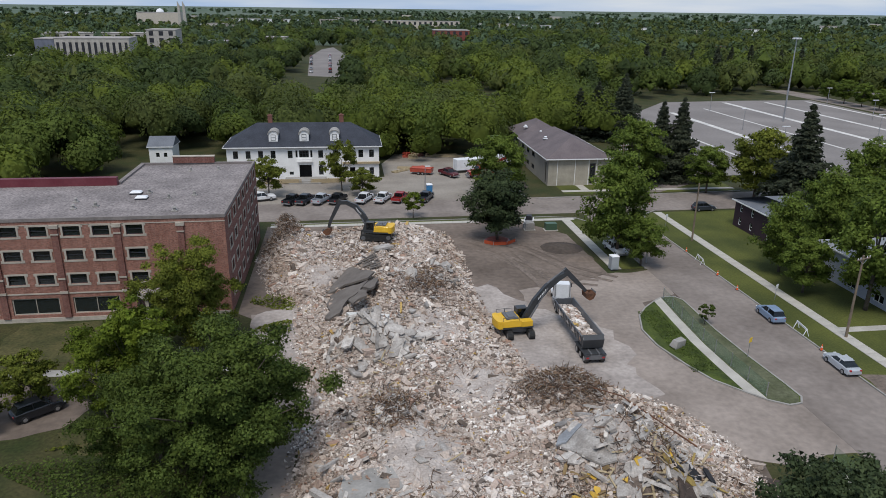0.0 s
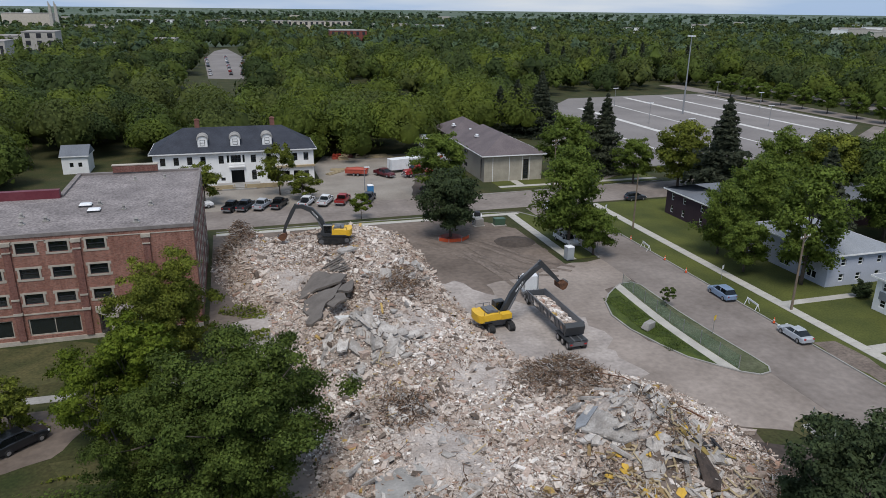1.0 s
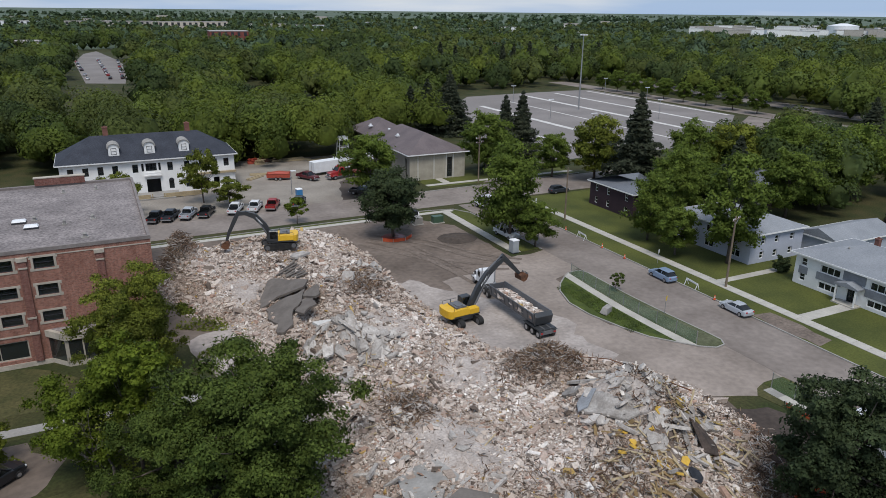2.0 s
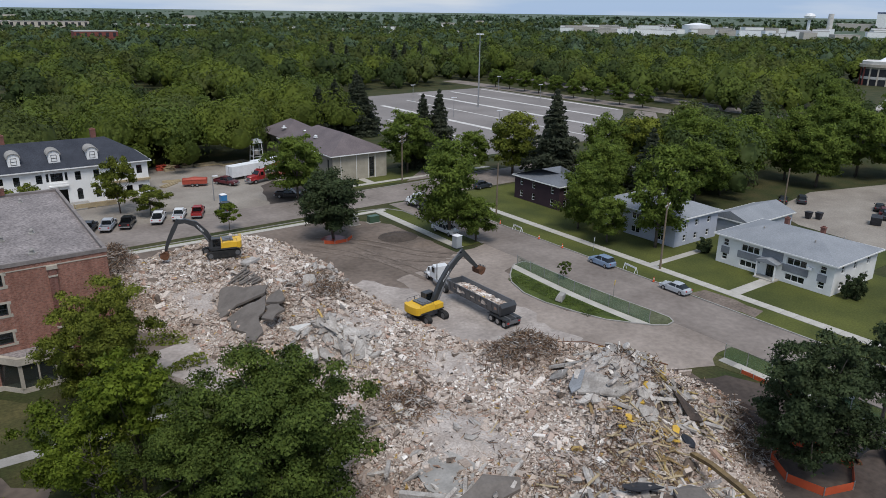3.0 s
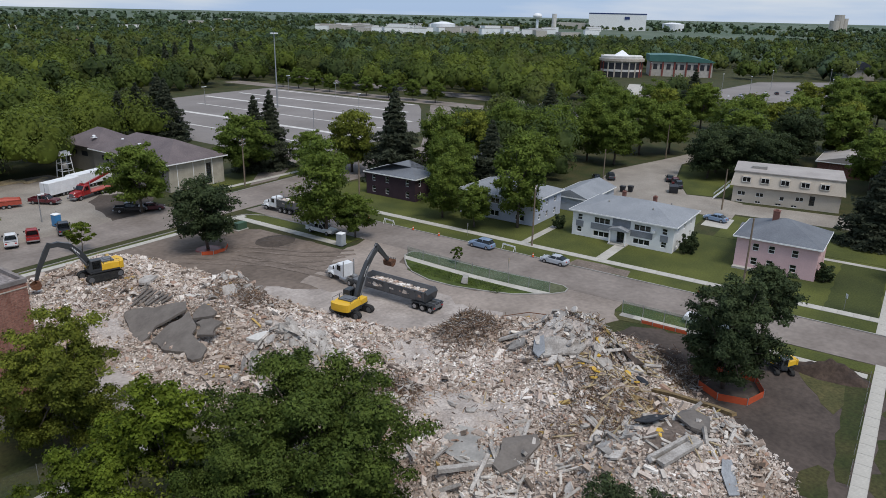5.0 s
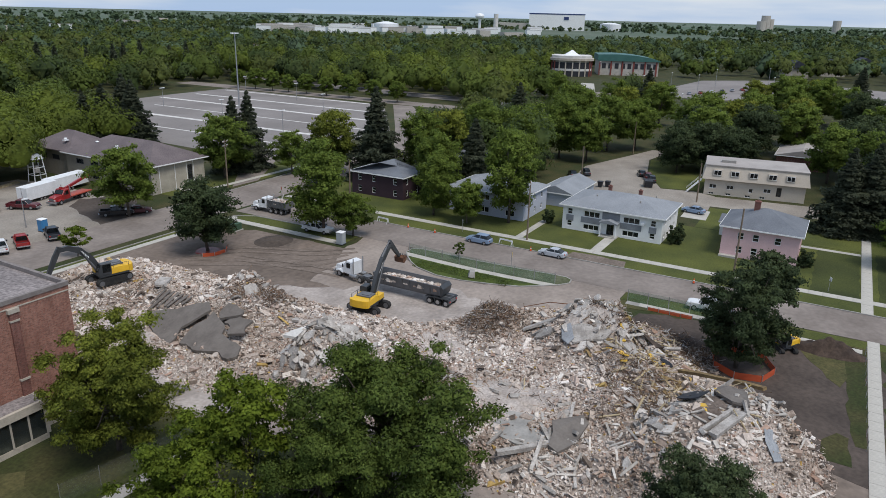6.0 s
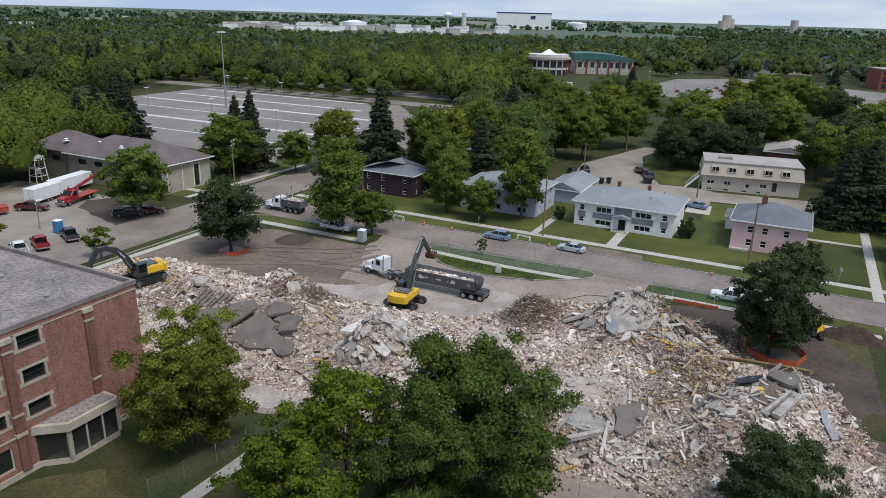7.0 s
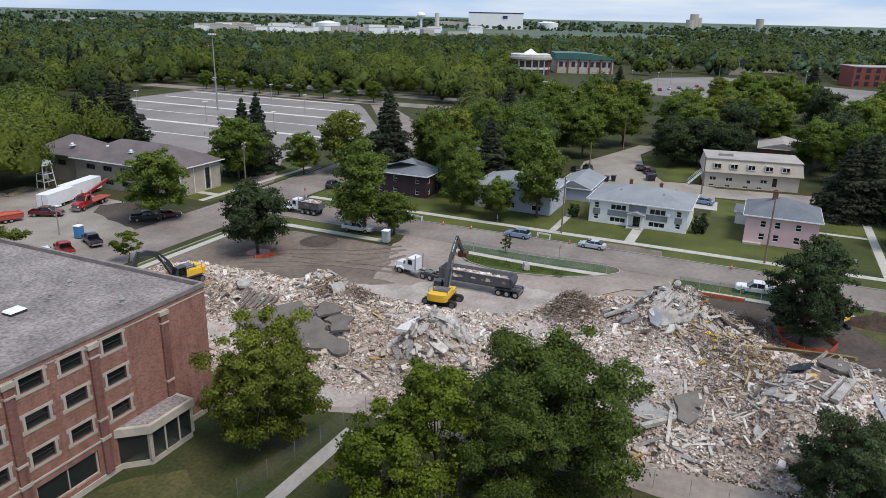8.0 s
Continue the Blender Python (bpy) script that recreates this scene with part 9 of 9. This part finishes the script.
earth_heap(38.3, 21.8, 2.0, 4.2, 1.6, "dug_earth", "bank of dug dark earth beside the lane", 11)
earth_heap(31.4, 39.0, 2.4, 5.4, 1.0, "dug_earth", "dark loose earth at the foot of the heap", 19)
earth_heap(34.0, 105.0, 3.4, 3.0, 0.7, "dark_dirt", "low heap of dark earth in the yard", 13)
earth_heap(35.0, 100.0, 2.6, 1.9, 0.7, "dirt", "low heap of pale sand in the yard", 15)
earth_heap(35.4, 148.5, 3.6, 5.0, 0.5, "dark_dirt", "patch of dark loose earth by the gravel lot", 17)


# ---- far buildings ----
def far_block(name, label, x, y, w, d, h, turn, mat, cols=0, rows=0, band="trim_dark", roof="membrane", group=""):
    b = thing(name, label, "building", pose(x, y, 0, 0, 0, turn), group)
    part("wall", Geo().box(-w / 2, w / 2, -d / 2, d / 2, 0, h), M[mat], b)
    part("roof", Geo().box(-w / 2 - 0.2, w / 2 + 0.2, -d / 2 - 0.2, d / 2 + 0.2, h, h + 0.5), M[roof], b)
    ww = w / max(cols, 1)
    me = mesh_of("window", Geo().box(-ww * 0.22, ww * 0.22, -0.12, 0.02, -h / max(rows, 1) * 0.32, h / max(rows, 1) * 0.32), M[band]) if cols else None
    for i in range(cols):
        for j in range(rows):
            ob = new("window", me)
            ob.parent = b
            ob.location = (-w / 2 + ww * (i + 0.5), -d / 2, h * (j + 0.55) / rows)
    return b


M["tan_wall"] = material("tan_wall", (0.46, 0.42, 0.37), fine=1.0, rough=0.9, fine_mix=0.05)
M["blue_wall"] = material("blue_wall", (0.17, 0.18, 0.22), fine=1.0, rough=0.9, fine_mix=0.05)
M["red_wall"] = material("red_wall", (0.24, 0.075, 0.06), fine=1.0, rough=0.9, fine_mix=0.1)
M["green_tin"] = material("green_tin", (0.045, 0.12, 0.105), (0.055, 0.14, 0.12), 0.2, 2.0, 0.5, fine_mix=0.06)
M["navy"] = material("navy", (0.03, 0.05, 0.15), rough=0.6)
far_block("campus_hall", "pale concrete campus building with narrow window strips", -151, 474, 42, 22, 16.5, 2, "tan_wall", 12, 1)
far_block("campus_hall", "blue-grey windowless campus block", -178, 474, 11, 22, 16, 2, "blue_wall")
far_block("campus_hall", "pale campus building with ribbon windows", -130, 556, 20, 24, 19, 2, "tan_wall", 3, 4)
far_block("campus_hall", "long low campus building with pale roof edge", -190, 620, 90, 20, 14, 2, "tan_wall", 12, 2)
far_block("campus_hall", "grey flat campus roof beside the woods", -180, 440, 40, 14, 8, 2, "blue_wall")
far_block("campus_hall", "tan windowless hall with white dome", -274, 1160, 60, 40, 24, 4, "beige_siding")
part("dome", Geo().loft([[(6 * math.cos(a) * math.cos(e), 6 * math.cos(e) * math.sin(a), 24 + 6 * math.sin(e)) for a in [2 * math.pi * i / 12 for i in range(12)]] for e in (0, 0.5, 1.0, 1.45)]), M["white_metal"], bpy.data.objects["campus_hall.005"])
t = thing("glass_spire", "tall pale twin-bladed spire on the skyline", "tower", pose(-232, 1110, 0))
for x in (-3.5, 3.5):
    part("blade", Geo().side([(x - 2.6, 0), (x + 2.6, 0), (x + 1.2, 34), (x - 1.6, 40)], -2, 2), M["tan_wall"], t)
for x, y, w, h, mt in ((-150, 1400, 130, 12, "white_metal"), (30, 1390, 150, 12, "tan_wall"), (130, 1190, 110, 15, "beige_siding"), (-60, 640, 22, 11, "tan_wall"), (-90, 540, 14, 12, "beige_siding"), (330, 1240, 60, 9, "white_metal"), (560, 1500, 80, 9, "white_metal")):
    far_block("far_house", "distant pale building among trees", x, y, w, 20, h, -4, mt, int(w / 8), 2)
far_block("brick_hall", "distant red brick building among trees", 101, 700, 34, 26, 16, -4, "red_wall", 6, 3)
for x, y, w in ((300, 560, 14), (320, 540, 12), (290, 620, 20), (345, 640, 18), (420, 470, 16), (250, 470, 10)):
    far_block("far_house", "distant brown-roofed house among trees", x, y, w, 10, 9, -30, "beige_siding", 3, 1, roof="red_wall")

# arena and hall
t = thing("arena_hall", "brick and glass arena entrance with glass pyramid skylight", "building", pose(414, 190, -1.5, 0, 0, -66))
n = 20
half = [(13 * math.cos(math.pi + math.pi * i / n), 9 * math.sin(math.pi + math.pi * i / n)) for i in range(n + 1)]
part("drum", Geo().prism(half + [(13, 14), (-13, 14)], 0, 11.5), M["cream_panel"], t)
part("glass_wall", Geo().prism([(x * 1.01, y * 1.02) for x, y in half], 1.0, 10.5), M["trim_dark"], t)
part("cornice", Geo().prism([(x * 1.12, y * 1.14) for x, y in half] + [(14, 14.5), (-14, 14.5)], 11.5, 13.0), M["limestone"], t)
part("upper_ring", Geo().prism([(x * 1.02, y * 1.04) for x, y in half] + [(13, 14.2), (-13, 14.2)], 13.0, 14.6), M["limestone_pale"], t)
part("sill_band", Geo().prism([(x * 1.03, y * 1.05) for x, y in half], 5.0, 6.4), M["limestone_pale"], t)
part("skylight", Geo().loft([[(-5, -2, 14.6), (5, -2, 14.6), (5, 7, 14.6), (-5, 7, 14.6)], [(-0.3, 2.2, 18.0), (0.3, 2.2, 18.0), (0.3, 2.8, 18.0), (-0.3, 2.8, 18.0)]]), M["white_metal"], t)
for k in range(9):
    a = math.pi + math.pi * (k + 0.5) / 9
    part("column", Geo().box(13.3 * math.cos(a) - 0.4, 13.3 * math.cos(a) + 0.4, 9.3 * math.sin(a) - 0.4, 9.3 * math.sin(a) + 0.4, 0, 11.5), M["red_wall" if k in (0, 1, 7, 8) else "limestone"], t)
t = thing("sports_hall", "low brick hall with curved green metal roof", "building", pose(451, 163, 0, 0, 0, -66))
part("wall", Geo().box(-20, 20, -9, 16, 0, 9.5), M["tan_wall"], t)
part("roof", Geo().side([(-21, 9.5), (21, 9.5), (21, 10.2), (14, 12.0), (4, 13.4), (-8, 14.0), (-21, 13.6)], -10, 17), M["green_tin"], t, "curved green metal roof")
for k in range(9):
    part("window", Geo().box(-18 + k * 4.3, -15.4 + k * 4.3, -9.12, -9.0, 4.5, 8.0), M["trim_dark"], t)
for k in range(6):
    part("pier", Geo().box(-20 + k * 7.6, -19 + k * 7.6, -9.4, -9.0, 0, 9.5), M["red_wall"], t)
sheet("far_lot", [(318, 120), (330, 40), (300, -10), (420, -30), (480, 70), (440, 110)], 0.03, M["lot_asphalt"], "asphalt car park before the arena", "parking lot")
sheet("far_lane", [(166, 116), (213, 128), (289, 132), (366, 158), (366, 166), (289, 141), (213, 137), (166, 124)], 0.025, M["concrete"], "pale lane running to the arena", "road")
sheet("far_lot", [(-21, 405), (-3, 398), (4, 500), (0, 581), (-11, 693), (-21, 656), (-27, 560)], 0.03, M["lot_asphalt"], "car park among the woods", "parking lot")
sheet("far_lane", [(38, 230), (50, 230), (54, 320), (44, 320)], 0.03, M["lot_asphalt"], "asphalt lane through the woods", "road")
sheet("far_lane", [(230, 150), (245, 150), (262, 330), (246, 330)], 0.025, M["lot_asphalt"], "asphalt lane beyond the parking lot", "road")
base_cars = [car(c, "small parked car far off in a lot", pose(0, 0, -50)) for c in ("car_white", "car_black", "car_silver", "car_red")]
spots_far = [(-20 - 0.5 * k, 425 + k * 12, 85) for k in range(13)] + [(-9 - 0.2 * k, 425 + k * 10, 85) for k in range(16)] + [(-3 + 0.2 * k, 425 + k * 8, 85) for k in range(18)] + [(370 + 7 * k, 74 - 2 * k, 20) for k in range(7)] + [(380 + 8 * k, 52 - 2.4 * k, 20) for k in range(8)] + [(340 + 9 * k, 98 - 4 * k, 20) for k in range(6)]
for i, (x, y, a) in enumerate(spots_far):
    if random.random() < 0.75:
        tagged(copy_thing(base_cars[i % 4], at(x, y, a)), group="cars in the far lots")
for b in base_cars:
    for o in list(b.children_recursive) + [b]:
        bpy.data.objects.remove(o)
far_block("brick_complex", "red brick apartment complex beyond the far lot", 470, -26, 46, 20, 12, -72, "red_wall", 8, 3)
far_block("brick_complex", "red brick apartment complex beyond the far lot", 480, -52, 40, 20, 16, -72, "red_wall", 7, 3)
for i, (x, y) in enumerate(((520, 62), (560, 40), (600, 30), (625, 20), (650, 0), (590, -20))):
    b = thing("far_house", "distant pale house with dark gabled roof", "house", pose(x, y, 0, 0, 0, -70), "far gabled houses")
    part("wall", Geo().box(-8, 8, -6, 6, 0, 7), M["tan_wall"], b)
    part("roof", Geo().side([(-9, 7), (9, 7), (0, 12)], -7, 7), M["slate_shingle"], b)

# industrial skyline
t = thing("white_factory", "huge white factory block with dark blue roof edge", "factory", pose(2020, 818, 0, 0, 0, -68))
part("wall", Geo().box(-80, 80, -45, 45, 0, 44), M["white_paint"], t)
part("roof_edge", Geo().box(-80.5, 80.5, -45.5, 45.5, 44, 47), M["navy"], t, "dark blue roof edge")
part("annex", Geo().box(-170, -80, -30, 30, 0, 18), M["tan_wall"], t)
part("logo_panel", Geo().box(20, 34, -46, -45, 30, 38), M["navy"], t, "small dark panel")
t = thing("factory_stack", "tall pale industrial chimney stack", "chimney", pose(1553, 793, 0))
part("shaft", Geo().tube((0, 0, 0), (0, 0, 41), 6, 5.5, 14), M["limestone_pale"], t)
for x, y, r, h in ((2160, 690, 26, 20), (2200, 715, 26, 20), (1250, 905, 26, 16)):
    t = thing("storage_tank", "white cylindrical storage tank", "tank", pose(x, y, 0), "storage tanks")
    part("shell", Geo().tube((0, 0, 0), (0, 0, h), r, n=18), M["white_metal"], t)
    part("dome", Geo().tube((0, 0, h), (0, 0, h + 4), r, r * 0.2, 18), M["white_metal"], t)
t = thing("water_tower", "pale water tower on the skyline", "water tower", pose(1480, 800, 0))
part("stem", Geo().tube((0, 0, 0), (0, 0, 30), 3, n=10), M["white_metal"], t)
part("bowl", Geo().loft([[(r * math.cos(a), r * math.sin(a), z) for a in [2 * math.pi * i / 14 for i in range(14)]] for r, z in ((3, 28), (10, 32), (11, 36), (8, 40), (1, 42))]), M["white_metal"], t)
r2 = random.Random(5)
for i in range(60):
    az = radians(r2.uniform(46, 68))
    d = r2.uniform(1300, 1900)
    far_block("industrial_shed", "distant white industrial shed", d * math.sin(az) - 50, d * math.cos(az) + 30, r2.uniform(14, 46), r2.uniform(12, 26), r2.uniform(7, 12.5), -50 + r2.uniform(-15, 15), r2.choice(("white_paint", "white_metal", "tan_wall", "white_paint")), group="industrial sheds")
for i in range(26):
    az = radians(r2.uniform(-22, 40))
    d = r2.uniform(1000, 2600)
    far_block("far_house", "distant pale roof among trees", d * math.sin(az), d * math.cos(az), r2.uniform(14, 50), 14, r2.uniform(8, 13), -20 + r2.uniform(-20, 20), r2.choice(("white_paint", "tan_wall", "beige_siding")), group="distant roofs")
for x, y, h in ((2900, 340, 60), (2930, 330, 48), (2870, 350, 40), (3400, 120, 50)):
    t = thing("grain_silo", "distant grey grain elevator on the horizon", "silo", pose(x, y, 0), "grain elevators")
    part("shaft", Geo().tube((0, 0, 0), (0, 0, h), 16, n=12), M["tan_wall"], t)
